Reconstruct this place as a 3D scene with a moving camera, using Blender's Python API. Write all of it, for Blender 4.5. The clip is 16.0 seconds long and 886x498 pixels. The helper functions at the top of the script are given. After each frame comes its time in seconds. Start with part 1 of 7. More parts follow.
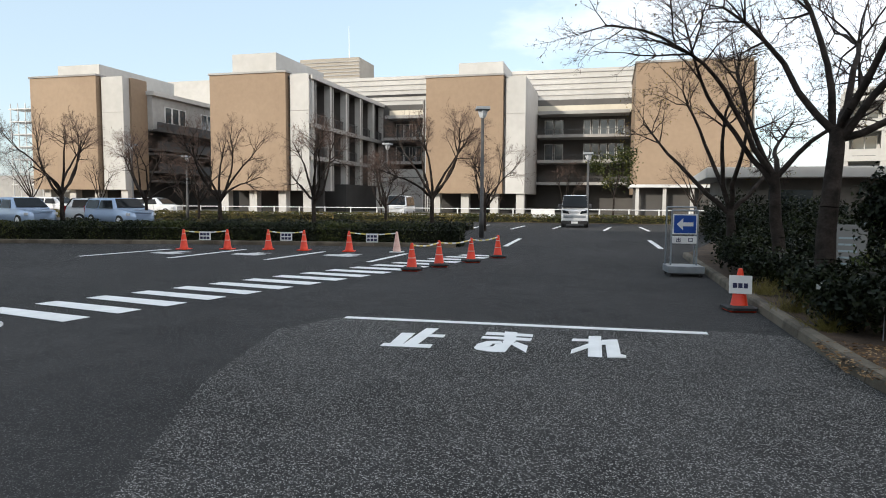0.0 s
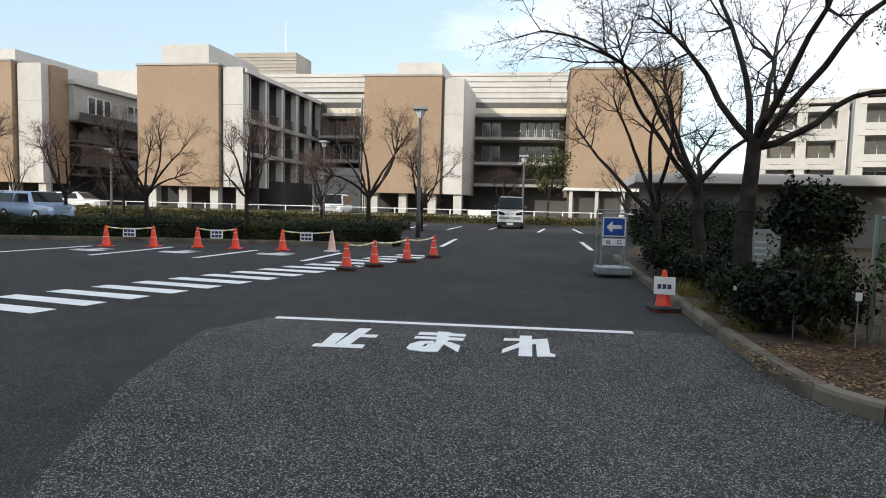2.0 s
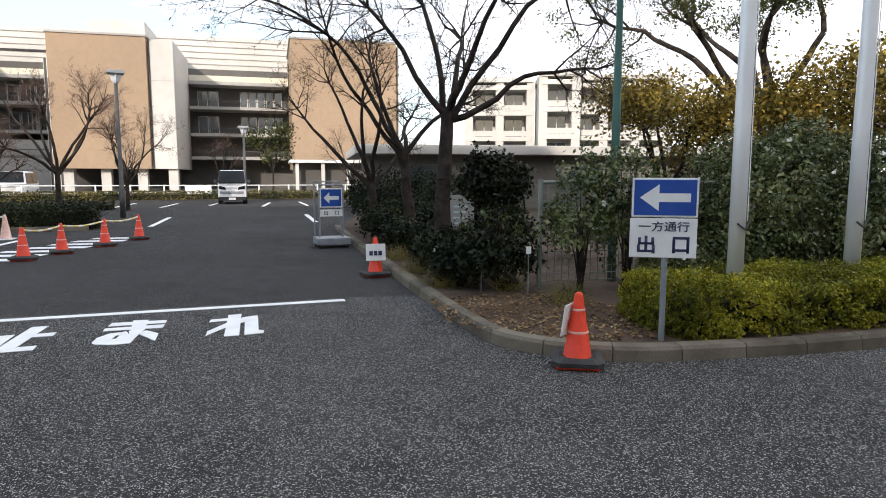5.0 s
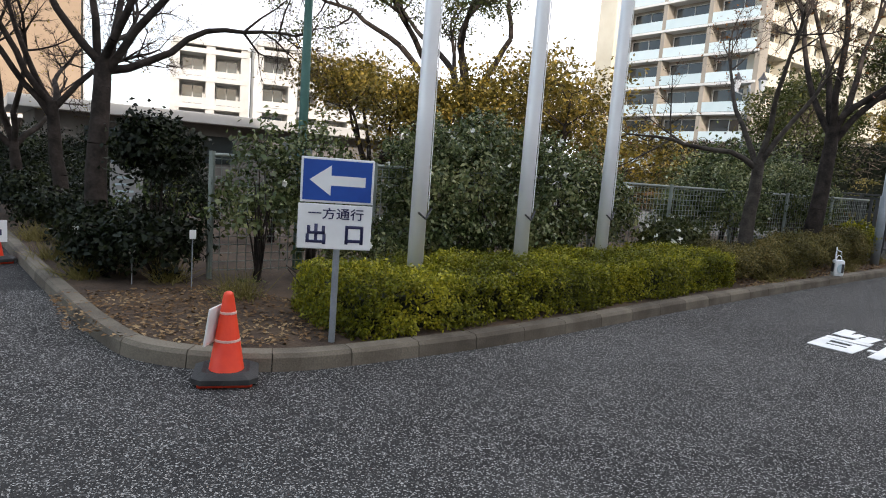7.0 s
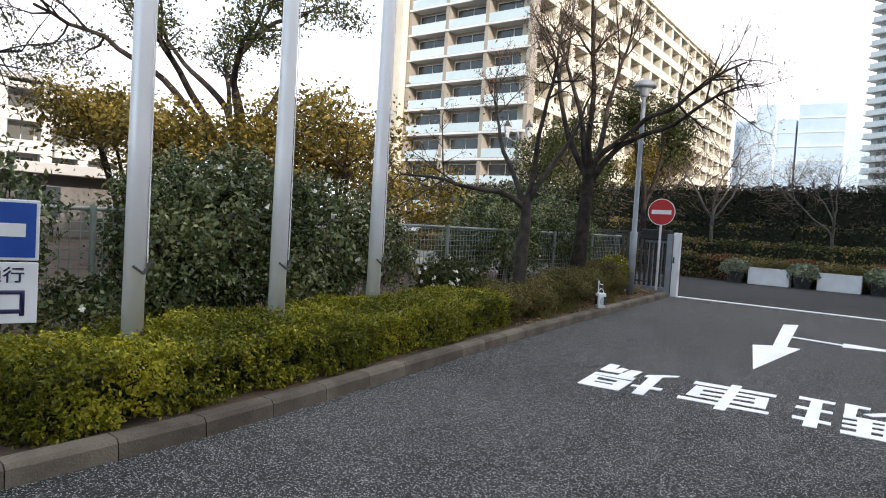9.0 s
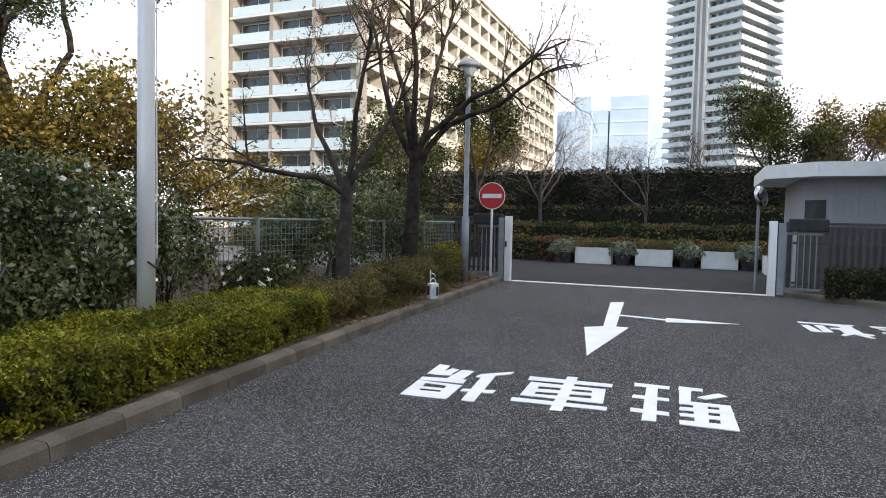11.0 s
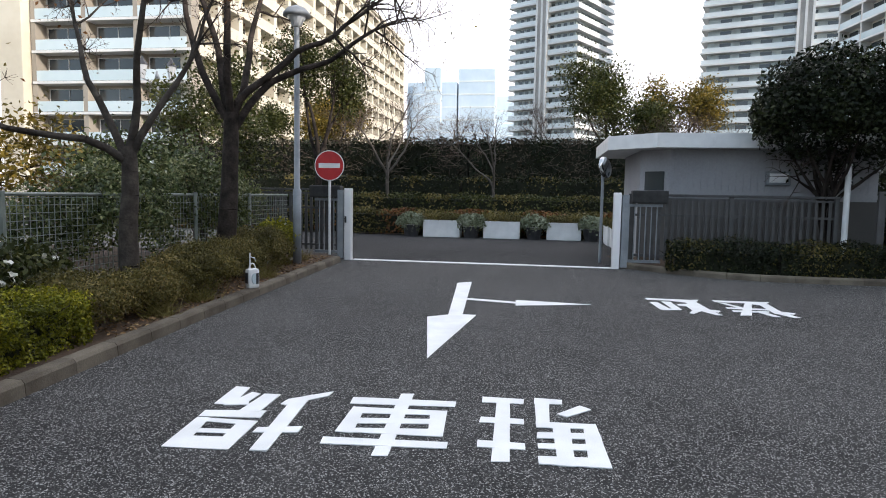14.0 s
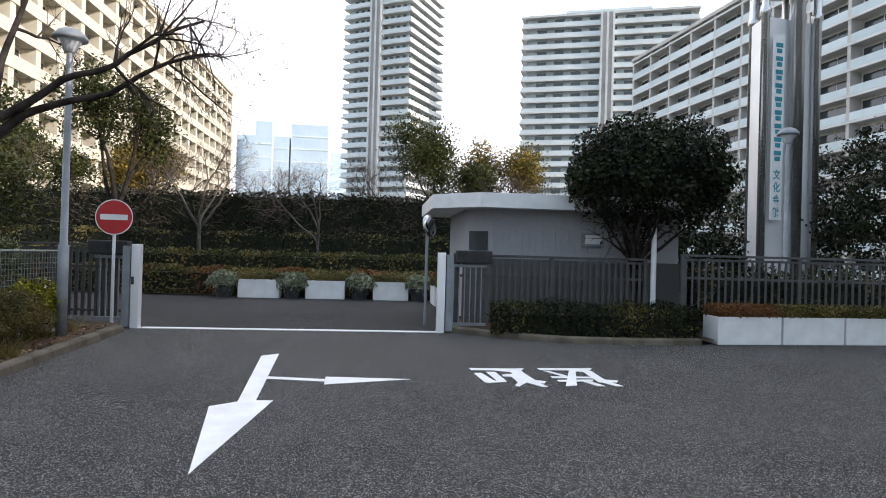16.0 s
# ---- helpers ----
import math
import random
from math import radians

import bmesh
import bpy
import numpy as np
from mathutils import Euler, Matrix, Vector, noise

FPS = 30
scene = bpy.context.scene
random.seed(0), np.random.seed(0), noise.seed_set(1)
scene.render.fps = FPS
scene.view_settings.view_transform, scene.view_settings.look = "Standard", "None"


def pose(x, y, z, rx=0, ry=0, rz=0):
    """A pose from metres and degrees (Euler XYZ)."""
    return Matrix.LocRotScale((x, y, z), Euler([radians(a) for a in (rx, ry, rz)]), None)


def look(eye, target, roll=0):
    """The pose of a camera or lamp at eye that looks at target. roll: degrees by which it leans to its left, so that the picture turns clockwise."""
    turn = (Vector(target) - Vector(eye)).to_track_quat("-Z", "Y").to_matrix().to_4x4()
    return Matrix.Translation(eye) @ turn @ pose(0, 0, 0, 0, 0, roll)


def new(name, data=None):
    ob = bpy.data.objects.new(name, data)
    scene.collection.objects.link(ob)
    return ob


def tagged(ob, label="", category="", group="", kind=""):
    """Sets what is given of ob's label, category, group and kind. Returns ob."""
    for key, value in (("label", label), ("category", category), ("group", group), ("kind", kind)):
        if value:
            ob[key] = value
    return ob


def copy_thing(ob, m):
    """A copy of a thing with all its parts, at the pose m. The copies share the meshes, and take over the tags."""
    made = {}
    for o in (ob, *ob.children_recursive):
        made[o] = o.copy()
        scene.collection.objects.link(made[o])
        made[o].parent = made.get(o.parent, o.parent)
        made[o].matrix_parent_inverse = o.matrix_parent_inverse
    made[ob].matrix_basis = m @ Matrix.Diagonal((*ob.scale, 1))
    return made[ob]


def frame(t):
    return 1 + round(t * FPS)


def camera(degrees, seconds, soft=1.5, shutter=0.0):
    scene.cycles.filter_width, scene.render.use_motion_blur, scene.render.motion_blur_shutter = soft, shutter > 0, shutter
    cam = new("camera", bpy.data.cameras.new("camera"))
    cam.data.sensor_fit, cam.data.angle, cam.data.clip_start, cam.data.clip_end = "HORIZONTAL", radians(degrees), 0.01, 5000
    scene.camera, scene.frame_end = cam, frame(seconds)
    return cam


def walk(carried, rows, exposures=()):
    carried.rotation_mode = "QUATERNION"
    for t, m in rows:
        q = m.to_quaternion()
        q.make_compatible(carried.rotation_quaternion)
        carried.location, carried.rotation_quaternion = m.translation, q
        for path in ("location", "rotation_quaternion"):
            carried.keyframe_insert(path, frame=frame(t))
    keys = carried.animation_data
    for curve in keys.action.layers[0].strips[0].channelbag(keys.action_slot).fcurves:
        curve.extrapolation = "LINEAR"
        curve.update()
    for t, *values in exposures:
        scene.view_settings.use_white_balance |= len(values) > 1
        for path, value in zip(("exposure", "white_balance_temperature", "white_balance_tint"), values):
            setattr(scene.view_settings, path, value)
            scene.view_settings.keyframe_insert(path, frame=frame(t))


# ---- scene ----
cam = camera(69.7, 16.0, soft=1.0)
PATH = [
    (0, (0.05, 0.143, 1.568), (-0.585, 2.033, 1.411), 0.4),
    (0.5, (0.079, 0.12, 1.57), (-0.468, 2.04, 1.444), 0.9),
    (1, (0.078, 0.115, 1.577), (-0.44, 2.043, 1.456), 1.0),
    (1.5, (0.096, 0.134, 1.56), (-0.341, 2.081, 1.433), 1.3),
    (2, (0.088, 0.163, 1.567), (-0.358, 2.106, 1.413), 1.4),
    (2.5, (0.086, 0.161, 1.566), (-0.361, 2.104, 1.418), 1.6),
    (3, (0.085, 0.155, 1.567), (-0.398, 2.089, 1.412), 1.7),
    (3.5, (0.086, 0.157, 1.58), (-0.422, 2.085, 1.431), 1.4),
    (4, (0.132, 0.153, 1.569), (-0.2, 2.119, 1.421), 1.1),
    (4.5, (0.271, 0.188, 1.571), (0.376, 2.181, 1.428), 1.8),
    (5, (0.39, 0.211, 1.561), (0.763, 2.162, 1.332), 0.1),
    (5.2, (0.442, 0.272, 1.545), (0.983, 2.179, 1.279), 0.4),
    (7.3, (1.255, 0.971, 1.563), (2.572, 2.462, 1.362), 5.2),
    (7.5, (1.33, 1.044, 1.567), (2.759, 2.44, 1.475), 4.5),
    (8, (1.531, 1.168, 1.52), (3.046, 2.466, 1.381), 3.7),
    (8.5, (1.81, 1.24, 1.541), (3.268, 2.602, 1.403), 2.7),
    (9, (2.017, 1.204, 1.563), (3.63, 2.384, 1.479), 3.5),
    (9.5, (2.263, 1.326, 1.561), (4.041, 2.242, 1.547), 4.1),
    (10, (2.484, 1.324, 1.531), (4.307, 2.145, 1.471), 2.7),
    (10.2, (2.601, 1.393, 1.527), (4.427, 2.207, 1.452), 1.7),
    (12.3, (3.791, 1.474, 1.586), (5.674, 2.139, 1.472), 1.8),
    (12.5, (3.837, 1.438, 1.601), (5.726, 2.083, 1.481), 1.4),
    (13, (4.096, 1.494, 1.583), (6.061, 1.862, 1.533), 4.7),
    (13.5, (4.347, 1.576, 1.583), (6.329, 1.833, 1.501), 3.1),
    (14, (4.628, 1.576, 1.572), (6.597, 1.885, 1.399), 1.0),
    (14.5, (4.892, 1.489, 1.585), (6.854, 1.817, 1.375), 1.7),
    (15, (5.216, 1.515, 1.587), (7.211, 1.564, 1.465), 3.2),
    (15.5, (5.48, 1.493, 1.611), (7.473, 1.335, 1.559), 3.3),
    (16, (5.772, 1.328, 1.636), (7.761, 1.124, 1.651), 1.6),
]
walk(cam, [(t, look(eye, target, roll)) for t, eye, target, roll in PATH],
     [(0.0, 0.45, 6500, 10), (4.3, 0.42, 6500, 10), (5.1, 0.85, 6650, 14), (9.0, 1.0, 6550, 15), (12.0, 0.9, 6500, 15), (16.0, 0.9, 6500, 15)])

# ---------------------------------------------------------------- sky and sun
SUN_ELEV, SUN_AZ = 21.0, 206.0        # degrees; azimuth clockwise from +y: the sun stands low behind the start
world = bpy.data.worlds.new("sky")
scene.world = world
world.use_nodes = True
wn, wl = world.node_tree.nodes, world.node_tree.links
wn.clear()
w_out = wn.new("ShaderNodeOutputWorld")
w_bg = wn.new("ShaderNodeBackground")
w_sky = wn.new("ShaderNodeTexSky")
w_sky.sky_type = "NISHITA"
w_sky.sun_disc = False
w_sky.sun_elevation, w_sky.sun_rotation = radians(SUN_ELEV), radians(SUN_AZ)
w_sky.air_density, w_sky.dust_density, w_sky.ozone_density = 1.0, 1.5, 1.0
w_co = wn.new("ShaderNodeTexCoord")
w_map = wn.new("ShaderNodeMapping")
w_map.inputs["Scale"].default_value = (1.0, 1.0, 2.6)
w_noise = wn.new("ShaderNodeTexNoise")
w_noise.inputs["Scale"].default_value = 2.2
w_noise.inputs["Detail"].default_value = 7.0
w_noise.inputs["Roughness"].default_value = 0.55
w_sep = wn.new("ShaderNodeSeparateXYZ")
w_add = wn.new("ShaderNodeMath")
w_add.operation = "MULTIPLY_ADD"
w_add.inputs[1].default_value = 0.42   # the cloud bank lies thicker towards +x
w_ramp = wn.new("ShaderNodeValToRGB")
w_ramp.color_ramp.elements[0].position, w_ramp.color_ramp.elements[1].position = 0.46, 0.72
w_mix = wn.new("ShaderNodeMix")
w_mix.data_type = "RGBA"
w_mix.inputs[7].default_value = (9.0, 9.2, 9.6, 1.0)   # bright cloud
w_pale = wn.new("ShaderNodeMix")
w_pale.data_type = "RGBA"
w_pale.inputs[0].default_value = 0.40
w_pale.inputs[7].default_value = (6.9, 8.5, 9.6, 1.0)  # thin high haze
wl.new(w_co.outputs["Generated"], w_map.inputs["Vector"])
wl.new(w_map.outputs["Vector"], w_noise.inputs["Vector"])
wl.new(w_co.outputs["Generated"], w_sep.inputs[0])
wl.new(w_sep.outputs["X"], w_add.inputs[0])
wl.new(w_noise.outputs["Fac"], w_add.inputs[2])
wl.new(w_add.outputs[0], w_ramp.inputs["Fac"])
wl.new(w_sky.outputs["Color"], w_pale.inputs[6])
wl.new(w_ramp.outputs["Color"], w_mix.inputs[0])
wl.new(w_pale.outputs[2], w_mix.inputs[6])
wl.new(w_mix.outputs[2], w_bg.inputs["Color"])
w_bg.inputs["Strength"].default_value = 0.12
wl.new(w_bg.outputs[0], w_out.inputs[0])

sun = new("sun", bpy.data.lights.new("sun", "SUN"))
sun.data.energy, sun.data.angle, sun.data.color = 2.4, radians(0.6), (1.0, 0.93, 0.82)
az = radians(SUN_AZ)
sun.matrix_world = look((0, 0, 60), (0 - math.sin(az), -math.cos(az), 60 - math.tan(radians(SUN_ELEV))))


# ---------------------------------------------------------------- materials
def surface(name, c1, c2, scale=4.0, rough=0.7, metal=0.0, bump=0.15, fine=60.0, fine_amt=0.25, world_space=False, spec=0.5, island=0.0, obj_random=0.0):
    """A painted, cast or grown surface: two colours mixed by broad stains, fine grain on top, and a little relief."""
    m = bpy.data.materials.new(name)
    m.use_nodes = True
    n, l = m.node_tree.nodes, m.node_tree.links
    b = n["Principled BSDF"]
    b.inputs["Roughness"].default_value, b.inputs["Metallic"].default_value = rough, metal
    b.inputs["Specular IOR Level"].default_value = spec
    if world_space:
        vec = n.new("ShaderNodeNewGeometry").outputs["Position"]
    else:
        vec = n.new("ShaderNodeTexCoord").outputs["Object"]
    big, small = n.new("ShaderNodeTexNoise"), n.new("ShaderNodeTexNoise")
    big.inputs["Scale"].default_value, big.inputs["Detail"].default_value = scale, 5
    small.inputs["Scale"].default_value, small.inputs["Detail"].default_value = fine, 3
    l.new(vec, big.inputs["Vector"])
    l.new(vec, small.inputs["Vector"])
    ramp = n.new("ShaderNodeValToRGB")
    ramp.color_ramp.elements[0].position, ramp.color_ramp.elements[1].position = 0.32, 0.68
    ramp.color_ramp.elements[0].color, ramp.color_ramp.elements[1].color = (*c1, 1), (*c2, 1)
    fac = big.outputs["Fac"]
    if island:
        geo, ma = n.new("ShaderNodeNewGeometry"), n.new("ShaderNodeMath")
        ma.operation = "MULTIPLY_ADD"
        ma.inputs[1].default_value = island
        sub = n.new("ShaderNodeMath")
        sub.operation = "SUBTRACT"
        sub.inputs[1].default_value = island / 2
        l.new(geo.outputs["Random Per Island"], ma.inputs[0])
        l.new(fac, ma.inputs[2])
        l.new(ma.outputs[0], sub.inputs[0])
        fac = sub.outputs[0]
    if obj_random:
        oi, ma = n.new("ShaderNodeObjectInfo"), n.new("ShaderNodeMath")
        ma.operation = "MULTIPLY_ADD"
        ma.inputs[1].default_value = obj_random
        l.new(oi.outputs["Random"], ma.inputs[0])
        l.new(fac, ma.inputs[2])
        sub = n.new("ShaderNodeMath")
        sub.operation = "SUBTRACT"
        sub.inputs[1].default_value = obj_random / 2
        l.new(ma.outputs[0], sub.inputs[0])
        fac = sub.outputs[0]
    l.new(fac, ramp.inputs["Fac"])
    mix = n.new("ShaderNodeMix")
    mix.data_type, mix.blend_type = "RGBA", "OVERLAY"
    mix.inputs[0].default_value = fine_amt
    l.new(ramp.outputs["Color"], mix.inputs[6])
    l.new(small.outputs["Color"], mix.inputs[7])
    hue = n.new("ShaderNodeHueSaturation")
    hue.inputs["Saturation"].default_value = 1.0
    l.new(mix.outputs[2], hue.inputs["Color"])
    l.new(hue.outputs["Color"], b.inputs["Base Color"])
    # grey grain, so that it shifts lightness and not hue
    bw = n.new("ShaderNodeRGBToBW")
    l.new(small.outputs["Color"], bw.inputs[0])
    l.new(bw.outputs[0], mix.inputs[7])
    if bump:
        bp = n.new("ShaderNodeBump")
        bp.inputs["Strength"].default_value, bp.inputs["Distance"].default_value = bump, 0.01
        l.new(small.outputs["Fac"], bp.inputs["Height"])
        l.new(bp.outputs["Normal"], b.inputs["Normal"])
    return m


def asphalt(name, dark, stone, patch, speckle, grain):
    """Rolled asphalt: dark binder, pale chips of stone, broad worn patches and fine cracks."""
    m = bpy.data.materials.new(name)
    m.use_nodes = True
    n, l = m.node_tree.nodes, m.node_tree.links
    b = n["Principled BSDF"]
    pos = n.new("ShaderNodeNewGeometry").outputs["Position"]
    vor, vor2, big, fine, mid = (n.new("ShaderNodeTexVoronoi"), n.new("ShaderNodeTexVoronoi"), n.new("ShaderNodeTexNoise"), n.new("ShaderNodeTexNoise"), n.new("ShaderNodeTexNoise"))
    vor.inputs["Scale"].default_value = grain
    vor2.inputs["Scale"].default_value = grain * 0.43
    big.inputs["Scale"].default_value, big.inputs["Detail"].default_value = 0.35, 6
    mid.inputs["Scale"].default_value, mid.inputs["Detail"].default_value = 2.2, 6
    fine.inputs["Scale"].default_value, fine.inputs["Detail"].default_value = 180, 2
    for t in (vor, vor2, big, fine, mid):
        l.new(pos, t.inputs["Vector"])
    chips = n.new("ShaderNodeValToRGB")           # some cells are pale stones
    chips.color_ramp.elements[0].position, chips.color_ramp.elements[1].position = 1 - speckle, min(1.0, 1.02 - speckle * 0.4)
    sepc = n.new("ShaderNodeSeparateColor")
    l.new(vor.outputs["Color"], sepc.inputs[0])
    l.new(sepc.outputs[0], chips.inputs["Fac"])
    chips2 = n.new("ShaderNodeValToRGB")
    chips2.color_ramp.elements[0].position, chips2.color_ramp.elements[1].position = 0.86, 1.0
    sepd = n.new("ShaderNodeSeparateColor")
    l.new(vor2.outputs["Color"], sepd.inputs[0])
    l.new(sepd.outputs[0], chips2.inputs["Fac"])
    half = n.new("ShaderNodeMath")
    half.operation = "MULTIPLY"
    half.inputs[1].default_value = speckle
    l.new(chips2.outputs["Color"], half.inputs[0])
    top = n.new("ShaderNodeMath")
    top.operation = "MAXIMUM"
    l.new(chips.outputs["Color"], top.inputs[0])
    l.new(half.outputs[0], top.inputs[1])
    base = n.new("ShaderNodeMix")
    base.data_type = "RGBA"
    base.inputs[6].default_value, base.inputs[7].default_value = (*dark, 1), (*patch, 1)
    worn = n.new("ShaderNodeValToRGB")
    worn.color_ramp.elements[0].position, worn.color_ramp.elements[1].position = 0.4, 0.66
    addm = n.new("ShaderNodeMath")
    addm.operation = "MULTIPLY_ADD"
    addm.inputs[1].default_value = 0.45
    l.new(mid.outputs["Fac"], addm.inputs[0])
    scaled = n.new("ShaderNodeMath")
    scaled.operation = "MULTIPLY"
    scaled.inputs[1].default_value = 0.6
    l.new(big.outputs["Fac"], scaled.inputs[0])
    l.new(scaled.outputs[0], addm.inputs[2])
    l.new(addm.outputs[0], worn.inputs["Fac"])
    l.new(worn.outputs["Color"], base.inputs[0])
    mix = n.new("ShaderNodeMix")
    mix.data_type = "RGBA"
    mix.inputs[7].default_value = (*stone, 1)
    l.new(top.outputs[0], mix.inputs[0])
    l.new(base.outputs[2], mix.inputs[6])
    l.new(mix.outputs[2], b.inputs["Base Color"])
    b.inputs["Roughness"].default_value = 0.88
    b.inputs["Specular IOR Level"].default_value = 0.06
    bp = n.new("ShaderNodeBump")
    bp.inputs["Strength"].default_value, bp.inputs["Distance"].default_value = 0.7, 0.008
    l.new(vor.outputs["Distance"], bp.inputs["Height"])
    l.new(bp.outputs["Normal"], b.inputs["Normal"])
    return m


def foliage(name, c1, c2, c3, rough=0.45, trans=0.25, gloss=0.2):
    """Leaves, each its own shade of the three colours, letting some light through."""
    m = bpy.data.materials.new(name)
    m.use_nodes = True
    n, l = m.node_tree.nodes, m.node_tree.links
    b = n["Principled BSDF"]
    geo = n.new("ShaderNodeNewGeometry")
    ramp = n.new("ShaderNodeValToRGB")
    e = ramp.color_ramp.elements
    e[0].position, e[1].position = 0.0, 1.0
    e[0].color, e[1].color = (*c1, 1), (*c3, 1)
    mid = e.new(0.55)
    mid.color = (*c2, 1)
    noise_n = n.new("ShaderNodeTexNoise")
    noise_n.inputs["Scale"].default_value, noise_n.inputs["Detail"].default_value = 1.3, 3
    l.new(geo.outputs["Position"], noise_n.inputs["Vector"])
    add = n.new("ShaderNodeMath")
    add.operation = "MULTIPLY_ADD"
    add.inputs[1].default_value = 0.55
    l.new(geo.outputs["Random Per Island"], add.inputs[0])
    sc = n.new("ShaderNodeMath")
    sc.operation = "MULTIPLY_ADD"
    sc.inputs[1].default_value, sc.inputs[2].default_value = 1.3, -0.42
    l.new(noise_n.outputs["Fac"], sc.inputs[0])
    l.new(sc.outputs[0], add.inputs[2])
    l.new(add.outputs[0], ramp.inputs["Fac"])
    l.new(ramp.outputs["Color"], b.inputs["Base Color"])
    b.inputs["Roughness"].default_value = rough
    b.inputs["Specular IOR Level"].default_value = gloss
    tr = n.new("ShaderNodeBsdfTranslucent")
    l.new(ramp.outputs["Color"], tr.inputs["Color"])
    ms = n.new("ShaderNodeMixShader")
    ms.inputs[0].default_value = trans
    l.new(b.outputs[0], ms.inputs[1])
    l.new(tr.outputs[0], ms.inputs[2])
    l.new(ms.outputs[0], n["Material Output"].inputs["Surface"])
    return m


def glassy(name, tint, rough=0.08):
    """Window panes seen from outside: dark, glossy."""
    m = surface(name, tint, tuple(c * 1.5 for c in tint), 0.25, rough, 0.0, 0.0, 3, 0.1, spec=0.8, obj_random=0.8)
    return m


M_LOT = asphalt("asphalt_lot", (0.038, 0.0372, 0.0372), (0.19, 0.186, 0.18), (0.058, 0.0565, 0.056), 0.13, 170)
M_DRIVE = asphalt("asphalt_drive", (0.035, 0.034, 0.0335), (0.39, 0.38, 0.365), (0.063, 0.061, 0.0595), 0.19, 145)
M_GROUND = surface("far_ground", (0.10, 0.10, 0.085), (0.16, 0.15, 0.13), 0.05, 0.9, world_space=True)
M_PAINT = surface("road_paint", (0.74, 0.74, 0.73), (0.86, 0.86, 0.85), 3.0, 0.6, bump=0.4, fine=110, fine_amt=0.35, world_space=True)
M_PAINT_OLD = surface("worn_road_paint", (0.42, 0.42, 0.42), (0.70, 0.70, 0.69), 5.0, 0.7, bump=0.4, fine=90, fine_amt=0.5, world_space=True)
M_KERB = surface("kerb_concrete", (0.075, 0.060, 0.043), (0.165, 0.138, 0.103), 2.5, 0.9, bump=0.6, fine=70, fine_amt=0.5, world_space=True, obj_random=0.25)
M_SOIL = surface("soil", (0.036, 0.020, 0.011), (0.088, 0.054, 0.030), 3.0, 0.95, bump=1.0, fine=35, fine_amt=0.7, world_space=True)
M_LITTER = foliage("leaf_litter", (0.07, 0.035, 0.015), (0.19, 0.11, 0.05), (0.42, 0.30, 0.16), 0.8, 0.05)
M_BROWN = surface("brown_tile_wall", (0.275, 0.194, 0.128), (0.325, 0.234, 0.156), 0.12, 0.75, bump=0.1, fine=2.2, fine_amt=0.15)
M_WHITEWALL = surface("white_panel_wall", (0.44, 0.43, 0.405), (0.56, 0.545, 0.52), 0.1, 0.75, bump=0.1, fine=1.2, fine_amt=0.18)
M_CREAM = surface("cream_wall", (0.55, 0.50, 0.40), (0.66, 0.61, 0.50), 0.1, 0.75, bump=0.1, fine=1.2, fine_amt=0.15)
# taupe of the plant room; on the flats' end it imitates shade
M_ENDWALL = surface("taupe_wall_and_end_shade", (0.27, 0.24, 0.20), (0.36, 0.325, 0.275), 0.1, 0.8, bump=0.1, fine=1.2, fine_amt=0.15)
# taupe darkened so that the wall reads as shaded
M_LOWWALL = surface("taupe_wall_shade_toned", (0.13, 0.122, 0.11), (0.20, 0.19, 0.175), 0.4, 0.8, bump=0.1, fine=6, fine_amt=0.25)
M_GREYWALL = surface("grey_concrete_wall", (0.26, 0.25, 0.24), (0.40, 0.39, 0.37), 0.15, 0.85, bump=0.2, fine=1.6, fine_amt=0.25)
# darker tones for recessed walls, their shade put into the colour
M_DARKWALL = surface("dark_wall_with_shade", (0.028, 0.027, 0.027), (0.060, 0.058, 0.056), 0.2, 0.85)
M_RECESS = surface("grey_wall_with_shade", (0.065, 0.062, 0.058), (0.12, 0.112, 0.105), 0.2, 0.85)
M_HUT = surface("grey_panel_wall", (0.28, 0.28, 0.295), (0.36, 0.36, 0.375), 0.6, 0.7, fine=18, fine_amt=0.2)
M_SLAB = surface("pale_slab_edge", (0.55, 0.55, 0.54), (0.72, 0.72, 0.71), 0.2, 0.7)
M_PANE = glassy("window_pane", (0.035, 0.045, 0.05))
M_BALGLASS = surface("frosted_balcony_glass", (0.48, 0.58, 0.61), (0.60, 0.69, 0.72), 0.15, 0.25, spec=0.6, bump=0, fine=0.8, fine_amt=0.15, obj_random=0.3)
M_TOWER = surface("tower_wall", (0.58, 0.63, 0.64), (0.70, 0.75, 0.76), 0.08, 0.7, bump=0, fine=0.9, fine_amt=0.15)
M_TOWERDARK = surface("tower_bay", (0.28, 0.33, 0.34), (0.44, 0.50, 0.51), 0.25, 0.5, bump=0, fine=0.9, fine_amt=0.3)
# blue made paler and greyer, distance haze included in the colour
M_BLUEGLASS = surface("hazed_blue_curtain_wall", (0.44, 0.55, 0.65), (0.57, 0.67, 0.75), 0.02, 0.4, bump=0, fine=0.2, fine_amt=0.2)
M_METAL = surface("brushed_aluminium", (0.84, 0.84, 0.85), (0.92, 0.92, 0.93), 1.2, 0.34, 0.30, bump=0.05, fine=40, fine_amt=0.2)
M_STEEL = surface("polished_steel", (0.55, 0.55, 0.54), (0.70, 0.70, 0.69), 0.8, 0.25, 0.9, bump=0.03, fine=20, fine_amt=0.1)
M_GREYPAINT = surface("grey_metal_paint", (0.20, 0.22, 0.24), (0.30, 0.32, 0.34), 3, 0.5, 0.2, bump=0.05)
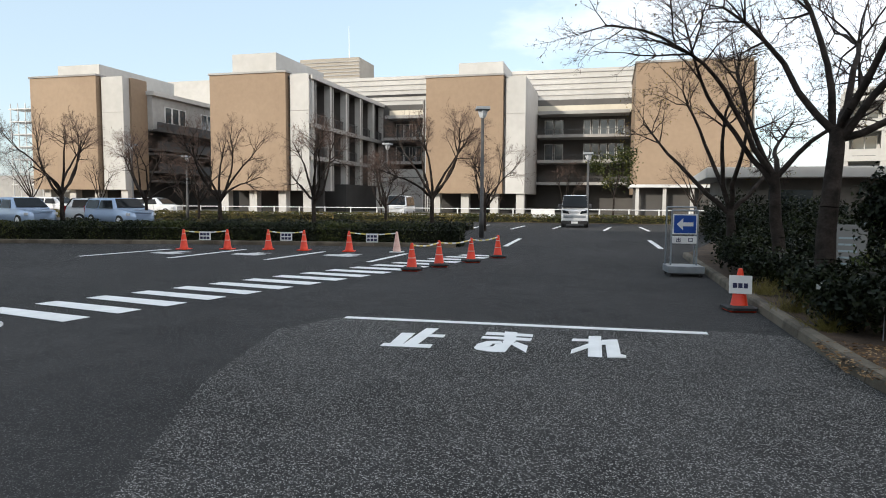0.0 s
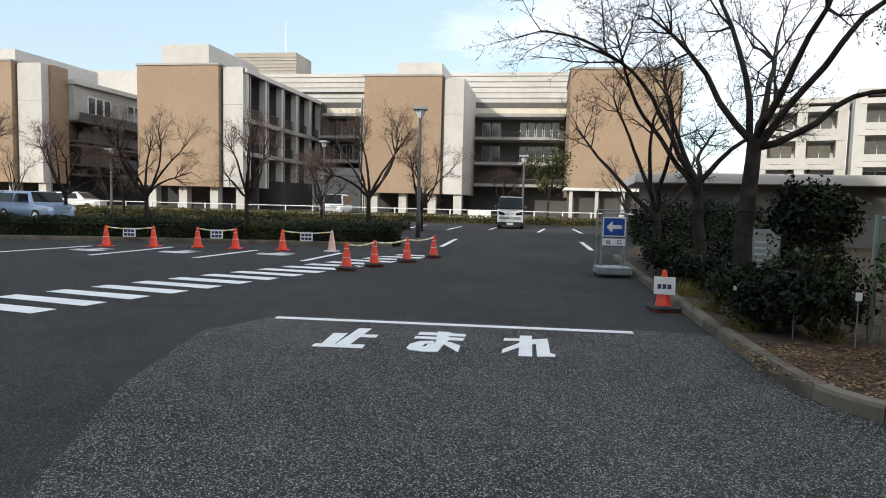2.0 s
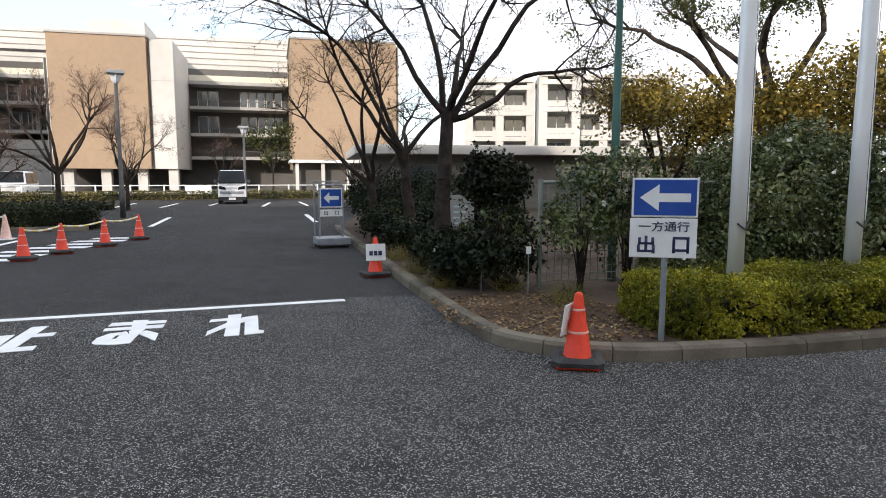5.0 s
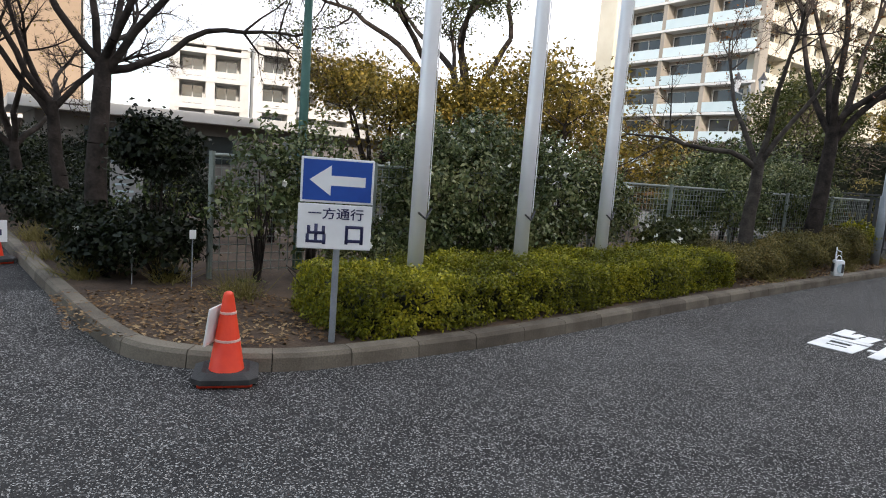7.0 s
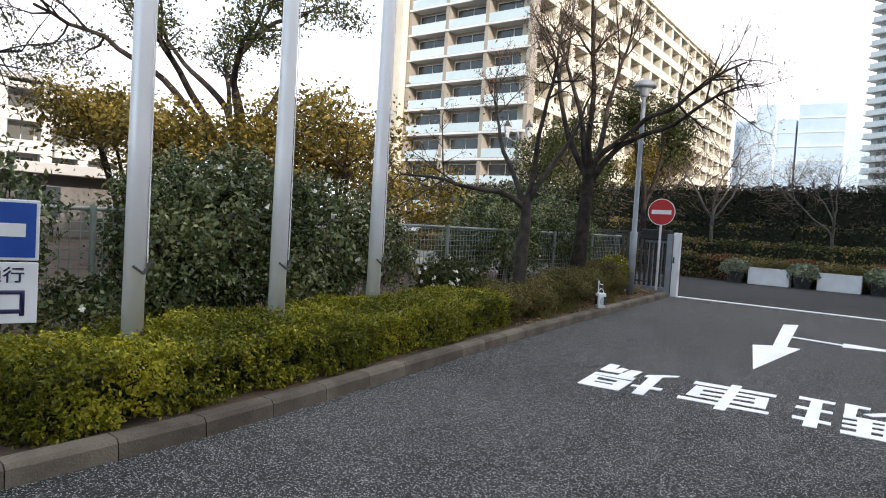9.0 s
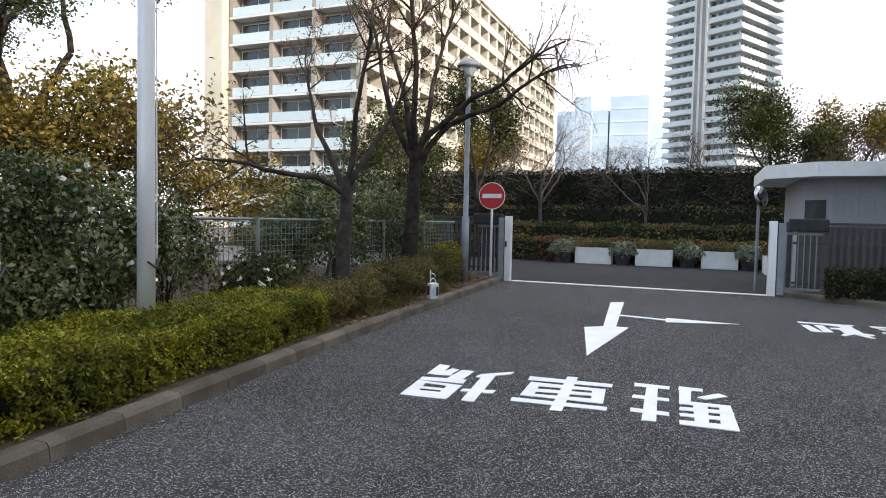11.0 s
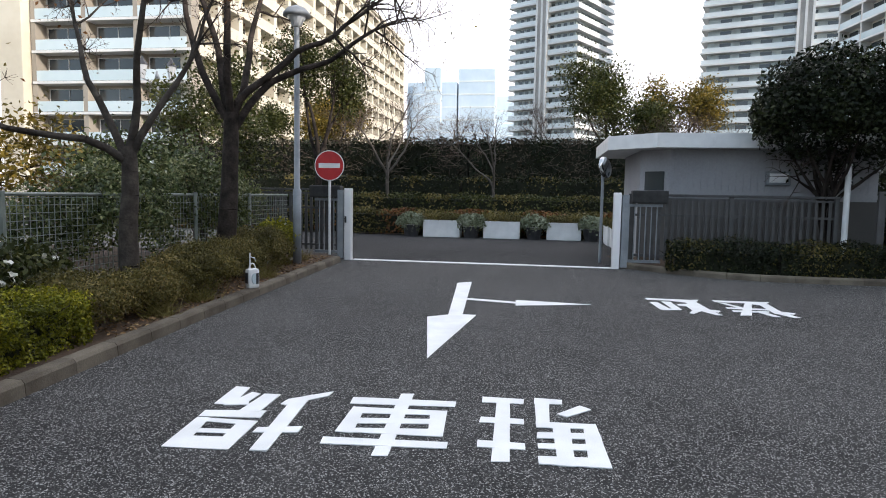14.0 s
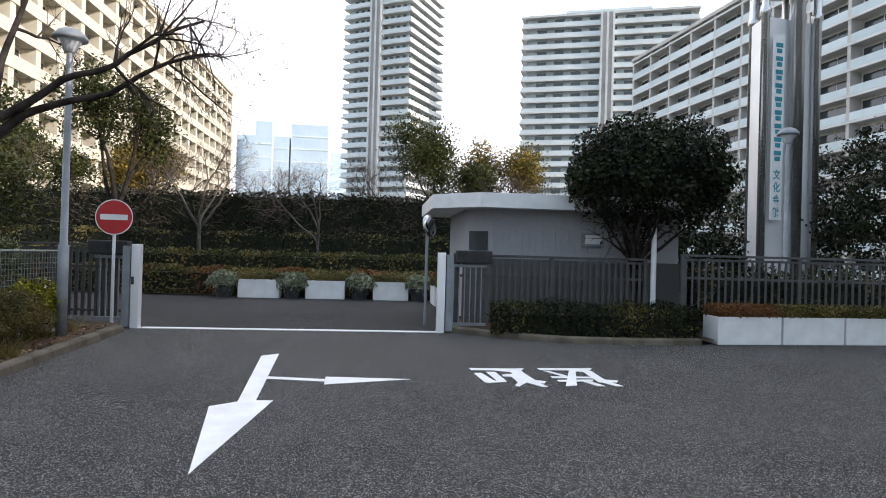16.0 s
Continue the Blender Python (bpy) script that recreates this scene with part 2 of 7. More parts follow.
M_DARKMETAL = surface("dark_metal", (0.035, 0.035, 0.038), (0.07, 0.07, 0.075), 4, 0.5, 0.3)
M_FENCE = surface("grey_brown_fence", (0.055, 0.054, 0.054), (0.10, 0.098, 0.096), 3, 0.6, 0.2)
M_GREENPOLE = surface("green_metal_paint", (0.05, 0.14, 0.12), (0.09, 0.20, 0.17), 2, 0.5, 0.1)
M_MESH = surface("pale_fence_wire", (0.16, 0.19, 0.17), (0.28, 0.31, 0.28), 3, 0.5, 0.3)
M_WHITE = surface("white_paint", (0.72, 0.72, 0.71), (0.84, 0.84, 0.83), 3, 0.5, bump=0.05, fine=25, fine_amt=0.15)
M_BLUE = surface("blue_sign_face", (0.012, 0.060, 0.30), (0.018, 0.085, 0.38), 4, 0.35, bump=0.0, fine=30, fine_amt=0.1)
M_NAVY = surface("navy_sign_ink", (0.012, 0.014, 0.06), (0.02, 0.022, 0.08), 5, 0.5, bump=0)
M_RED = surface("red_sign_face", (0.42, 0.012, 0.016), (0.52, 0.022, 0.024), 5, 0.4, bump=0, fine=30, fine_amt=0.1)
M_CONE = surface("orange_cone_plastic", (0.70, 0.034, 0.009), (0.83, 0.060, 0.014), 6, 0.45, bump=0.1, fine=50, fine_amt=0.15)
M_RUBBER = surface("black_rubber", (0.014, 0.014, 0.014), (0.035, 0.034, 0.033), 8, 0.75, bump=0.3)
M_REFLECT = surface("pale_band", (0.65, 0.35, 0.28), (0.80, 0.55, 0.48), 8, 0.4)
M_BARK = surface("bark", (0.015, 0.012, 0.010), (0.052, 0.041, 0.035), 5, 0.92, bump=1.0, fine=28, fine_amt=0.7, spec=0.15)
M_BARKPALE = surface("pale_bark", (0.060, 0.050, 0.042), (0.125, 0.107, 0.09), 6, 0.92, bump=0.9, fine=30, fine_amt=0.5)
M_BARKGREY = surface("grey_bark", (0.030, 0.025, 0.021), (0.085, 0.072, 0.061), 6, 0.92, bump=1.0, fine=30, fine_amt=0.6, spec=0.15)
M_TWIG = surface("twigs", (0.040, 0.030, 0.026), (0.100, 0.074, 0.061), 3, 0.9, bump=0.0, spec=0.2)
M_TWIGRED = surface("winter_twigs", (0.075, 0.046, 0.036), (0.16, 0.105, 0.080), 3, 0.9, bump=0.0)
M_TWIGPALE = surface("pale_dry_twigs", (0.075, 0.058, 0.042), (0.17, 0.135, 0.10), 3, 0.9, bump=0.0)
M_AZALEA = foliage("azalea_leaves", (0.018, 0.026, 0.003), (0.18, 0.185, 0.012), (0.56, 0.49, 0.04))
M_SHRUB = foliage("shrub_leaves", (0.024, 0.026, 0.007), (0.115, 0.100, 0.027), (0.30, 0.225, 0.08))
M_CAMELLIA = foliage("camellia_leaves", (0.013, 0.023, 0.008), (0.092, 0.120, 0.042), (0.36, 0.36, 0.16), 0.26, 0.22, 0.35)
# dark evergreen green, deepened further to hold the shade under the trees
M_DARKLEAF = foliage("dark_leaves_with_shade", (0.004, 0.007, 0.003), (0.011, 0.016, 0.006), (0.050, 0.060, 0.022), 0.4, 0.1, 0.14)
M_YELLOWLEAF = foliage("olive_gold_leaves", (0.030, 0.030, 0.006), (0.15, 0.115, 0.022), (0.40, 0.27, 0.055))
M_CAMPHOR = foliage("camphor_leaves", (0.014, 0.022, 0.006), (0.050, 0.060, 0.016), (0.15, 0.145, 0.045))
M_RUST = foliage("russet_leaves", (0.075, 0.035, 0.014), (0.17, 0.075, 0.025), (0.30, 0.13, 0.045))
M_GRASS = foliage("dry_grass", (0.10, 0.10, 0.025), (0.24, 0.20, 0.06), (0.40, 0.33, 0.14), 0.7, 0.2)
M_BRUSH = foliage("leafless_hedge_twigs", (0.026, 0.022, 0.014), (0.062, 0.050, 0.034), (0.14, 0.115, 0.080), 0.8, 0.05)
# hedge core: near-black stands in for the shade between leaves
M_INNER = surface("hedge_core_shade", (0.008, 0.010, 0.004), (0.020, 0.022, 0.010), 9, 0.95, bump=0.8, fine=45, fine_amt=0.6)
M_PALELEAF = foliage("pale_trailing_leaves", (0.10, 0.12, 0.07), (0.22, 0.25, 0.16), (0.42, 0.44, 0.34))
M_PETAL = surface("white_petals", (0.75, 0.74, 0.66), (0.88, 0.87, 0.80), 8, 0.6, bump=0)
M_CARBLUE = surface("pale_blue_car_paint", (0.38, 0.50, 0.70), (0.44, 0.57, 0.77), 1, 0.25, 0.1, bump=0, spec=0.7)
M_CARWHITE = surface("white_car_paint", (0.72, 0.73, 0.74), (0.80, 0.81, 0.82), 1, 0.25, 0.0, bump=0, spec=0.7)
M_CARGLASS = surface("car_glass", (0.008, 0.010, 0.012), (0.016, 0.019, 0.022), 1, 0.12, 0.0, bump=0, spec=0.2)
M_LAMP = surface("lamp_glass", (0.50, 0.52, 0.54), (0.62, 0.64, 0.66), 3, 0.2, 0.1, bump=0)
M_TAIL = surface("red_lens", (0.35, 0.01, 0.01), (0.45, 0.02, 0.02), 5, 0.2, bump=0)
M_YELLOW = surface("yellow_plate", (0.65, 0.50, 0.10), (0.75, 0.60, 0.15), 5, 0.5, bump=0)
M_TEAL = surface("teal_letters", (0.01, 0.20, 0.26), (0.02, 0.27, 0.34), 5, 0.5, bump=0)
M_CONVEX = surface("mirror", (0.42, 0.44, 0.45), (0.5, 0.52, 0.53), 1, 0.06, 1.0, bump=0)


# ---------------------------------------------------------------- mesh helpers
def box(bm, x0, x1, y0, y1, z0, z1, bevel=0.0, m=None):
    """A box between those bounds, with its edges broken by bevel."""
    g = bmesh.ops.create_cube(bm, size=1.0)
    vs = g["verts"]
    mat = Matrix.Translation(((x0 + x1) / 2, (y0 + y1) / 2, (z0 + z1) / 2)) @ Matrix.Diagonal((x1 - x0, y1 - y0, z1 - z0, 1))
    bmesh.ops.transform(bm, matrix=(m @ mat) if m else mat, verts=vs)
    if bevel:
        es = list({e for v in vs for e in v.link_edges})
        bmesh.ops.bevel(bm, geom=es, offset=bevel, segments=2, affect="EDGES", profile=0.6)
    return bm


def lathe(bm, profile, sides=16, m=None):
    """A turned body: profile of (radius, height) from bottom to top."""
    rings = []
    for r, z in profile:
        ring = []
        for i in range(sides):
            a = 2 * math.pi * i / sides
            v = Vector((r * math.cos(a), r * math.sin(a), z))
            ring.append(bm.verts.new(m @ v if m else v))
        rings.append(ring)
    for a, b in zip(rings, rings[1:]):
        for i in range(sides):
            j = (i + 1) % sides
            bm.faces.new((a[i], a[j], b[j], b[i]))
    bm.faces.new(list(reversed(rings[0])))
    bm.faces.new(rings[-1])
    return bm


def rod(bm, p, q, r, r2=None, sides=8):
    """A round bar from p to q."""
    p, q = Vector(p), Vector(q)
    m = Matrix.Translation(p) @ (q - p).to_track_quat("Z", "Y").to_matrix().to_4x4()
    return lathe(bm, [(r, 0), (r if r2 is None else r2, (q - p).length)], sides, m)


def prism(bm, pts, z0, z1, m=None):
    """A polygon in plan, raised from z0 to z1."""
    lo = [bm.verts.new((m @ Vector((x, y, z0))) if m else (x, y, z0)) for x, y in pts]
    hi = [bm.verts.new((m @ Vector((x, y, z1))) if m else (x, y, z1)) for x, y in pts]
    k = len(pts)
    bm.faces.new(list(reversed(lo)))
    bm.faces.new(hi)
    for i in range(k):
        j = (i + 1) % k
        bm.faces.new((lo[i], lo[j], hi[j], hi[i]))
    bmesh.ops.recalc_face_normals(bm, faces=bm.faces[:])
    return bm


def to_mesh(bm, material, name, smooth=False):
    me = bpy.data.meshes.new(name)
    bm.to_mesh(me)
    bm.free()
    me.materials.append(material)
    if smooth:
        me.shade_smooth()
    return me


def part(name, bm, material, parent, label="", smooth=False, at=None):
    """Links a bmesh (or a mesh that is shared) as one mesh object under a thing or a part."""
    me = bm if isinstance(bm, bpy.types.Mesh) else to_mesh(bm, material, name, smooth)
    ob = new(name, me)
    ob.parent = parent
    if at is not None:
        ob.matrix_basis = at
    return tagged(ob, label) if label else ob


def thing(name, label, category, m=None, group="", kind=""):
    """An Empty at a thing's base."""
    ob = new(name)
    ob.empty_display_size = 0.1
    if m is not None:
        ob.matrix_basis = m
    return tagged(ob, label, category, group, kind)


def solid(name, bm, material, label, category, m=None, group="", kind="", smooth=False):
    """A thing that is one mesh."""
    ob = new(name, to_mesh(bm, material, name, smooth))
    if m is not None:
        ob.matrix_basis = m
    return tagged(ob, label, category, group, kind)


def quads_mesh(name, verts, quads, material, smooth=False):
    """A mesh out of numpy arrays: n x 3 places and k x 4 corners."""
    me = bpy.data.meshes.new(name)
    verts, quads = np.asarray(verts, np.float32), np.asarray(quads, np.int32)
    me.vertices.add(len(verts))
    me.vertices.foreach_set("co", verts.ravel())
    k = len(quads)
    me.loops.add(4 * k)
    me.loops.foreach_set("vertex_index", quads.ravel())
    me.polygons.add(k)
    me.polygons.foreach_set("loop_start", np.arange(0, 4 * k, 4, dtype=np.int32))
    me.polygons.foreach_set("loop_total", np.full(k, 4, np.int32))
    me.update(calc_edges=True)
    me.materials.append(material)
    if smooth:
        me.shade_smooth()
    return me


def leaves_arrays(rng, pts, nrm, size, slim=0.55, jitter=0.9):
    """One bent leaf of four corners at each point, roughly facing along nrm."""
    n = len(pts)
    d = nrm + rng.normal(0, jitter, (n, 3))
    d /= np.linalg.norm(d, axis=1, keepdims=True) + 1e-9
    a = np.cross(d, rng.normal(0, 1, (n, 3)))
    a /= np.linalg.norm(a, axis=1, keepdims=True) + 1e-9
    b = np.cross(d, a)
    s = (size * rng.uniform(0.6, 1.35, n))[:, None]
    v = np.stack([pts - a * s * 0.5, pts + b * s * slim * 0.5 + d * s * 0.12, pts + a * s * 0.5, pts - b * s * slim * 0.5 + d * s * 0.12], 1)
    return v.reshape(-1, 3), np.arange(4 * n).reshape(-1, 4)


def clumped(rng, pts, nrm, per, spread):
    """The same number of leaves, drawn together into sprigs with gaps between them."""
    n = len(pts)
    heads = rng.integers(0, max(1, n // per), n)
    return pts[heads] + rng.normal(0, spread, (n, 3)), nrm[heads]


def merge(arrs):
    vs, qs, k = [], [], 0
    for v, q in arrs:
        vs.append(v)
        qs.append(np.asarray(q) + k)
        k += len(v)
    return np.concatenate(vs), np.concatenate(qs)


def tubes_arrays(segs):
    """Round limbs: segs of (p, q, r, r2, sides)."""
    out = []
    for sides in sorted({s[4] for s in segs}):
        sel = [s for s in segs if s[4] == sides]
        p, q = np.array([s[0] for s in sel], float), np.array([s[1] for s in sel], float)
        r, r2 = np.array([s[2] for s in sel])[:, None], np.array([s[3] for s in sel])[:, None]
        d = q - p
        d /= np.linalg.norm(d, axis=1, keepdims=True) + 1e-9
        up = np.where(np.abs(d[:, 2:3]) > 0.9, np.array([[1.0, 0, 0]]), np.array([[0, 0, 1.0]]))
        a = np.cross(d, up)
        a /= np.linalg.norm(a, axis=1, keepdims=True) + 1e-9
        b = np.cross(d, a)
        n = len(sel)
        v = np.zeros((n, 2 * sides, 3))
        for i in range(sides):
            t = 2 * math.pi * i / sides
            o = a * math.cos(t) + b * math.sin(t)
            v[:, i], v[:, sides + i] = p + o * r, q + o * r2
        base = (np.arange(n) * 2 * sides)[:, None]
        qd = np.concatenate([base + np.array([[i, (i + 1) % sides, sides + (i + 1) % sides, sides + i]]) for i in range(sides)], 0)
        out.append((v.reshape(-1, 3), qd))
    return merge(out)


def grow(rng, segs, tips, p, d, length, r, level, last, wander, lift, kids, shrink, angle=(25, 60), first=0.25):
    """A limb that wanders, tapers and throws side limbs, down to the last level."""
    n = max(3, int(length / (0.28 if level else 0.35))) if level < last else 3
    sides = 9 if level == 0 else 6 if level == 1 else 4 if level == 2 else 3
    step = length / n
    spots = sorted(rng.uniform(first if level else 0.55, 1.0, kids[level]).tolist()) if level < last else []
    pos, dirn = np.array(p, float), np.array(d, float)
    side0 = rng.uniform(0, 2 * math.pi)
    k = 0
    for i in range(n):
        dirn = dirn + rng.normal(0, wander, 3) + np.array([0, 0, lift[level]]) * step
        dirn /= np.linalg.norm(dirn)
        nxt = pos + dirn * step
        ra, rb = r * (1 - 0.72 * i / n), r * (1 - 0.72 * (i + 1) / n)
        segs.append((tuple(pos), tuple(nxt), ra, rb, sides, level))
        while k < len(spots) and spots[k] <= (i + 1) / n:
            side0 += 2.4 + rng.uniform(-0.5, 0.5)
            ref = np.cross(dirn, np.array([0.3, 0.2, 1.0]))
            ref /= np.linalg.norm(ref) + 1e-9
            ref2 = np.cross(dirn, ref)
            ang = math.radians(rng.uniform(*angle))
            nd = dirn * math.cos(ang) + (ref * math.cos(side0) + ref2 * math.sin(side0)) * math.sin(ang)
            left = 1 - 0.45 * spots[k]
            grow(rng, segs, tips, nxt, nd, length * shrink * left * rng.uniform(0.7, 1.2), max(0.0035, rb * 0.68), level + 1, last, wander * 1.1, lift, kids, shrink, angle, 0.15)
            k += 1
        pos = nxt
    tips.append((tuple(pos), tuple(dirn), level))


def plant_tree(rng, name, label, base, height, r, last=3, kids=(5, 6, 6), lift=(0.05, 0.12, 0.1, 0.1), shrink=0.62, angle=(28, 62), wander=0.11, lean=(0, 0), bark=None, twig=None,
               leaf=None, leaves=0, leaf_size=0.07, leaf_spread=0.35, trunk_part=0.4, forks=4, group="", buds=0, stems=1, spread=0.0, limbs=None, limb_r=0.55, tufts=1.0):
    """A tree: a trunk that forks into limbs, twigs as a crown, leaves where it has them."""
    segs, tips = [], []
    for s in range(stems):
        d = np.array([lean[0] + rng.normal(0, 0.05) + (rng.normal(0, 0.25) if stems > 1 else 0), lean[1] + rng.normal(0, 0.05) + (rng.normal(0, 0.25) if stems > 1 else 0), 1.0])
        d /= np.linalg.norm(d)
        th = height * trunk_part
        pos, n = np.array([rng.normal(0, 0.12), rng.normal(0, 0.12), -0.1]) if stems > 1 else np.array([0, 0, -0.1]), 7
        for i in range(n):
            nd = d + rng.normal(0, 0.05, 3)
            nd /= np.linalg.norm(nd)
            nxt = pos + nd * (th + 0.1) / n
            flare = 1.35 if i == 0 else 1.0
            segs.append((tuple(pos), tuple(nxt), r * flare * (1 - 0.05 * i), r * (1 - 0.05 * (i + 1)), 12, 0))
            pos = nxt
        a0 = rng.uniform(0, 6.28)
        for az_l, tilt_l, len_l in (limbs or ()):
            a, t = math.radians(az_l), math.radians(tilt_l)
            grow(rng, segs, tips, pos - d * rng.uniform(0, 0.15) * th, np.array([math.cos(a) * math.sin(t), math.sin(a) * math.sin(t), math.cos(t)]), len_l, r * limb_r, 0, last, wander, lift, kids, shrink, angle)
        for f in range(0 if limbs else forks):
            az_f = a0 + 2 * math.pi * f / forks + rng.normal(0, 0.25)
            tilt = math.radians(rng.uniform(*angle)) if f else math.radians(rng.uniform(5, 22))
            nd = np.array([math.cos(az_f) * math.sin(tilt), math.sin(az_f) * math.sin(tilt), math.cos(tilt)])
            start = pos - d * rng.uniform(0, 0.25) * th
            grow(rng, segs, tips, start, nd, (height - th) * rng.uniform(0.85, 1.15), r * limb_r, 0, last, wander, lift, kids, shrink, angle)
    # bring the crown to its height and breadth; trunk and girths stay
    top = np.percentile([s[1][2] for s in segs], 99.5)
    kz = (height - th) / max(0.1, top - th)
    kx = kz if not spread else spread / np.percentile([math.hypot(s[1][0], s[1][1]) for s in segs], 98)

    def fitted(p):
        k = min(1.0, max(0.0, p[2] / th)) ** 2
        f = 1 + (kx - 1) * k
        return (p[0] * f, p[1] * f, p[2] if p[2] < th else th + (p[2] - th) * kz)

    segs = [(fitted(s[0]), fitted(s[1]), *s[2:]) for s in segs]
    tips = [(fitted(t[0]), *t[1:]) for t in tips]
    root = thing(name, label, "tree", Matrix.Translation(base), group)
    thick = [s[:5] for s in segs if s[5] <= 1]
    thin = [s[:5] for s in segs if s[5] > 1]
    part("trunk", quads_mesh("trunk", *tubes_arrays(thick), bark, True), None, root)
    if thin:
        part("crown", quads_mesh("crown", *tubes_arrays(thin), twig, True), None, root)
    if leaf:
        tp = np.array([t[0] for t in tips if t[2] >= last - 1])
        tp = tp[rng.uniform(0, 1, len(tp)) <= tufts]
        idx = rng.integers(0, len(tp), leaves)
        pts = tp[idx] + rng.normal(0, leaf_spread, (leaves, 3)) * np.array([1, 1, 0.7])
        v = leaves_arrays(rng, pts, np.tile([0, 0, 0.8], (leaves, 1)), leaf_size)
        part("foliage", quads_mesh("foliage", *v, leaf), None, root)
    if buds:
        tp = np.array([t[0] for t in tips])
        idx = rng.integers(0, len(tp), buds)
        pts = tp[idx] + rng.normal(0, 0.06, (buds, 3))
        v = leaves_arrays(rng, pts, np.tile([0, 0, 0.5], (buds, 1)), 0.05)
        tagged(part("bud", quads_mesh("bud", *v, M_YELLOWLEAF), None, root), kind="stuff")
    return root


def lumpy(rng, n, radii, rough=0.16):
    """Points and outward ways on a lumpy egg, more of them on top."""
    d = rng.normal(0, 1, (n, 3))
    d[:, 2] = np.where(d[:, 2] < -0.3, -d[:, 2] * rng.uniform(-0.6, 1, n), d[:, 2])
    d /= np.linalg.norm(d, axis=1, keepdims=True)
    ph = rng.uniform(0, 6.28, 6)
    w = 1 + rough * (np.sin(4 * d[:, 0] + ph[0]) * np.sin(5 * d[:, 1] + ph[1]) + 0.7 * np.sin(9 * d[:, 2] + 7 * d[:, 0] + ph[2]) * np.sin(8 * d[:, 1] + ph[3]))
    return d * np.asarray(radii) * w[:, None], d


def bush(rng, name, label, base, radii, count, size, leaf, group="", flowers=0, sticks=10, category="bush"):
    """A shrub: sticks from the ground, a dense shell of leaves and more of them inside."""
    root = thing(name, label, category, Matrix.Translation(base), group)
    rx, ry, rz = radii
    segs = []
    for _ in range(sticks):
        a = rng.uniform(0, 6.28)
        q = (rx * 0.6 * math.cos(a) * rng.uniform(0.2, 1), ry * 0.6 * math.sin(a) * rng.uniform(0.2, 1), rz * rng.uniform(1.0, 1.7))
        mid = (q[0] * 0.35 + rng.normal(0, 0.03), q[1] * 0.35 + rng.normal(0, 0.03), q[2] * 0.5)
        b0 = (rng.normal(0, 0.06) * rx, rng.normal(0, 0.06) * ry, -0.05)
        segs += [(b0, mid, 0.014, 0.010, 5), (mid, q, 0.010, 0.004, 4)]
    part("stem", quads_mesh("stem", *tubes_arrays(segs), M_BARK, True), None, root)
    shell, d = lumpy(rng, count, radii)
    depth = rng.uniform(0.62, 1.06, count) ** 0.7
    pts = shell * depth[:, None] + np.array([0, 0, rz])
    pts, d = clumped(rng, pts, d, 13, size * 0.8)
    pts[:, 2] = np.maximum(pts[:, 2], 0.03)
    part("foliage", quads_mesh("foliage", *leaves_arrays(rng, pts, d, size), leaf), None, root)
    if flowers:
        f, fd = lumpy(rng, flowers, [v * 1.04 for v in radii])
        f[:, 2] += rz
        arr = [leaves_arrays(rng, np.repeat(f, 5, 0) + rng.normal(0, 0.012, (flowers * 5, 3)), np.repeat(fd, 5, 0), 0.055, 0.9)]
        part("blossom", quads_mesh("blossom", *merge(arr), M_PETAL), None, root)
    return root


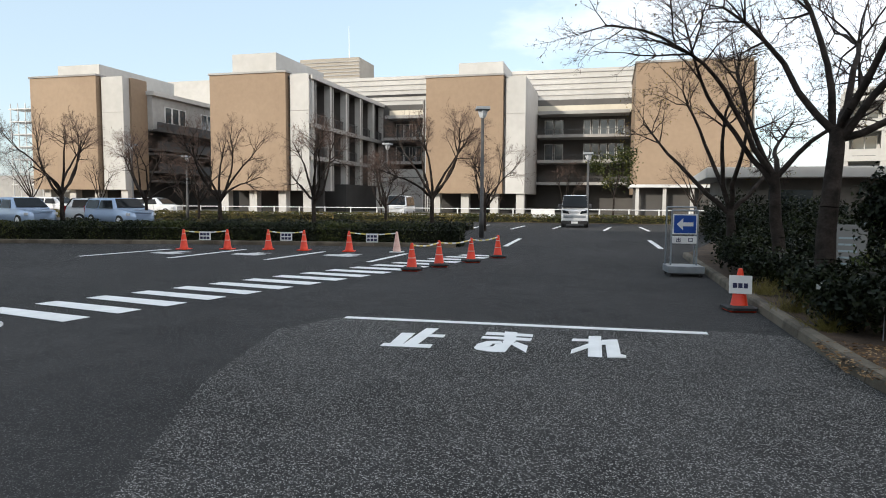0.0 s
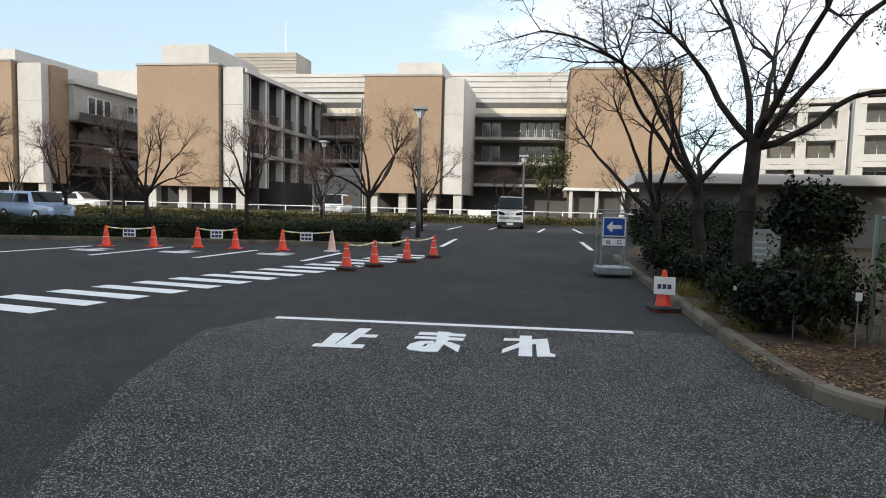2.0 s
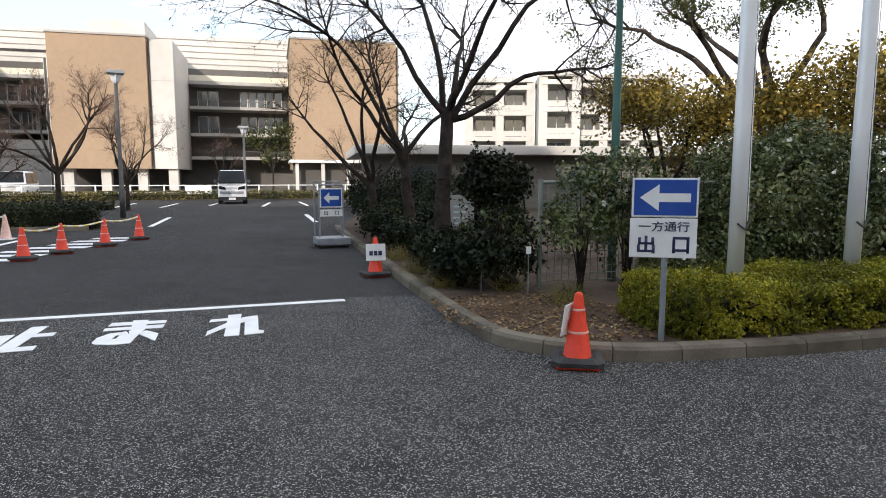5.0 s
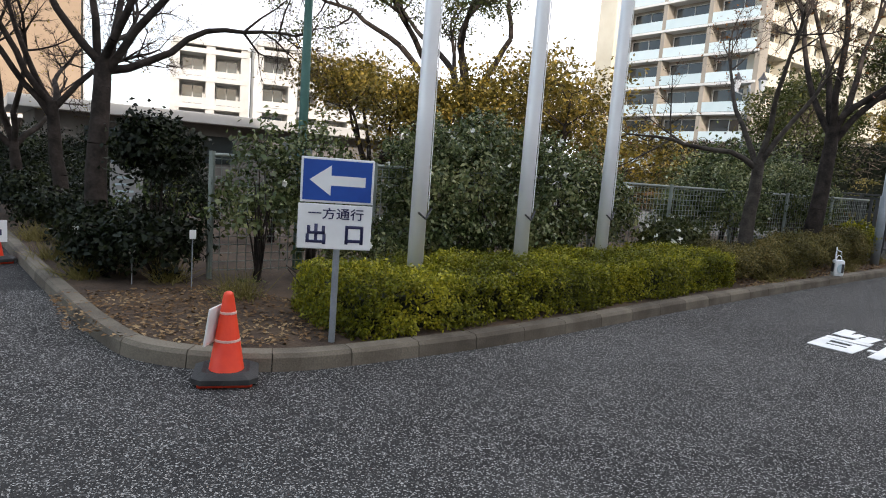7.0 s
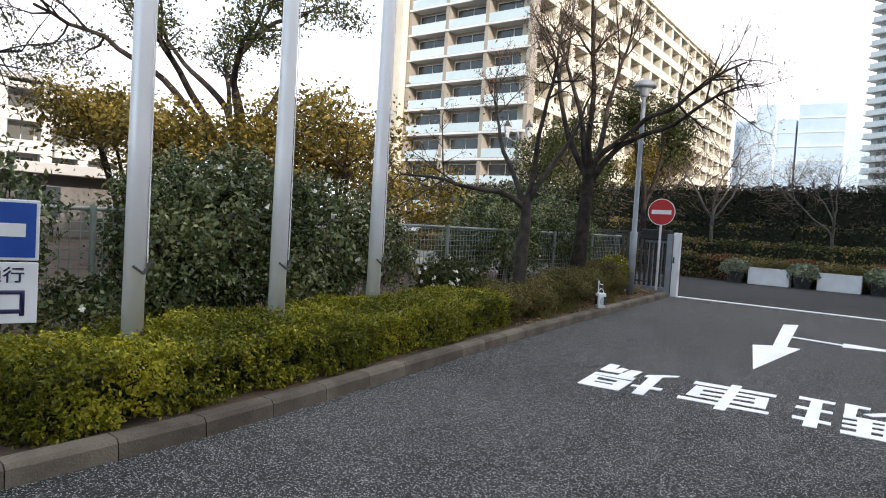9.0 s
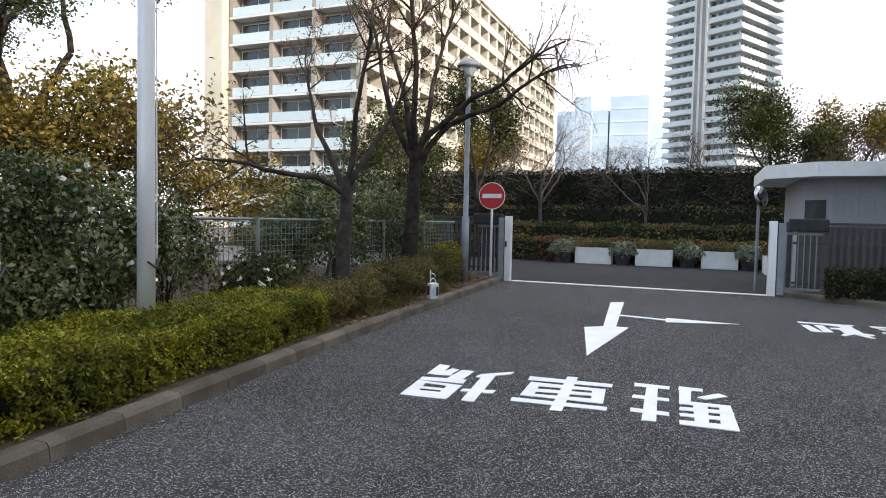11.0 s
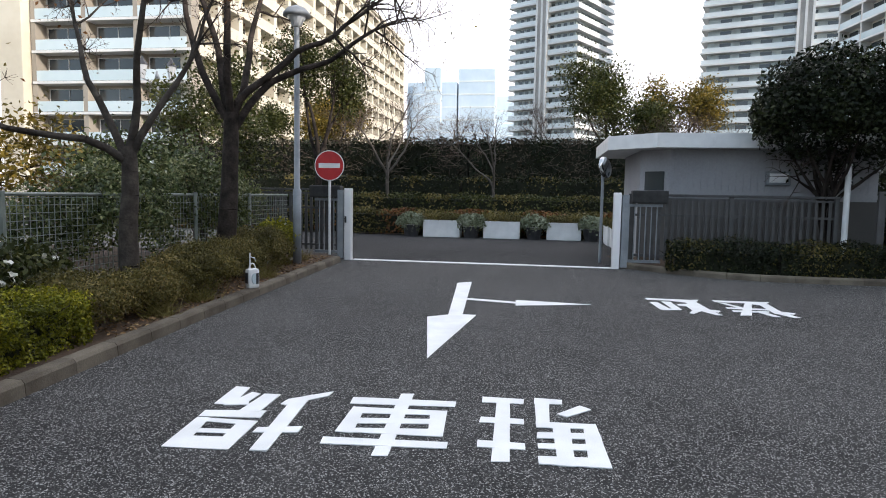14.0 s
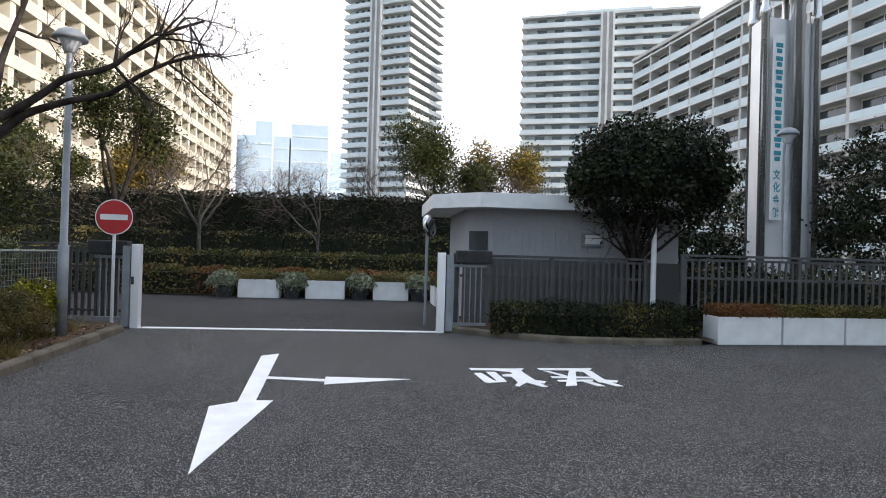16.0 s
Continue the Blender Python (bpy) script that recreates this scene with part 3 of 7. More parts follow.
def clipped_hedge(rng, name, label, path, width, z0, height, count, size, leaf, leaf2=None, wob=0.06, group="", round_top=0.12):
    """A clipped hedge along a path in plan: stems inside, leaves all over its sides and top."""
    P = np.array(path, float)
    seg = np.linalg.norm(np.diff(P, axis=0), axis=1)
    L = np.concatenate([[0], np.cumsum(seg)])
    tt = rng.uniform(0, L[-1], count)
    k = np.clip(np.searchsorted(L, tt) - 1, 0, len(seg) - 1)
    f = (tt - L[k]) / seg[k]
    c = P[k] * (1 - f[:, None]) + P[k + 1] * f[:, None]
    t = (P[k + 1] - P[k]) / seg[k][:, None]
    nr = np.stack([-t[:, 1], t[:, 0]], 1)
    # round the section: across -1..1 over the top, then down both sides
    girth = 2 * height + width
    s = rng.uniform(0, girth, count)
    across = np.where(s < height, -1.0, np.where(s > height + width, 1.0, (s - height) / width * 2 - 1))
    z = np.where(s < height, s, np.where(s > height + width, girth - s, height))
    edge = np.abs(across) ** 6
    z = np.where((s >= height) & (s <= height + width), z - edge * round_top, z)
    lump = wob * (np.sin(c[:, 0] * 3.1 + across * 2) * np.sin(c[:, 1] * 2.7 + z * 3) + 0.6 * np.sin(c[:, 0] * 7.7 + z * 9) * np.sin(across * 5 + c[:, 1] * 6))
    ins = rng.uniform(0, 1, count) ** 1.6 * 0.17
    nd = np.zeros((count, 3))
    topm = (s >= height) & (s <= height + width)
    nd[:, 0], nd[:, 1] = np.where(topm, 0, nr[:, 0] * across), np.where(topm, 0, nr[:, 1] * across)
    nd[:, 2] = np.where(topm, 1, 0.35)
    pts = np.zeros((count, 3))
    pts[:, :2] = c + nr * (across * width / 2)[:, None]
    pts[:, 2] = z0 + z
    pts += nd * (lump - ins)[:, None]
    pts[:, 2] = np.maximum(pts[:, 2], z0 + 0.02)
    # round off both ends
    ends = (rng.uniform(0, 1, count) < width * height / (girth * L[-1]) * 2.2)
    ex = rng.integers(0, 2, count)
    for e, q, tdir in ((0, P[0], P[0] - P[1]), (1, P[-1], P[-1] - P[-2])):
        sel = ends & (ex == e)
        m = int(sel.sum())
        td = tdir / np.linalg.norm(tdir)
        nn = np.array([-td[1], td[0]])
        aa, zz = rng.uniform(-1, 1, m), rng.uniform(0, 1, m)
        pts[sel, :2] = q + nn * (aa * width / 2)[:, None] + td * (rng.normal(0, 0.02, m) + 0.10 * (1 - aa ** 2))[:, None]
        pts[sel, 2] = z0 + zz * (height - 0.1 * aa ** 4)
        nd[sel] = [td[0], td[1], 0.2]
    root = thing(name, label, "hedge", Matrix.Translation((P[0][0], P[0][1], z0)), group)
    off = np.array([P[0][0], P[0][1], z0])
    if leaf2:
        mix = (np.sin(c[:, 0] * 1.7) * np.sin(c[:, 1] * 2.3 + 1) + rng.normal(0, 0.4, count)) > 0.35
        part("foliage", quads_mesh("foliage", *leaves_arrays(rng, pts[~mix] - off, nd[~mix], size, jitter=0.7), leaf), None, root)
        part("foliage", quads_mesh("foliage", *leaves_arrays(rng, pts[mix] - off, nd[mix], size, jitter=0.7), leaf2), None, root)
    else:
        pts, nd = clumped(rng, pts, nd, 16, size * 0.65)
        part("foliage", quads_mesh("foliage", *leaves_arrays(rng, pts - off, nd, size, jitter=0.7), leaf), None, root)
    # woody stems inside
    segs = []
    for _ in range(int(L[-1] * 16)):
        u = rng.uniform(0, L[-1])
        kk = min(max(int(np.searchsorted(L, u)) - 1, 0), len(seg) - 1)
        g = (u - L[kk]) / seg[kk]
        cc = P[kk] * (1 - g) + P[kk + 1] * g - off[:2]
        a = cc + rng.normal(0, width * 0.12, 2)
        b = cc + rng.normal(0, width * 0.22, 2)
        segs.append(((a[0], a[1], 0.0), (b[0], b[1], height * rng.uniform(0.6, 0.92)), 0.012, 0.005, 4))
    tagged(part("stem", quads_mesh("stem", *tubes_arrays(segs), M_BARK), None, root), kind="stuff")
    # solid core that stops the view through, coloured as deep shade
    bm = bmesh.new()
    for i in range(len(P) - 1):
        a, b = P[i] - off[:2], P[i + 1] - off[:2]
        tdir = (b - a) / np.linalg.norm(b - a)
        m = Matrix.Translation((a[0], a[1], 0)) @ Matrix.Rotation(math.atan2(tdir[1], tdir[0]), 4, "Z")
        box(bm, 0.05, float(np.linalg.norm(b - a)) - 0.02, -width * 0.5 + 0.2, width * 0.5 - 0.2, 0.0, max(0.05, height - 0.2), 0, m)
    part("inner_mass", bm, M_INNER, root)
    return root


def lettering(body, width, height, depth=0.003, bold=0.03, layered=False):
    """A flat mesh of letters, centred, stretched to width x height; its strokes are thickened by layers shifted a little."""
    cu = bpy.data.curves.new("letters", "FONT")
    cu.body = body
    cu.offset = 0.0 if layered else bold
    ob = bpy.data.objects.new("letters", cu)
    scene.collection.objects.link(ob)
    bpy.context.view_layer.update()
    me = bpy.data.meshes.new_from_object(ob.evaluated_get(bpy.context.evaluated_depsgraph_get()))
    bpy.data.objects.remove(ob)
    bpy.data.curves.remove(cu)
    out = bmesh.new()
    shifts = [(bold * math.cos(a * math.pi / 4), bold * math.sin(a * math.pi / 4)) for a in range(8)] + [(0, 0)]
    for k, (dx, dy) in enumerate(shifts if layered else [(0, 0)]):
        n0 = len(out.verts)
        out.from_mesh(me)
        out.verts.ensure_lookup_table()
        for v in out.verts[n0:]:
            v.co += Vector((dx, dy, k * 0.0002))
    bpy.data.meshes.remove(me)
    xs, ys = [v.co.x for v in out.verts], [v.co.y for v in out.verts]
    cx, cy, sx, sy = (min(xs) + max(xs)) / 2, (min(ys) + max(ys)) / 2, width / (max(xs) - min(xs)), height / max(1e-6, max(ys) - min(ys))
    for v in out.verts:
        v.co = ((v.co.x - cx) * sx, (v.co.y - cy) * sy, v.co.z)
    g = bmesh.ops.extrude_face_region(out, geom=out.faces[:])
    bmesh.ops.translate(out, vec=(0, 0, depth), verts=[v for v in g["geom"] if isinstance(v, bmesh.types.BMVert)])
    bmesh.ops.recalc_face_normals(out, faces=out.faces[:])
    return out


def smooth_path(pts, step):
    """A rounded path through the points, cut at even steps."""
    P = [Vector((x, y, 0)) for x, y in pts]
    P = [P[0] * 2 - P[1]] + P + [P[-1] * 2 - P[-2]]
    fine = []
    for i in range(1, len(P) - 2):
        for k in range(24):
            t = k / 24
            a, b, c, d = P[i - 1], P[i], P[i + 1], P[i + 2]
            fine.append(0.5 * ((2 * b) + (c - a) * t + (2 * a - 5 * b + 4 * c - d) * t * t + (3 * b - a - 3 * c + d) * t ** 3))
    fine.append(P[-2])
    out, need = [fine[0]], step
    for a, b in zip(fine, fine[1:]):
        seg = (b - a).length
        while seg >= need:
            a = a + (b - a) * (need / seg)
            seg = (b - a).length
            out.append(a)
            need = step
        need -= seg
    return [(v.x, v.y) for v in out]


# ================================================================ ground
rng = np.random.default_rng(7)


def sheet(name, pts, z, material, label, category, thick=0.0):
    bm = bmesh.new()
    vs = [bm.verts.new((x, y, z)) for x, y in pts]
    f = bm.faces.new(vs)
    if f.normal.z < 0:
        f.normal_flip()
    bmesh.ops.triangulate(bm, faces=bm.faces[:])
    bm.normal_update()
    for f in bm.faces:
        if f.normal.z < 0:
            f.normal_flip()
    return solid(name, bm, material, label, category, kind="structure")


sheet("ground", [(-2500, -2500), (2500, -2500), (2500, 2500), (-2500, 2500)], -0.03, M_GROUND, "dull grey-brown level ground out to the horizon", "ground")
sheet("car_park", [(-60, -14), (30, -20), (30, 12), (18, 12), (3, 44), (-50, 44)], 0.0, M_LOT, "smooth dark grey asphalt of the car park", "road")
sheet("driveway", [(-1.9, -13), (18.9, -13), (18.9, 6.5), (5.4, 5.12), (2.9, 5.28), (2.3, 5.8), (1.95, 7.0), (1.80, 8.3), (0.65, 8.35), (-3.8, 7.75), (-4.2, 6.6), (-3.6, 4.6), (-2.4, 2.2)], 0.004, M_DRIVE, "coarse worn grey asphalt with pale stone chips", "road")

# ---------------------------------------------------------------- kerbs and beds
KERB = [(0.75, 19.0), (0.98, 15.6), (1.22, 12.6), (1.43, 10.2), (1.65, 7.78), (1.82, 6.33), (2.06, 5.59), (2.79, 5.07), (3.80, 4.97), (5.35, 5.02), (9.10, 5.40), (13.4, 5.73), (18.75, 6.07)]


def kerb_run(name, pts, step, width, height, label, side=1):
    """Kerb stones along a path, each a piece with worn upper edges and a joint to the next."""
    run = thing(name, label, "kerb", kind="structure")
    path = smooth_path(pts, step / 6)
    n = 6
    for i in range(0, len(path) - n, n):
        bm = bmesh.new()
        rings = []
        for k in range(n + 1):
            p = Vector((*path[i + k], 0))
            a, b = path[max(0, i + k - 1)], path[min(len(path) - 1, i + k + 1)]
            t = Vector((b[0] - a[0], b[1] - a[1], 0)).normalized()
            if k == 0:
                p = p + t * 0.004
            if k == n:
                p = p - t * 0.004
            nr = Vector((-t.y, t.x, 0)) * side
            prof = [(0.0, -0.02), (0.012, height - 0.03), (0.035, height), (width - 0.01, height + 0.004), (width, height - 0.01), (width, -0.02)]
            rings.append([bm.verts.new(p + nr * o + Vector((0, 0, z))) for o, z in prof])
        for a, b in zip(rings, rings[1:]):
            for j in range(5):
                bm.faces.new((a[j], a[j + 1], b[j + 1], b[j]))
        bm.faces.new(rings[0])
        bm.faces.new(rings[-1])
        bmesh.ops.recalc_face_normals(bm, faces=bm.faces[:])
        part("kerb_stone", bm, M_KERB, run)
    return run


kerb_run("kerb_1", KERB, 0.6, 0.16, 0.13, "worn grey-brown concrete kerb round the planted bed", 1)
bed = [(x + 0.1, y + 0.08) for x, y in smooth_path(KERB, 0.5)] + [(19.0, 6.6), (19.0, 30.0), (3.0, 30.0), (0.85, 19.0)]


def soil_bed(name, pts, z, label):
    bm = bmesh.new()
    f = bm.faces.new([bm.verts.new((x, y, z)) for x, y in pts])
    bmesh.ops.triangulate(bm, faces=[f])
    for f in bm.faces:
        if f.normal.z < 0:
            f.normal_flip()
    return solid(name, bm, M_SOIL, label, "soil", kind="structure")


soil_bed("planted_ground_1", bed, 0.105, "dark brown bare soil of the planted bed")
KERB_R = [(19.15, -0.12), (18.5, -0.75), (17.85, -1.6), (17.50, -2.6), (17.42, -4.0), (17.5, -5.15)]
kerb_run("kerb_2", KERB_R, 0.6, 0.15, 0.12, "dark concrete kerb round the gate bed", 1)
soil_bed("planted_ground_2", [(x + 0.08, y) for x, y in smooth_path(KERB_R, 0.4)] + [(17.6, -5.3), (21, -5.6), (21, 0.0)], 0.095, "shaded soil beside the gate")

# fallen leaves on the bare soil
n = 2600
lx = rng.uniform(1.6, 5.0, n * 3)
ly = rng.uniform(5.3, 9.5, n * 3)
ok = (ly > 5.35 + 0.9 * np.clip(2.6 - lx, 0, 2) ** 1.2) & (ly < 7.6) & (lx + 0.45 * (ly - 5) < 4.4)
pts = np.stack([lx[ok], ly[ok], 0.112 + rng.uniform(0, 0.02, ok.sum())], 1)
new_l = new("leaf_litter", quads_mesh("leaf_litter", *leaves_arrays(rng, pts, np.tile([0, 0, 2.5], (len(pts), 1)), 0.045, 0.6, 0.5), M_LITTER))
tagged(new_l, "scattered dry brown and tan fallen leaves on soil", "leaf litter", kind="stuff")
n = 1800
u = rng.uniform(10.2, 18.3, n)
w = rng.uniform(0.0, 0.75, n)
pts = np.stack([u, 5.62 + (u - 10) * 0.079 + w, 0.112 + rng.uniform(0, 0.03, n)], 1)
tagged(new("leaf_litter", quads_mesh("leaf_litter", *leaves_arrays(rng, pts, np.tile([0, 0, 2.0], (n, 1)), 0.05, 0.6, 0.6), M_LITTER)), "dry tan leaves and straw along the kerb", "leaf litter", kind="stuff")

# ---------------------------------------------------------------- road markings
ZP = 0.0065


def strip(bm, p, q, width, z0=0.0, z1=0.004):
    p, q = Vector((*p, 0)), Vector((*q, 0))
    m = Matrix.Translation(p) @ Matrix.Rotation(math.atan2(q.y - p.y, q.x - p.x), 4, "Z")
    return box(bm, 0, (q - p).length, -width / 2, width / 2, z0, z1, 0, m)


def marking(name, bm, label, paint=None, group="", loc=(0, 0)):
    return solid(name, bm, paint or M_PAINT, label, "road marking", Matrix.Translation((loc[0], loc[1], ZP)), group)


def stroke(p, q, width, label, name="painted_line", paint=None, group="painted lines"):
    bm = bmesh.new()
    strip(bm, (0, 0), (q[0] - p[0], q[1] - p[1]), width)
    return marking(name, bm, label, paint, group, p)


stroke((-3.79, 7.57), (0.655, 8.165), 0.13, "white painted stop line across the lane", "stop_line")
# stencilled characters: each stroke a plate, in metres across and along the character
STENCIL = {
    "止": [[(-0.3, -0.58), (-0.3, -0.45), (0.23, -0.4), (0.24, -0.56)],
           [(-0.25, 0.1), (-0.09, 0.12), (-0.09, -0.45), (-0.23, -0.46)],
           [(-0.03, 0.42), (0.12, 0.44), (0.07, -0.43), (-0.08, -0.45)],
           [(0.11, 0.09), (0.27, 0.11), (0.27, -0.04), (0.07, -0.04)]],
    "ま": [[(-0.29, 0.4), (0.25, 0.38), (0.25, 0.24), (-0.3, 0.24)],
           [(-0.31, 0.15), (0.25, 0.17), (0.24, 0.02), (-0.31, 0.03)],
           [(-0.09, 0.46), (0.06, 0.45), (0.08, -0.03), (-0.05, -0.05)],
           [(-0.08, -0.05), (-0.23, -0.1), (-0.31, -0.25), (-0.32, -0.44), (-0.17, -0.34), (-0.15, -0.2), (-0.04, -0.19)],
           [(-0.32, -0.44), (-0.28, -0.51), (-0.11, -0.57), (0.02, -0.55), (0.05, -0.2), (0.08, -0.03), (-0.06, -0.05), (-0.04, -0.19), (-0.12, -0.21), (-0.13, -0.33), (-0.17, -0.35)],
           [(0.04, -0.18), (0.1, -0.06), (0.23, -0.23), (0.23, -0.52)]],
    "れ": [[(-0.13, 0.44), (0.01, 0.46), (-0.02, -0.54), (-0.16, -0.54)],
           [(-0.31, 0.26), (-0.13, 0.28), (-0.13, 0.16), (-0.32, 0.14)],
           [(-0.14, 0.05), (-0.14, -0.15), (-0.33, -0.46), (-0.32, -0.28)],
           [(-0.0, 0.21), (0.02, 0.27), (0.18, 0.33), (0.18, 0.12), (0.03, 0.04), (-0.01, 0.01)],
           [(0.04, 0.1), (0.18, 0.15), (0.17, -0.37), (0.22, -0.41), (0.21, -0.51), (0.03, -0.54)]],
    "車": [[(0.34, -0.48), (-0.45, -0.48), (-0.45, -0.36), (0.33, -0.33)],
           [(-0.01, -0.61), (-0.11, -0.62), (-0.11, 0.57), (-0.01, 0.58)],
           [(0.29, -0.26), (-0.4, -0.26), (-0.4, -0.17), (0.28, -0.13)],
           [(0.29, -0.03), (-0.4, -0.09), (-0.4, 0.0), (0.29, 0.08)],
           [(0.29, 0.16), (-0.4, 0.1), (-0.41, 0.23), (0.3, 0.23)],
           [(0.29, -0.26), (0.2, -0.26), (0.18, 0.24), (0.3, 0.23)],
           [(-0.28, -0.25), (-0.4, -0.26), (-0.41, 0.23), (-0.31, 0.22)],
           [(0.35, 0.33), (-0.45, 0.32), (-0.45, 0.42), (0.34, 0.44)]],
    "駐": [[(0.4, -0.6), (0.08, -0.58), (0.09, -0.47), (0.4, -0.47)],
           [(0.29, -0.51), (0.19, -0.51), (0.21, 0.59), (0.32, 0.6)],
           [(0.4, -0.15), (0.1, -0.14), (0.1, -0.04), (0.41, -0.04)],
           [(0.41, 0.28), (0.11, 0.3), (0.11, 0.4), (0.41, 0.39)],
           [(0.0, -0.62), (-0.21, -0.6), (-0.2, -0.5), (0.01, -0.49)],
           [(0.0, -0.62), (-0.11, -0.6), (-0.07, -0.0), (0.02, 0.01)],
           [(0.02, -0.1), (-0.39, -0.1), (-0.39, -0.01), (0.02, 0.01)],
           [(0.02, 0.1), (-0.39, 0.07), (-0.39, 0.17), (0.03, 0.2)],
           [(0.03, 0.29), (-0.38, 0.26), (-0.38, 0.37), (0.03, 0.37)],
           [(0.04, 0.49), (-0.38, 0.47), (-0.38, 0.61), (0.04, 0.6)],
           [(-0.09, -0.06), (-0.21, -0.07), (-0.17, 0.61), (-0.07, 0.61)],
           [(-0.3, -0.08), (-0.39, -0.1), (-0.38, 0.61), (-0.25, 0.61)],
           [(-0.33, -0.48), (-0.4, -0.4), (-0.21, -0.22), (-0.14, -0.27)]],
    "場": [[(0.35, 0.63), (0.36, 0.45), (-0.06, 0.43), (-0.07, 0.63)],
           [(0.35, 0.39), (0.35, 0.32), (-0.06, 0.3), (-0.06, 0.37)],
           [(0.37, 0.18), (0.37, 0.12), (-0.07, 0.14), (-0.07, 0.22)],
           [(0.35, 0.63), (0.37, 0.12), (0.28, 0.12), (0.22, 0.61)],
           [(0.04, 0.63), (0.06, 0.14), (-0.07, 0.14), (-0.07, 0.63)],
           [(0.37, 0.1), (0.38, -0.02), (-0.05, -0.07), (-0.06, 0.08)],
           [(0.38, -0.16), (0.39, -0.58), (0.27, -0.57), (0.24, -0.16)],
           [(0.29, -0.16), (0.21, -0.46), (0.13, -0.43), (0.16, -0.17)],
           [(0.32, -0.24), (0.15, -0.25), (0.12, -0.17), (0.3, -0.14)],
           [(0.14, -0.04), (0.1, -0.43), (-0.03, -0.43), (-0.01, -0.03)],
           [(-0.1, -0.22), (-0.12, -0.33), (-0.41, -0.56), (-0.4, -0.45), (-0.14, -0.2)],
           [(-0.2, 0.62), (-0.31, 0.62), (-0.27, -0.46), (-0.15, -0.33)],
           [(-0.11, 0.26), (-0.4, 0.2), (-0.4, 0.31), (-0.11, 0.34)]],
    "迎": [[(0.48, -0.43), (0.47, -0.28), (0.14, -0.26), (-0.04, -0.14), (-0.22, -0.19), (-0.33, -0.44), (-0.18, -0.4)],
           [(-0.05, -0.18), (-0.23, -0.23), (-0.25, 0.43), (-0.38, 0.5), (-0.31, 0.64), (-0.1, 0.57)],
           [(-0.1, 0.57), (-0.25, 0.57), (-0.3, 0.84), (-0.22, 0.84)],
           [(0.48, -0.06), (0.37, -0.06), (0.31, 0.46), (0.15, 0.53), (0.4, 0.6), (0.45, 0.57)],
           [(0.29, -0.14), (0.16, -0.14), (0.15, 0.53), (0.27, 0.53)],
           [(0.11, 0.06), (-0.11, -0.02), (-0.1, 0.57), (0.02, 0.67), (0.01, 0.21), (0.12, 0.17)],
           [(-0.05, 0.43), (-0.1, 0.57), (0.07, 0.83), (0.11, 0.77)]],
    "送": [[(0.45, -0.46), (0.45, -0.31), (0.05, -0.29), (-0.12, -0.17), (-0.24, -0.21), (-0.39, -0.47), (-0.26, -0.45)],
           [(-0.15, -0.25), (-0.29, -0.25), (-0.24, 0.38), (-0.4, 0.45), (-0.34, 0.56), (-0.09, 0.56)],
           [(-0.11, 0.52), (-0.26, 0.56), (-0.33, 0.8), (-0.23, 0.8)],
           [(0.42, -0.25), (0.35, -0.25), (0.19, 0.12), (0.26, 0.19)],
           [(0.44, 0.16), (-0.14, 0.19), (-0.12, 0.3), (0.45, 0.27)],
           [(0.43, 0.41), (-0.08, 0.38), (-0.04, 0.49), (0.44, 0.52)],
           [(0.04, -0.25), (-0.06, -0.25), (0.28, 0.76), (0.44, 0.79)],
           [(0.14, 0.41), (0.04, 0.38), (-0.08, 0.8), (0.02, 0.79)]],
}


def stencil(ch, word, x, y, turn, dv=0.0):
    """A road character: its stencilled strokes, each a thin plate of paint."""
    body = None
    for k, pts in enumerate(STENCIL[ch]):
        bm = prism(bmesh.new(), [(u, v + dv) for u, v in pts], 0.0, 0.004 + 0.0003 * k)
        if body is None:
            body = part("painted_character", bm, M_PAINT, word, at=Matrix.Translation((x, y, 0)) @ Matrix.Rotation(radians(turn), 4, "Z"))
        else:
            part("painted_stroke", bm, M_PAINT, body)


word = thing("road_word", "white painted stop word of three characters on asphalt", "road marking", Matrix.Translation((-1.45, 6.95, ZP)))
for ch, x, y in (("止", -2.47, 6.86), ("ま", -1.47, 6.97), ("れ", -0.47, 7.09)):
    stencil(ch, word, x + 1.45, y - 6.95, 7)
word = thing("road_word", "white painted parking word facing the gate", "road marking", Matrix.Translation((8.8, 2.5, ZP)))
for ch, x, y in (("駐", 8.87, 1.56), ("車", 8.77, 2.60), ("場", 8.73, 3.53)):
    stencil(ch, word, x - 8.8, y - 2.5, 94)
word = thing("road_word", "white painted drop-off word facing the gate", "road marking", Matrix.Translation((14.2, -1.0, ZP)))
for ch, x, y in (("送", 14.27, -1.50), ("迎", 14.25, -0.52)):
    stencil(ch, word, x - 14.2, y + 1.0, 92, -0.15)
bm = bmesh.new()
prism(bm, [(15.68, 3.04), (15.90, 2.81), (12.77, 2.58), (12.77, 2.40), (10.49, 2.63), (12.50, 3.00), (12.71, 2.76)], 0, 0.004)
strip(bm, (14.02, 2.68), (13.86, 1.92), 0.14)
prism(bm, [(14.10, 1.95), (13.62, 1.93), (13.98, 0.86)], 0, 0.004)
marking("road_arrow", bm, "white painted arrow ahead with a side arrow", loc=(0, 0))
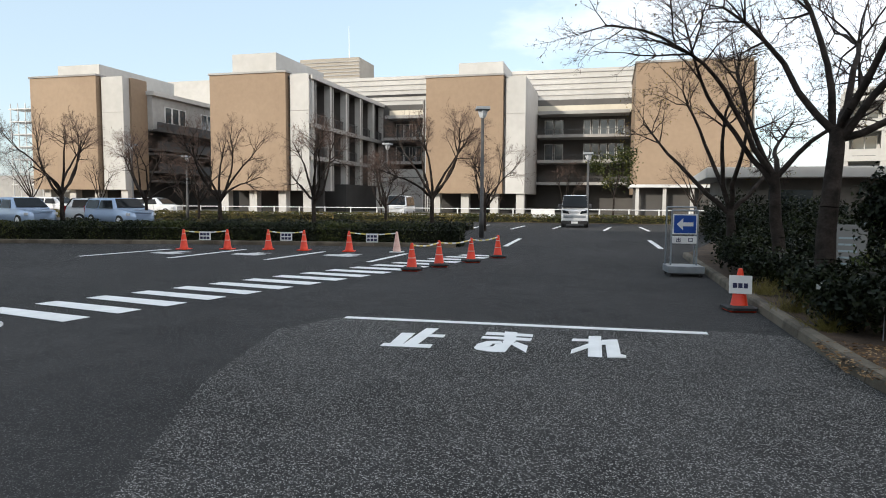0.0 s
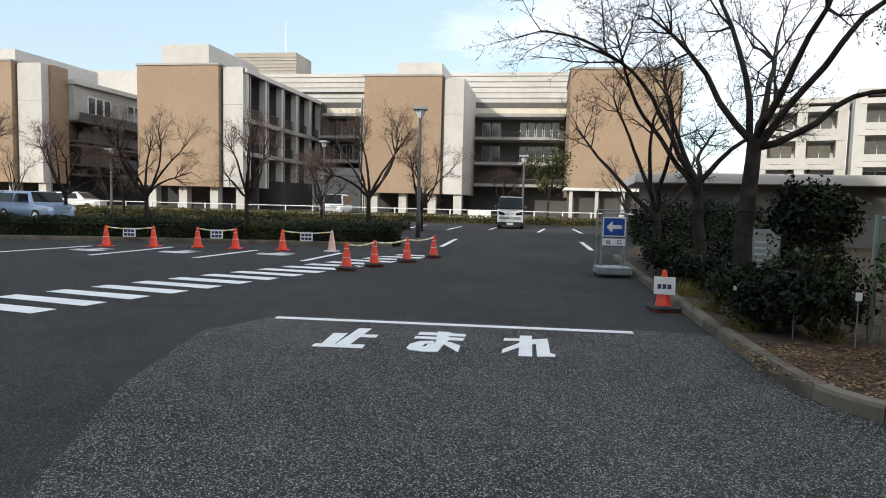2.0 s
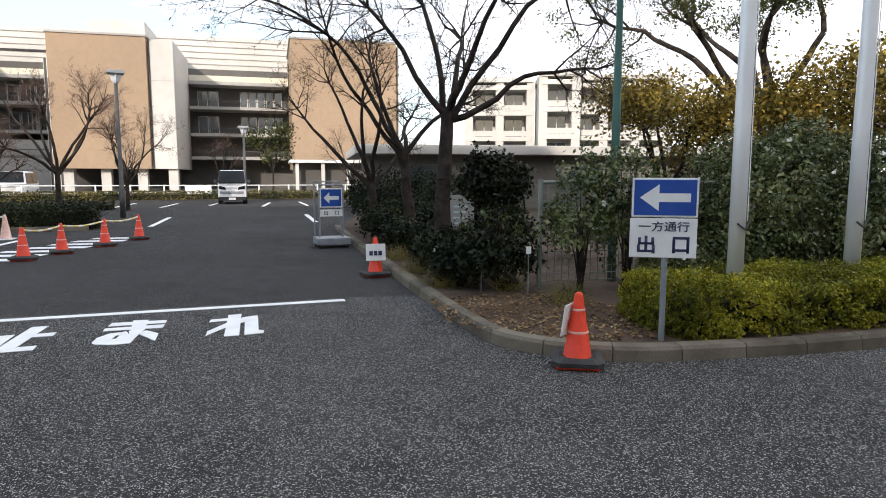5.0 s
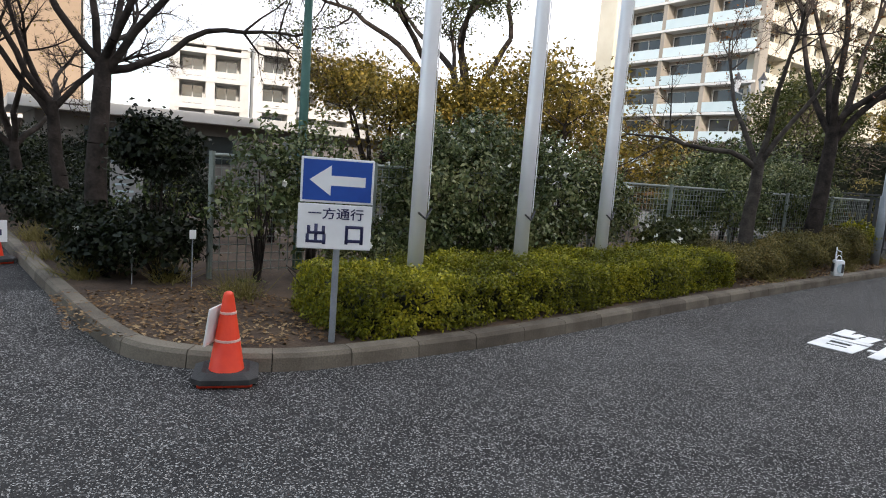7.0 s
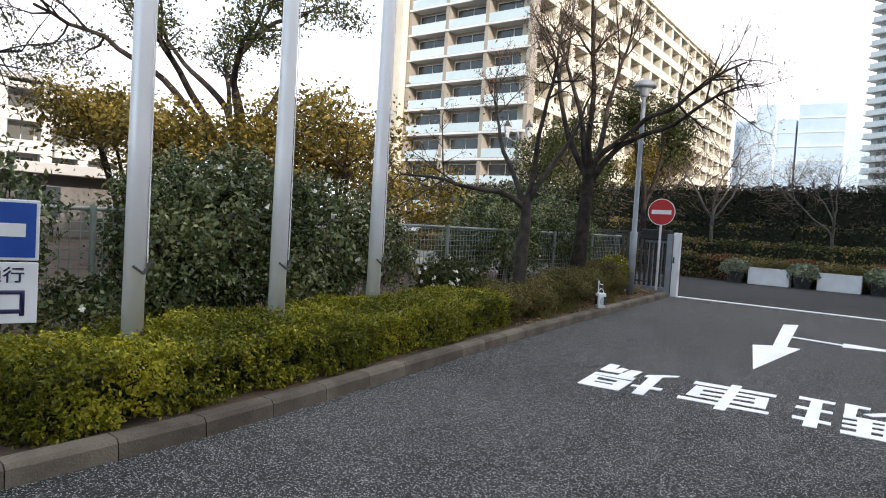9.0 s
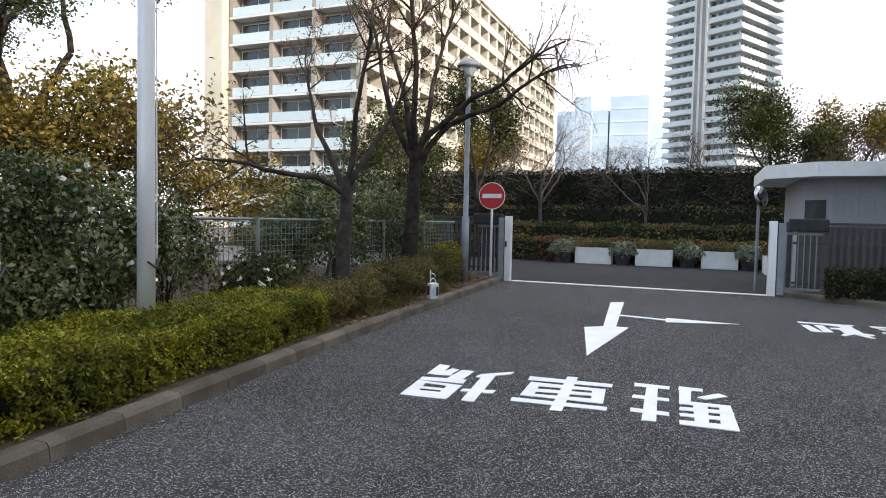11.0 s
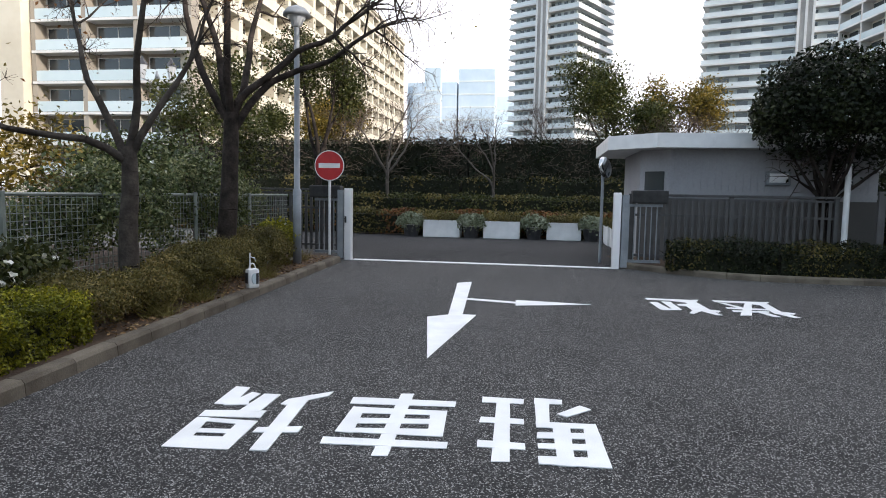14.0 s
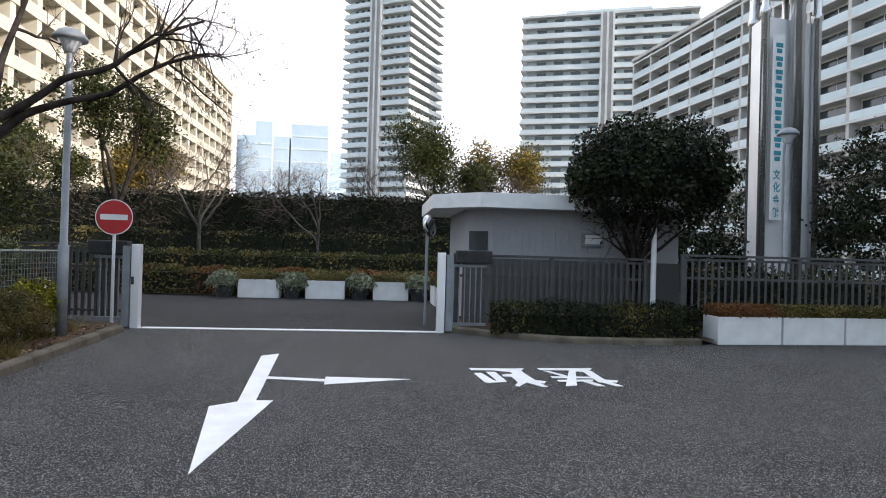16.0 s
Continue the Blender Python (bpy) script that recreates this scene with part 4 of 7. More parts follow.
# zebra: bars run along x, stepping along y
for k in range(17):
    yl, yr, xl, xr = 6.41 + 0.67 * k, 6.24 + 0.683 * k, -8.70 + 0.221 * k, -6.93 + 0.179 * k
    bm = bmesh.new()
    prism(bm, [(xl, yl - 0.15), (xr, yr - 0.18), (xr + 0.05, yr + 0.18), (xl + 0.07, yl + 0.15)], 0, 0.004)
    marking("zebra_bar", bm, "white painted bar of a pedestrian crossing", group="zebra crossing")
for p, q in (((-14.24, 12.82), (-13.79, 15.62)), ((-11.81, 13.33), (-11.71, 16.4)), ((-9.29, 13.89), (-9.13, 16.6)), ((-6.66, 14.36), (-6.68, 16.9))):
    stroke(p, q, 0.15, "white painted parking bay line")
for x, y in ((-12.9, 14.6), (-10.6, 15.1), (-8.1, 15.75)):
    bm = bmesh.new()
    prism(bm, [(-0.45, -0.28), (0.35, -0.36), (0.5, 0.0), (0.1, 0.12), (0.4, 0.42), (-0.1, 0.5), (-0.2, 0.15), (-0.5, 0.1)], 0, 0.004)
    marking("bay_emblem", bm, "worn white painted emblem in a parking bay", M_PAINT_OLD, "bay emblems", (x, y))
for p, q in (((-4.72, 20.82), (-5.13, 25.2)), ((-0.22, 26.31), (0.2, 21.9)), ((-7.22, 33.0), (-7.38, 37.5)), ((-5.26, 34.7), (-5.32, 39.0)), ((-2.5, 33.4), (-2.5, 38)), ((-0.3, 33.9), (-0.9, 39.0)), ((-9.4, 33), (-9.7, 38)),
             ((-22, 24.2), (-17, 26.4)), ((-30, 22.5), (-26.5, 24.0)), ((-16, 29.5), (-11.5, 31)), ((-26, 28), (-22, 29.8)), ((-36, 27), (-31, 29))):
    stroke(p, q, 0.16, "white painted line in the far parking rows")
bm = bmesh.new()
for i in range(40):
    a, b = 2 * math.pi * i / 40, 2 * math.pi * (i + 1) / 40
    bm.faces.new([bm.verts.new((r * math.cos(t), r * math.sin(t), 0.004)) for r, t in ((0.72, a), (0.95, a), (0.95, b), (0.72, b))])
marking("painted_ring", bm, "worn white painted ring on the asphalt", M_PAINT_OLD, loc=(-8.05, 4.95))

for pts in ([(-2.9, 3.15), (-2.4, 3.05), (-2.0, 2.9), (-1.55, 3.0), (-1.2, 2.92)], [(-1.0, 4.3), (-0.55, 4.1), (-0.2, 4.16), (0.3, 3.95)], [(-3.9, 4.6), (-3.3, 4.1), (-2.7, 3.9)], [(0.9, 5.0), (1.3, 4.6), (1.45, 4.2)]):
    bm = bmesh.new()
    for p, q in zip(smooth_path(pts, 0.07), smooth_path(pts, 0.07)[1:]):
        strip(bm, (p[0] + rng.normal(0, 0.008), p[1] + rng.normal(0, 0.008)), (q[0] + rng.normal(0, 0.008), q[1] + rng.normal(0, 0.008)), rng.uniform(0.004, 0.011), 0, 0.0012)
    solid("asphalt_crack", bm, M_RUBBER, "thin dark crack filled with tar in the asphalt", "crack", Matrix.Translation((0, 0, 0.0045)), "asphalt cracks", kind="structure")

# ================================================================ school-like office complex across the car park
BF = Matrix.Translation((0, 0.17, 0)) @ Matrix.Rotation(radians(4), 4, "Z")
office = thing("office_building", "four-storey office complex with brown tile blocks and pale wings", "building", BF @ Matrix.Translation((-15, 62, 0)))
OI = Matrix.Translation((15, -62, 0))


def ob_box(name, u0, u1, v0, v1, z0, z1, material, label="", bevel=0.0, parent=None):
    bm = bmesh.new()
    box(bm, u0, u1, v0, v1, z0, z1, bevel, OI)
    return part(name, bm, material, parent or office, label)


def windows(u0, u1, v, z0, z1, n, frame_mat, axis="u"):
    """A row of framed panes in a wall that faces the car park (axis u), or sideways (axis v)."""
    step = (u1 - u0) / n
    for i in range(n):
        a, b = u0 + i * step + 0.05, u0 + (i + 1) * step - 0.05
        fr = bmesh.new()
        pn = bmesh.new()
        if axis == "u":
            for x0, x1, za, zb in ((a, b, z0, z0 + 0.09), (a, b, z1 - 0.09, z1), (a, a + 0.09, z0, z1), (b - 0.09, b, z0, z1)):
                box(fr, x0, x1, v - 0.10, v + 0.02, za, zb, 0, OI)
            box(pn, a + 0.09, b - 0.09, v - 0.05, v - 0.01, z0 + 0.09, z1 - 0.09, 0, OI)
        else:
            for x0, x1, za, zb in ((a, b, z0, z0 + 0.09), (a, b, z1 - 0.09, z1), (a, a + 0.09, z0, z1), (b - 0.09, b, z0, z1)):
                box(fr, v - 0.02, v + 0.10, x0, x1, za, zb, 0, OI)
            box(pn, v + 0.01, v + 0.05, a + 0.09, b - 0.09, z0 + 0.09, z1 - 0.09, 0, OI)
        w = part("window", pn, M_PANE, office)
        part("window_frame", fr, frame_mat, w)


def brown_block(u0, u1, uw, v0, v1, z1, zb):
    """A windowless brown tile block on stilts with a white end beside it."""
    ob_box("tile_wall", u0, u1, v0, v1, zb, z1, M_BROWN, "blank brown tile wall")
    ob_box("parapet_cap", u0 - 0.12, u1 + 0.12, v0 - 0.12, v1, z1, z1 + 0.2, M_GREYWALL)
    ob_box("white_end_wall", u1 + 0.25, uw, v0 + 0.5, v1, zb, z1 - 0.1, M_WHITEWALL, "white panelled end wall")
    ob_box("shadow_gap", u1, u1 + 0.25, v0 + 0.9, v1, zb, z1 - 0.2, M_GREYWALL)
    for zz in (zb + (z1 - zb) * 0.36, zb + (z1 - zb) * 0.68):
        ob_box("panel_joint", u1 + 0.25, uw, v0 + 0.47, v0 + 0.52, zz, zz + 0.06, M_GREYWALL)
    for u in (u0 + 1.0, (u0 + u1) / 2, u1 - 1.0, uw - 0.5):
        ob_box("pillar", u - 0.45, u + 0.45, v0 + 0.9, v0 + 1.8, -0.1, zb, M_WHITEWALL)
    # wall under the raised block, undercroft shade painted as a dark tone
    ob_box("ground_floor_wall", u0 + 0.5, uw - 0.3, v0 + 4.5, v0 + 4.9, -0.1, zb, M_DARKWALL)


ZB = 2.35
brown_block(-64.8, -55.7, -52.6, 60, 61.5, 15.0, ZB)
brown_block(-41.9, -32.9, -30.5, 61, 62.2, 14.6, ZB)
brown_block(-20.1, -11.4, -9.0, 69.5, 82, 15.0, 2.2)
brown_block(2.4, 13.5, 13.9, 69.5, 82, 15.6, 2.2)
# wing beyond the first block, seen along its side; shade is in its tones
ob_box("wing_wall", -57, -51.6, 64, 96, 9.3, 13.3, M_GREYWALL, "pale upper storey of the side wing")
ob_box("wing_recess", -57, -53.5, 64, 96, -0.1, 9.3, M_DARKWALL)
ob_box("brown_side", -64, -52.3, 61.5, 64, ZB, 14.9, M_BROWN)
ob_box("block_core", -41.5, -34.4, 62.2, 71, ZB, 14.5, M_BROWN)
# balcony back wall, dark tone standing in for recess shade
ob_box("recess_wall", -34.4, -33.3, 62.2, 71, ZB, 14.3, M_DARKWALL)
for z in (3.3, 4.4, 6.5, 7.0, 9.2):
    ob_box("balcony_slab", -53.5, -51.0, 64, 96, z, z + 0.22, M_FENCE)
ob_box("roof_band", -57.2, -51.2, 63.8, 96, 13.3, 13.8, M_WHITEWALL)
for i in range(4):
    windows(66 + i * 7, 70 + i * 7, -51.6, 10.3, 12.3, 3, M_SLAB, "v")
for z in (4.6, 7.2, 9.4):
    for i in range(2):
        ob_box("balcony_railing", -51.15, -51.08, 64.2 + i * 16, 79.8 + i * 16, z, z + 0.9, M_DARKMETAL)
# wing with deep framed balconies beside the second block; recess parts painted shade-dark
ob_box("wing_wall", -38, -33.2, 70, 90, -0.1, 14.0, M_DARKWALL, "dark wall behind balconies, shade put into its colour")
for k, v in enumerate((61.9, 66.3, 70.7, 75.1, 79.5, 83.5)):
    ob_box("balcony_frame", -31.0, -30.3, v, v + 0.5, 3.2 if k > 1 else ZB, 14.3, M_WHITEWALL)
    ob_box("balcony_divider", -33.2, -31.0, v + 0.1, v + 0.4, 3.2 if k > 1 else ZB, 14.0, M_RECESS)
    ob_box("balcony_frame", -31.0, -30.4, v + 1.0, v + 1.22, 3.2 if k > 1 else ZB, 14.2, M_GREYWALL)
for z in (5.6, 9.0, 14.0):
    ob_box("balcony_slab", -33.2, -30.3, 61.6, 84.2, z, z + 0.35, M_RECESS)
    ob_box("slab_edge", -30.3, -30.1, 61.6, 84.2, z - 0.05, z + 0.4, M_GREYWALL if z < 14 else M_WHITEWALL)
bm = bmesh.new()
box(bm, -30.6, -30.55, 0, 0.05, 0, 1.05, 0, OI)
SIDE_BAR = to_mesh(bm, M_FENCE, "bar")
bm = bmesh.new()
box(bm, 0, 0.04, 80.02, 80.06, 0.35, 0.9, 0, OI)
FRONT_BAR = to_mesh(bm, M_FENCE, "bar")
for z in (6.0, 9.4):
    for v in (63.3, 67.7, 72.1, 76.5, 80.8):
        bm = bmesh.new()
        box(bm, -30.63, -30.52, v - 0.05, v + 2.8, z + 1.05, z + 1.12, 0, OI)
        rail = part("balcony_railing", bm, M_FENCE, office)
        for j in range(10):
            part("bar", SIDE_BAR, None, rail, at=Matrix.Translation((0, v + j * 0.29, z)))
        windows(v, v + 2.9, -33.2, z + 0.3, z + 2.4, 2, M_GREYWALL, "v")
ob_box("low_wall", -30.2, -22.5, 80, 84, -0.1, 5.4, M_WHITEWALL, "pale blank wall at ground level")
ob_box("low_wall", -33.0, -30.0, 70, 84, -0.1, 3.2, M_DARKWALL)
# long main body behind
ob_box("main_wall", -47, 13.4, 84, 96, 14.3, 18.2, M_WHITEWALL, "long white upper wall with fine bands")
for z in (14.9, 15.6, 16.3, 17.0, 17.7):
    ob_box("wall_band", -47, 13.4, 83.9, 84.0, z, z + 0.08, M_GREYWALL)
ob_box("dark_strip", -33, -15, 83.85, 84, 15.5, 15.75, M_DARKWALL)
# wall colour lowered to look shaded behind the balconies
ob_box("storey_wall", -33, 13.4, 83.6, 96, -0.1, 14.3, M_RECESS, "set-back wall behind balconies, its grey deepened with shade")
ob_box("parapet", -29, 13.4, 82.5, 84, 12.5, 13.4, M_CREAM)
for u0, u1 in ((-29, -21), (-8.8, 2.2)):
    for z in (3.4, 6.1, 9.2):
        ob_box("balcony_slab", u0, u1, 80.0, 83.6, z, z + 0.35, M_GREYWALL)
        rail = ob_box("balcony_railing", u0, u1, 80.0, 80.06, z + 0.9, z + 1.0, M_FENCE)
        for j in range(int((u1 - u0) / 0.3)):
            part("bar", FRONT_BAR, None, rail, at=Matrix.Translation((u0 + j * 0.3, 0, z)))
    ob_box("eave", u0, u1, 80.6, 83.6, 12.1, 12.5, M_GREYWALL)
    for z in (6.6, 9.6):
        windows(u0 + 0.5, u0 + 3.0, 83.6, z, z + 2.1, 2, M_SLAB)
        windows(u1 - 5.6, u1 - 0.5, 83.6, z, z + 2.1, 5, M_SLAB)
windows(-28, -18, 84.0, 13.45, 14.2, 6, M_SLAB)
windows(-7.5, 2, 84.0, 13.45, 14.2, 6, M_SLAB)
ob_box("stair_tower", -22.3, -19.8, 76, 80, -0.1, 13.6, M_FENCE, "grey lattice stair tower")
for i in range(9):
    ob_box("lattice_bar", -22.35 + i * 0.31, -22.30 + i * 0.31, 75.9, 76.0, 0, 13.7, M_SLAB)
# roof boxes, mast
ob_box("roof_box", -62.8, -57.0, 62, 75, 15.0, 16.7, M_WHITEWALL)
ob_box("roof_box", -41.0, -35.6, 64, 76, 14.5, 17.4, M_WHITEWALL)
ob_box("roof_box", -17.2, -12.0, 73, 80, 15.0, 17.2, M_WHITEWALL)
ob_box("roof_box", -45, -35.6, 88, 94, 18.2, 22.0, M_ENDWALL, "louvred plant room on the roof")
for i in range(7):
    ob_box("louvre", -45.1, -35.5, 87.9, 88.0, 18.5 + i * 0.48, 18.66 + i * 0.48, M_GREYWALL)
ob_box("roof_box", -71, -63, 92, 100, 10, 20.5, M_WHITEWALL)
bm = bmesh.new()
rod(bm, OI @ Vector((-38.0, 90, 21.9)), OI @ Vector((-38.0, 90, 27.0)), 0.07, 0.03)
part("mast", bm, M_METAL, office)
# open stair at the far end
bm = bmesh.new()
for i in range(5):
    for j in range(2):
        rod(bm, OI @ Vector((-70 + i * 1.1, 62 + j * 2, 0)), OI @ Vector((-70 + i * 1.1, 62 + j * 2, 12.6)), 0.06)
for k in range(8):
    box(bm, -70.2, -65.2, 61.9, 64.1, 1.5 * k + 1.4, 1.5 * k + 1.5, 0, OI)
tagged(part("open_stair", bm, M_SLAB, office, "white steel outdoor stair"), kind="stuff")
ob_box("end_wall", -84, -65, 66, 70, -0.1, 4.2, M_GREYWALL)
ob_box("canopy_roof", 1.9, 15, 61.5, 68, 2.75, 3.02, M_SLAB, "low white canopy roof")
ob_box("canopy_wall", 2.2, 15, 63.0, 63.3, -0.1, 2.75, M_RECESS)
for i in range(6):
    ob_box("canopy_post", 2.4 + i * 2.4, 2.7 + i * 2.4, 61.8, 62.1, -0.1, 2.75, M_WHITEWALL)
sheet("far_verge", [(-62, 33), (-20, 40.5), (5, 43.5), (5, 64), (-70, 60)], 0.02, M_SOIL, "soil strip before the building", "ground")

# ================================================================ flats and towers
def flats(name, label, origin, ang, bays, floors, bay, storey, depth, wall, rail, ground=0.0, pier=0.35, slab=0.22, rec=1.3, rail_h=1.05, band=None):
    """A block whose front is a grid of piers, slabs and recessed balconies, each with its window."""
    root = thing(name, label, "building", Matrix.Translation(origin) @ Matrix.Rotation(radians(ang), 4, "Z"))
    W, H = bays * bay, floors * storey
    bm = bmesh.new()
    box(bm, 0, W, rec, depth, 0, H + 0.4)
    part("wall", bm, wall, root)
    bm = bmesh.new()
    box(bm, -0.3, W + 0.3, -0.3, depth + 0.3, H + 0.4, H + 1.0)
    part("roof", bm, wall, root)
    bm = bmesh.new()
    box(bm, -pier / 2, pier / 2, 0, rec + 0.01, 0, H + 0.4)
    pm = to_mesh(bm, wall, "pier")
    for i in range(bays + 1):
        part("pier", pm, None, root, at=Matrix.Translation((i * bay, 0, 0)))
    bm = bmesh.new()
    box(bm, -0.15, W + 0.15, -0.12, rec + 0.01, -slab, 0)
    sm = to_mesh(bm, band or wall, "floor_slab")
    bm = bmesh.new()
    box(bm, 0, bay - pier, -0.03, 0.05, 0.05, rail_h)
    rm = to_mesh(bm, rail, "balcony_front")
    bm = bmesh.new()
    box(bm, 0, bay - pier - 0.5, rec - 0.06, rec - 0.01, 0.15, storey - slab - 0.35)
    wm = to_mesh(bm, M_PANE, "window")
    bm = bmesh.new()
    for x in (0.0, (bay - pier - 0.5) / 2 - 0.04, bay - pier - 0.58):
        box(bm, x, x + 0.08, rec - 0.10, rec - 0.04, 0.15, storey - slab - 0.35)
    for z in (0.10, storey - slab - 0.37):
        box(bm, -0.02, bay - pier - 0.48, rec - 0.11, rec - 0.03, z, z + 0.08)
    fm = to_mesh(bm, M_SLAB, "window_frame")
    for k in range(floors + 1):
        part("floor_slab", sm, None, root, at=Matrix.Translation((0, 0, k * storey)))
        if k == floors:
            break
        for i in range(bays):
            part("balcony_front", rm, None, root, at=Matrix.Translation((i * bay + pier / 2, 0, k * storey)))
            w = part("window", wm, None, root, at=Matrix.Translation((i * bay + pier / 2 + 0.25, 0, k * storey)))
            part("window_frame", fm, None, w)
    return root


# long flats beyond the trees: sunlit side, and the end with glazed balconies
flats("apartment_block", "twelve-storey cream apartment block, long gridded side", (63.5, 35.4, 0), 0, 20, 12, 4.6, 3.0, 14, M_CREAM, M_CREAM, rec=1.5, pier=0.9, slab=0.3, rail_h=1.0)
# end wall taupe, not cream: its shaded side is done by colour
flats("apartment_end", "end of the apartment block with glazed balconies", (62.0, 52.0, 0), -90, 3, 12, 5.55, 3.0, 1.6, M_ENDWALL, M_BALGLASS, pier=0.5, slab=0.25, rec=1.4, band=M_SLAB)
solid("apartment_rear_tower", box(bmesh.new(), 61.0, 68, 52.4, 55.0, 0, 42, 0.1), M_CREAM, "plain cream stair tower of the apartment block", "building")
flats("apartment_block", "ten-storey white apartment block with long balconies", (129.5, -49.0, 0), 186.0, 13, 13, 6.6, 3.15, 12, M_WHITEWALL, M_BALGLASS, pier=0.5, slab=0.3, rec=1.6, band=M_SLAB)
for ox, oy, bays, floors in ((20.6, 87.0, 2, 4), (28.6, 79.5, 1, 4), (33.6, 82.0, 3, 4)):
    flats("concrete_building", "pale concrete building with deep dark open galleries", (ox, oy, 0), -14, bays, floors, 4.2, 3.45, 12, M_WHITEWALL, M_WHITEWALL, pier=1.1, slab=0.6, rec=3.2, rail_h=0.8)


def tower(name, label, x, y, ang, w, d, floors, storey):
    """A slender residential tower: bands of balconies round two faces, slim shafts between."""
    root = thing(name, label, "building", Matrix.Translation((x, y, 0)) @ Matrix.Rotation(radians(ang), 4, "Z"))
    H = floors * storey
    bm = bmesh.new()
    box(bm, -w / 2 + 1.6, w / 2 - 1.6, -d / 2 + 1.6, d / 2 - 1.6, 0, H + 1)
    part("wall", bm, M_TOWERDARK, root)
    bm = bmesh.new()
    box(bm, -w / 2, w / 2, -d / 2, d / 2, -0.22, 0.22)
    sm = to_mesh(bm, M_SLAB, "floor_slab")
    bm = bmesh.new()
    for x0, x1, y0, y1 in ((-w / 2 + 0.3, w / 2 - 0.3, -d / 2 + 0.3, -d / 2 + 0.4), (-w / 2 + 0.3, -w / 2 + 0.4, -d / 2 + 0.3, d / 2 - 0.3), (w / 2 - 0.4, w / 2 - 0.3, -d / 2 + 0.3, d / 2 - 0.3)):
        box(bm, x0, x1, y0, y1, 0.2, 1.35)
    rm = to_mesh(bm, M_TOWER, "balcony_front")
    bay_w, bay_d = (w - 4.8) / 9, (d - 4.8) / 9
    bm = bmesh.new()
    box(bm, 0, bay_w * 0.55, -d / 2 + 1.50, -d / 2 + 1.58, 0.4, storey - 0.6)
    wm = to_mesh(bm, M_PANE, "window")
    bm = bmesh.new()
    box(bm, -w / 2 + 1.50, -w / 2 + 1.58, 0, bay_d * 0.55, 0.4, storey - 0.6)
    vm = to_mesh(bm, M_PANE, "window")
    for k in range(floors + 1):
        part("floor_slab", sm, None, root, at=Matrix.Translation((0, 0, k * storey)))
        if k < floors:
            part("balcony_front", rm, None, root, at=Matrix.Translation((0, 0, k * storey)))
            for i in range(9):
                part("window", wm, None, root, at=Matrix.Translation((-w / 2 + 2.4 + i * bay_w, 0, k * storey)))
                part("window", vm, None, root, at=Matrix.Translation((0, -d / 2 + 2.4 + i * bay_d, k * storey)))
    for u in (-1.9, -0.2, 1.5):
        bm = bmesh.new()
        box(bm, -w / 2 - 0.5, -w / 2 + 1.7, u, u + 0.6, 0, H + 0.5)
        part("shaft", bm, M_SLAB, root)
    bm = bmesh.new()
    box(bm, -w / 2 - 0.3, -w / 2 + 1.7, -1.3, 1.5, 0, H)
    part("shaft_recess", bm, M_GREYWALL, root)
    bm = bmesh.new()
    box(bm, -w / 4, w / 4, -d / 4, d / 4, H + 1, H + 4)
    part("roof_house", bm, M_TOWER, root)
    return root


tower("residential_tower", "tall pale green-grey residential tower with banded balconies", 208.8, -2.4, -30, 24, 23.5, 27, 3.05)
tower("residential_tower", "tall pale residential tower with stacked balconies", 197, -68.0, -20, 30, 50, 23, 3.15)
for x0, x1, y0, y1, h in ((410, 440, 58, 90, 72), (410, 440, 34, 57, 80), (395, 400, 66, 76, 78), (430, 450, 20, 34, 66)):
    bm = bmesh.new()
    box(bm, x0, x1, y0, y1, 0, h)
    root = thing("distant_office", "distant blue glass office block, haze put into its pale colour", "building", Matrix.Identity(4), "distant offices")
    part("wall", bm, M_BLUEGLASS, root)
    for k in range(1, int(h / 8)):
        bm = bmesh.new()
        box(bm, x0 - 0.3, x0, y0, y1, k * 8, k * 8 + 0.8)
        part("floor_band", bm, M_TOWER, root)

# low flat-roofed house behind the cherry trees
low = thing("low_building", "low single-storey building with a broad white flat roof", "building", Matrix.Translation((7, 27, 0)))
# wall below the roof, its shade mixed into the wall colour
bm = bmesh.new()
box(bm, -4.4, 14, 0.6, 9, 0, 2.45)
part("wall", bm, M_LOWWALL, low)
bm = bmesh.new()
box(bm, -5.2, 15, -0.4, 10, 2.45, 2.85, 0.03)
part("roof", bm, M_WHITEWALL, low)
for x in (-2.9, 1.0, 4.5):
    bm = bmesh.new()
    box(bm, x, x + 1.5, 0.52, 0.60, 0.9, 2.0)
    part("window", bm, M_PANE, low)

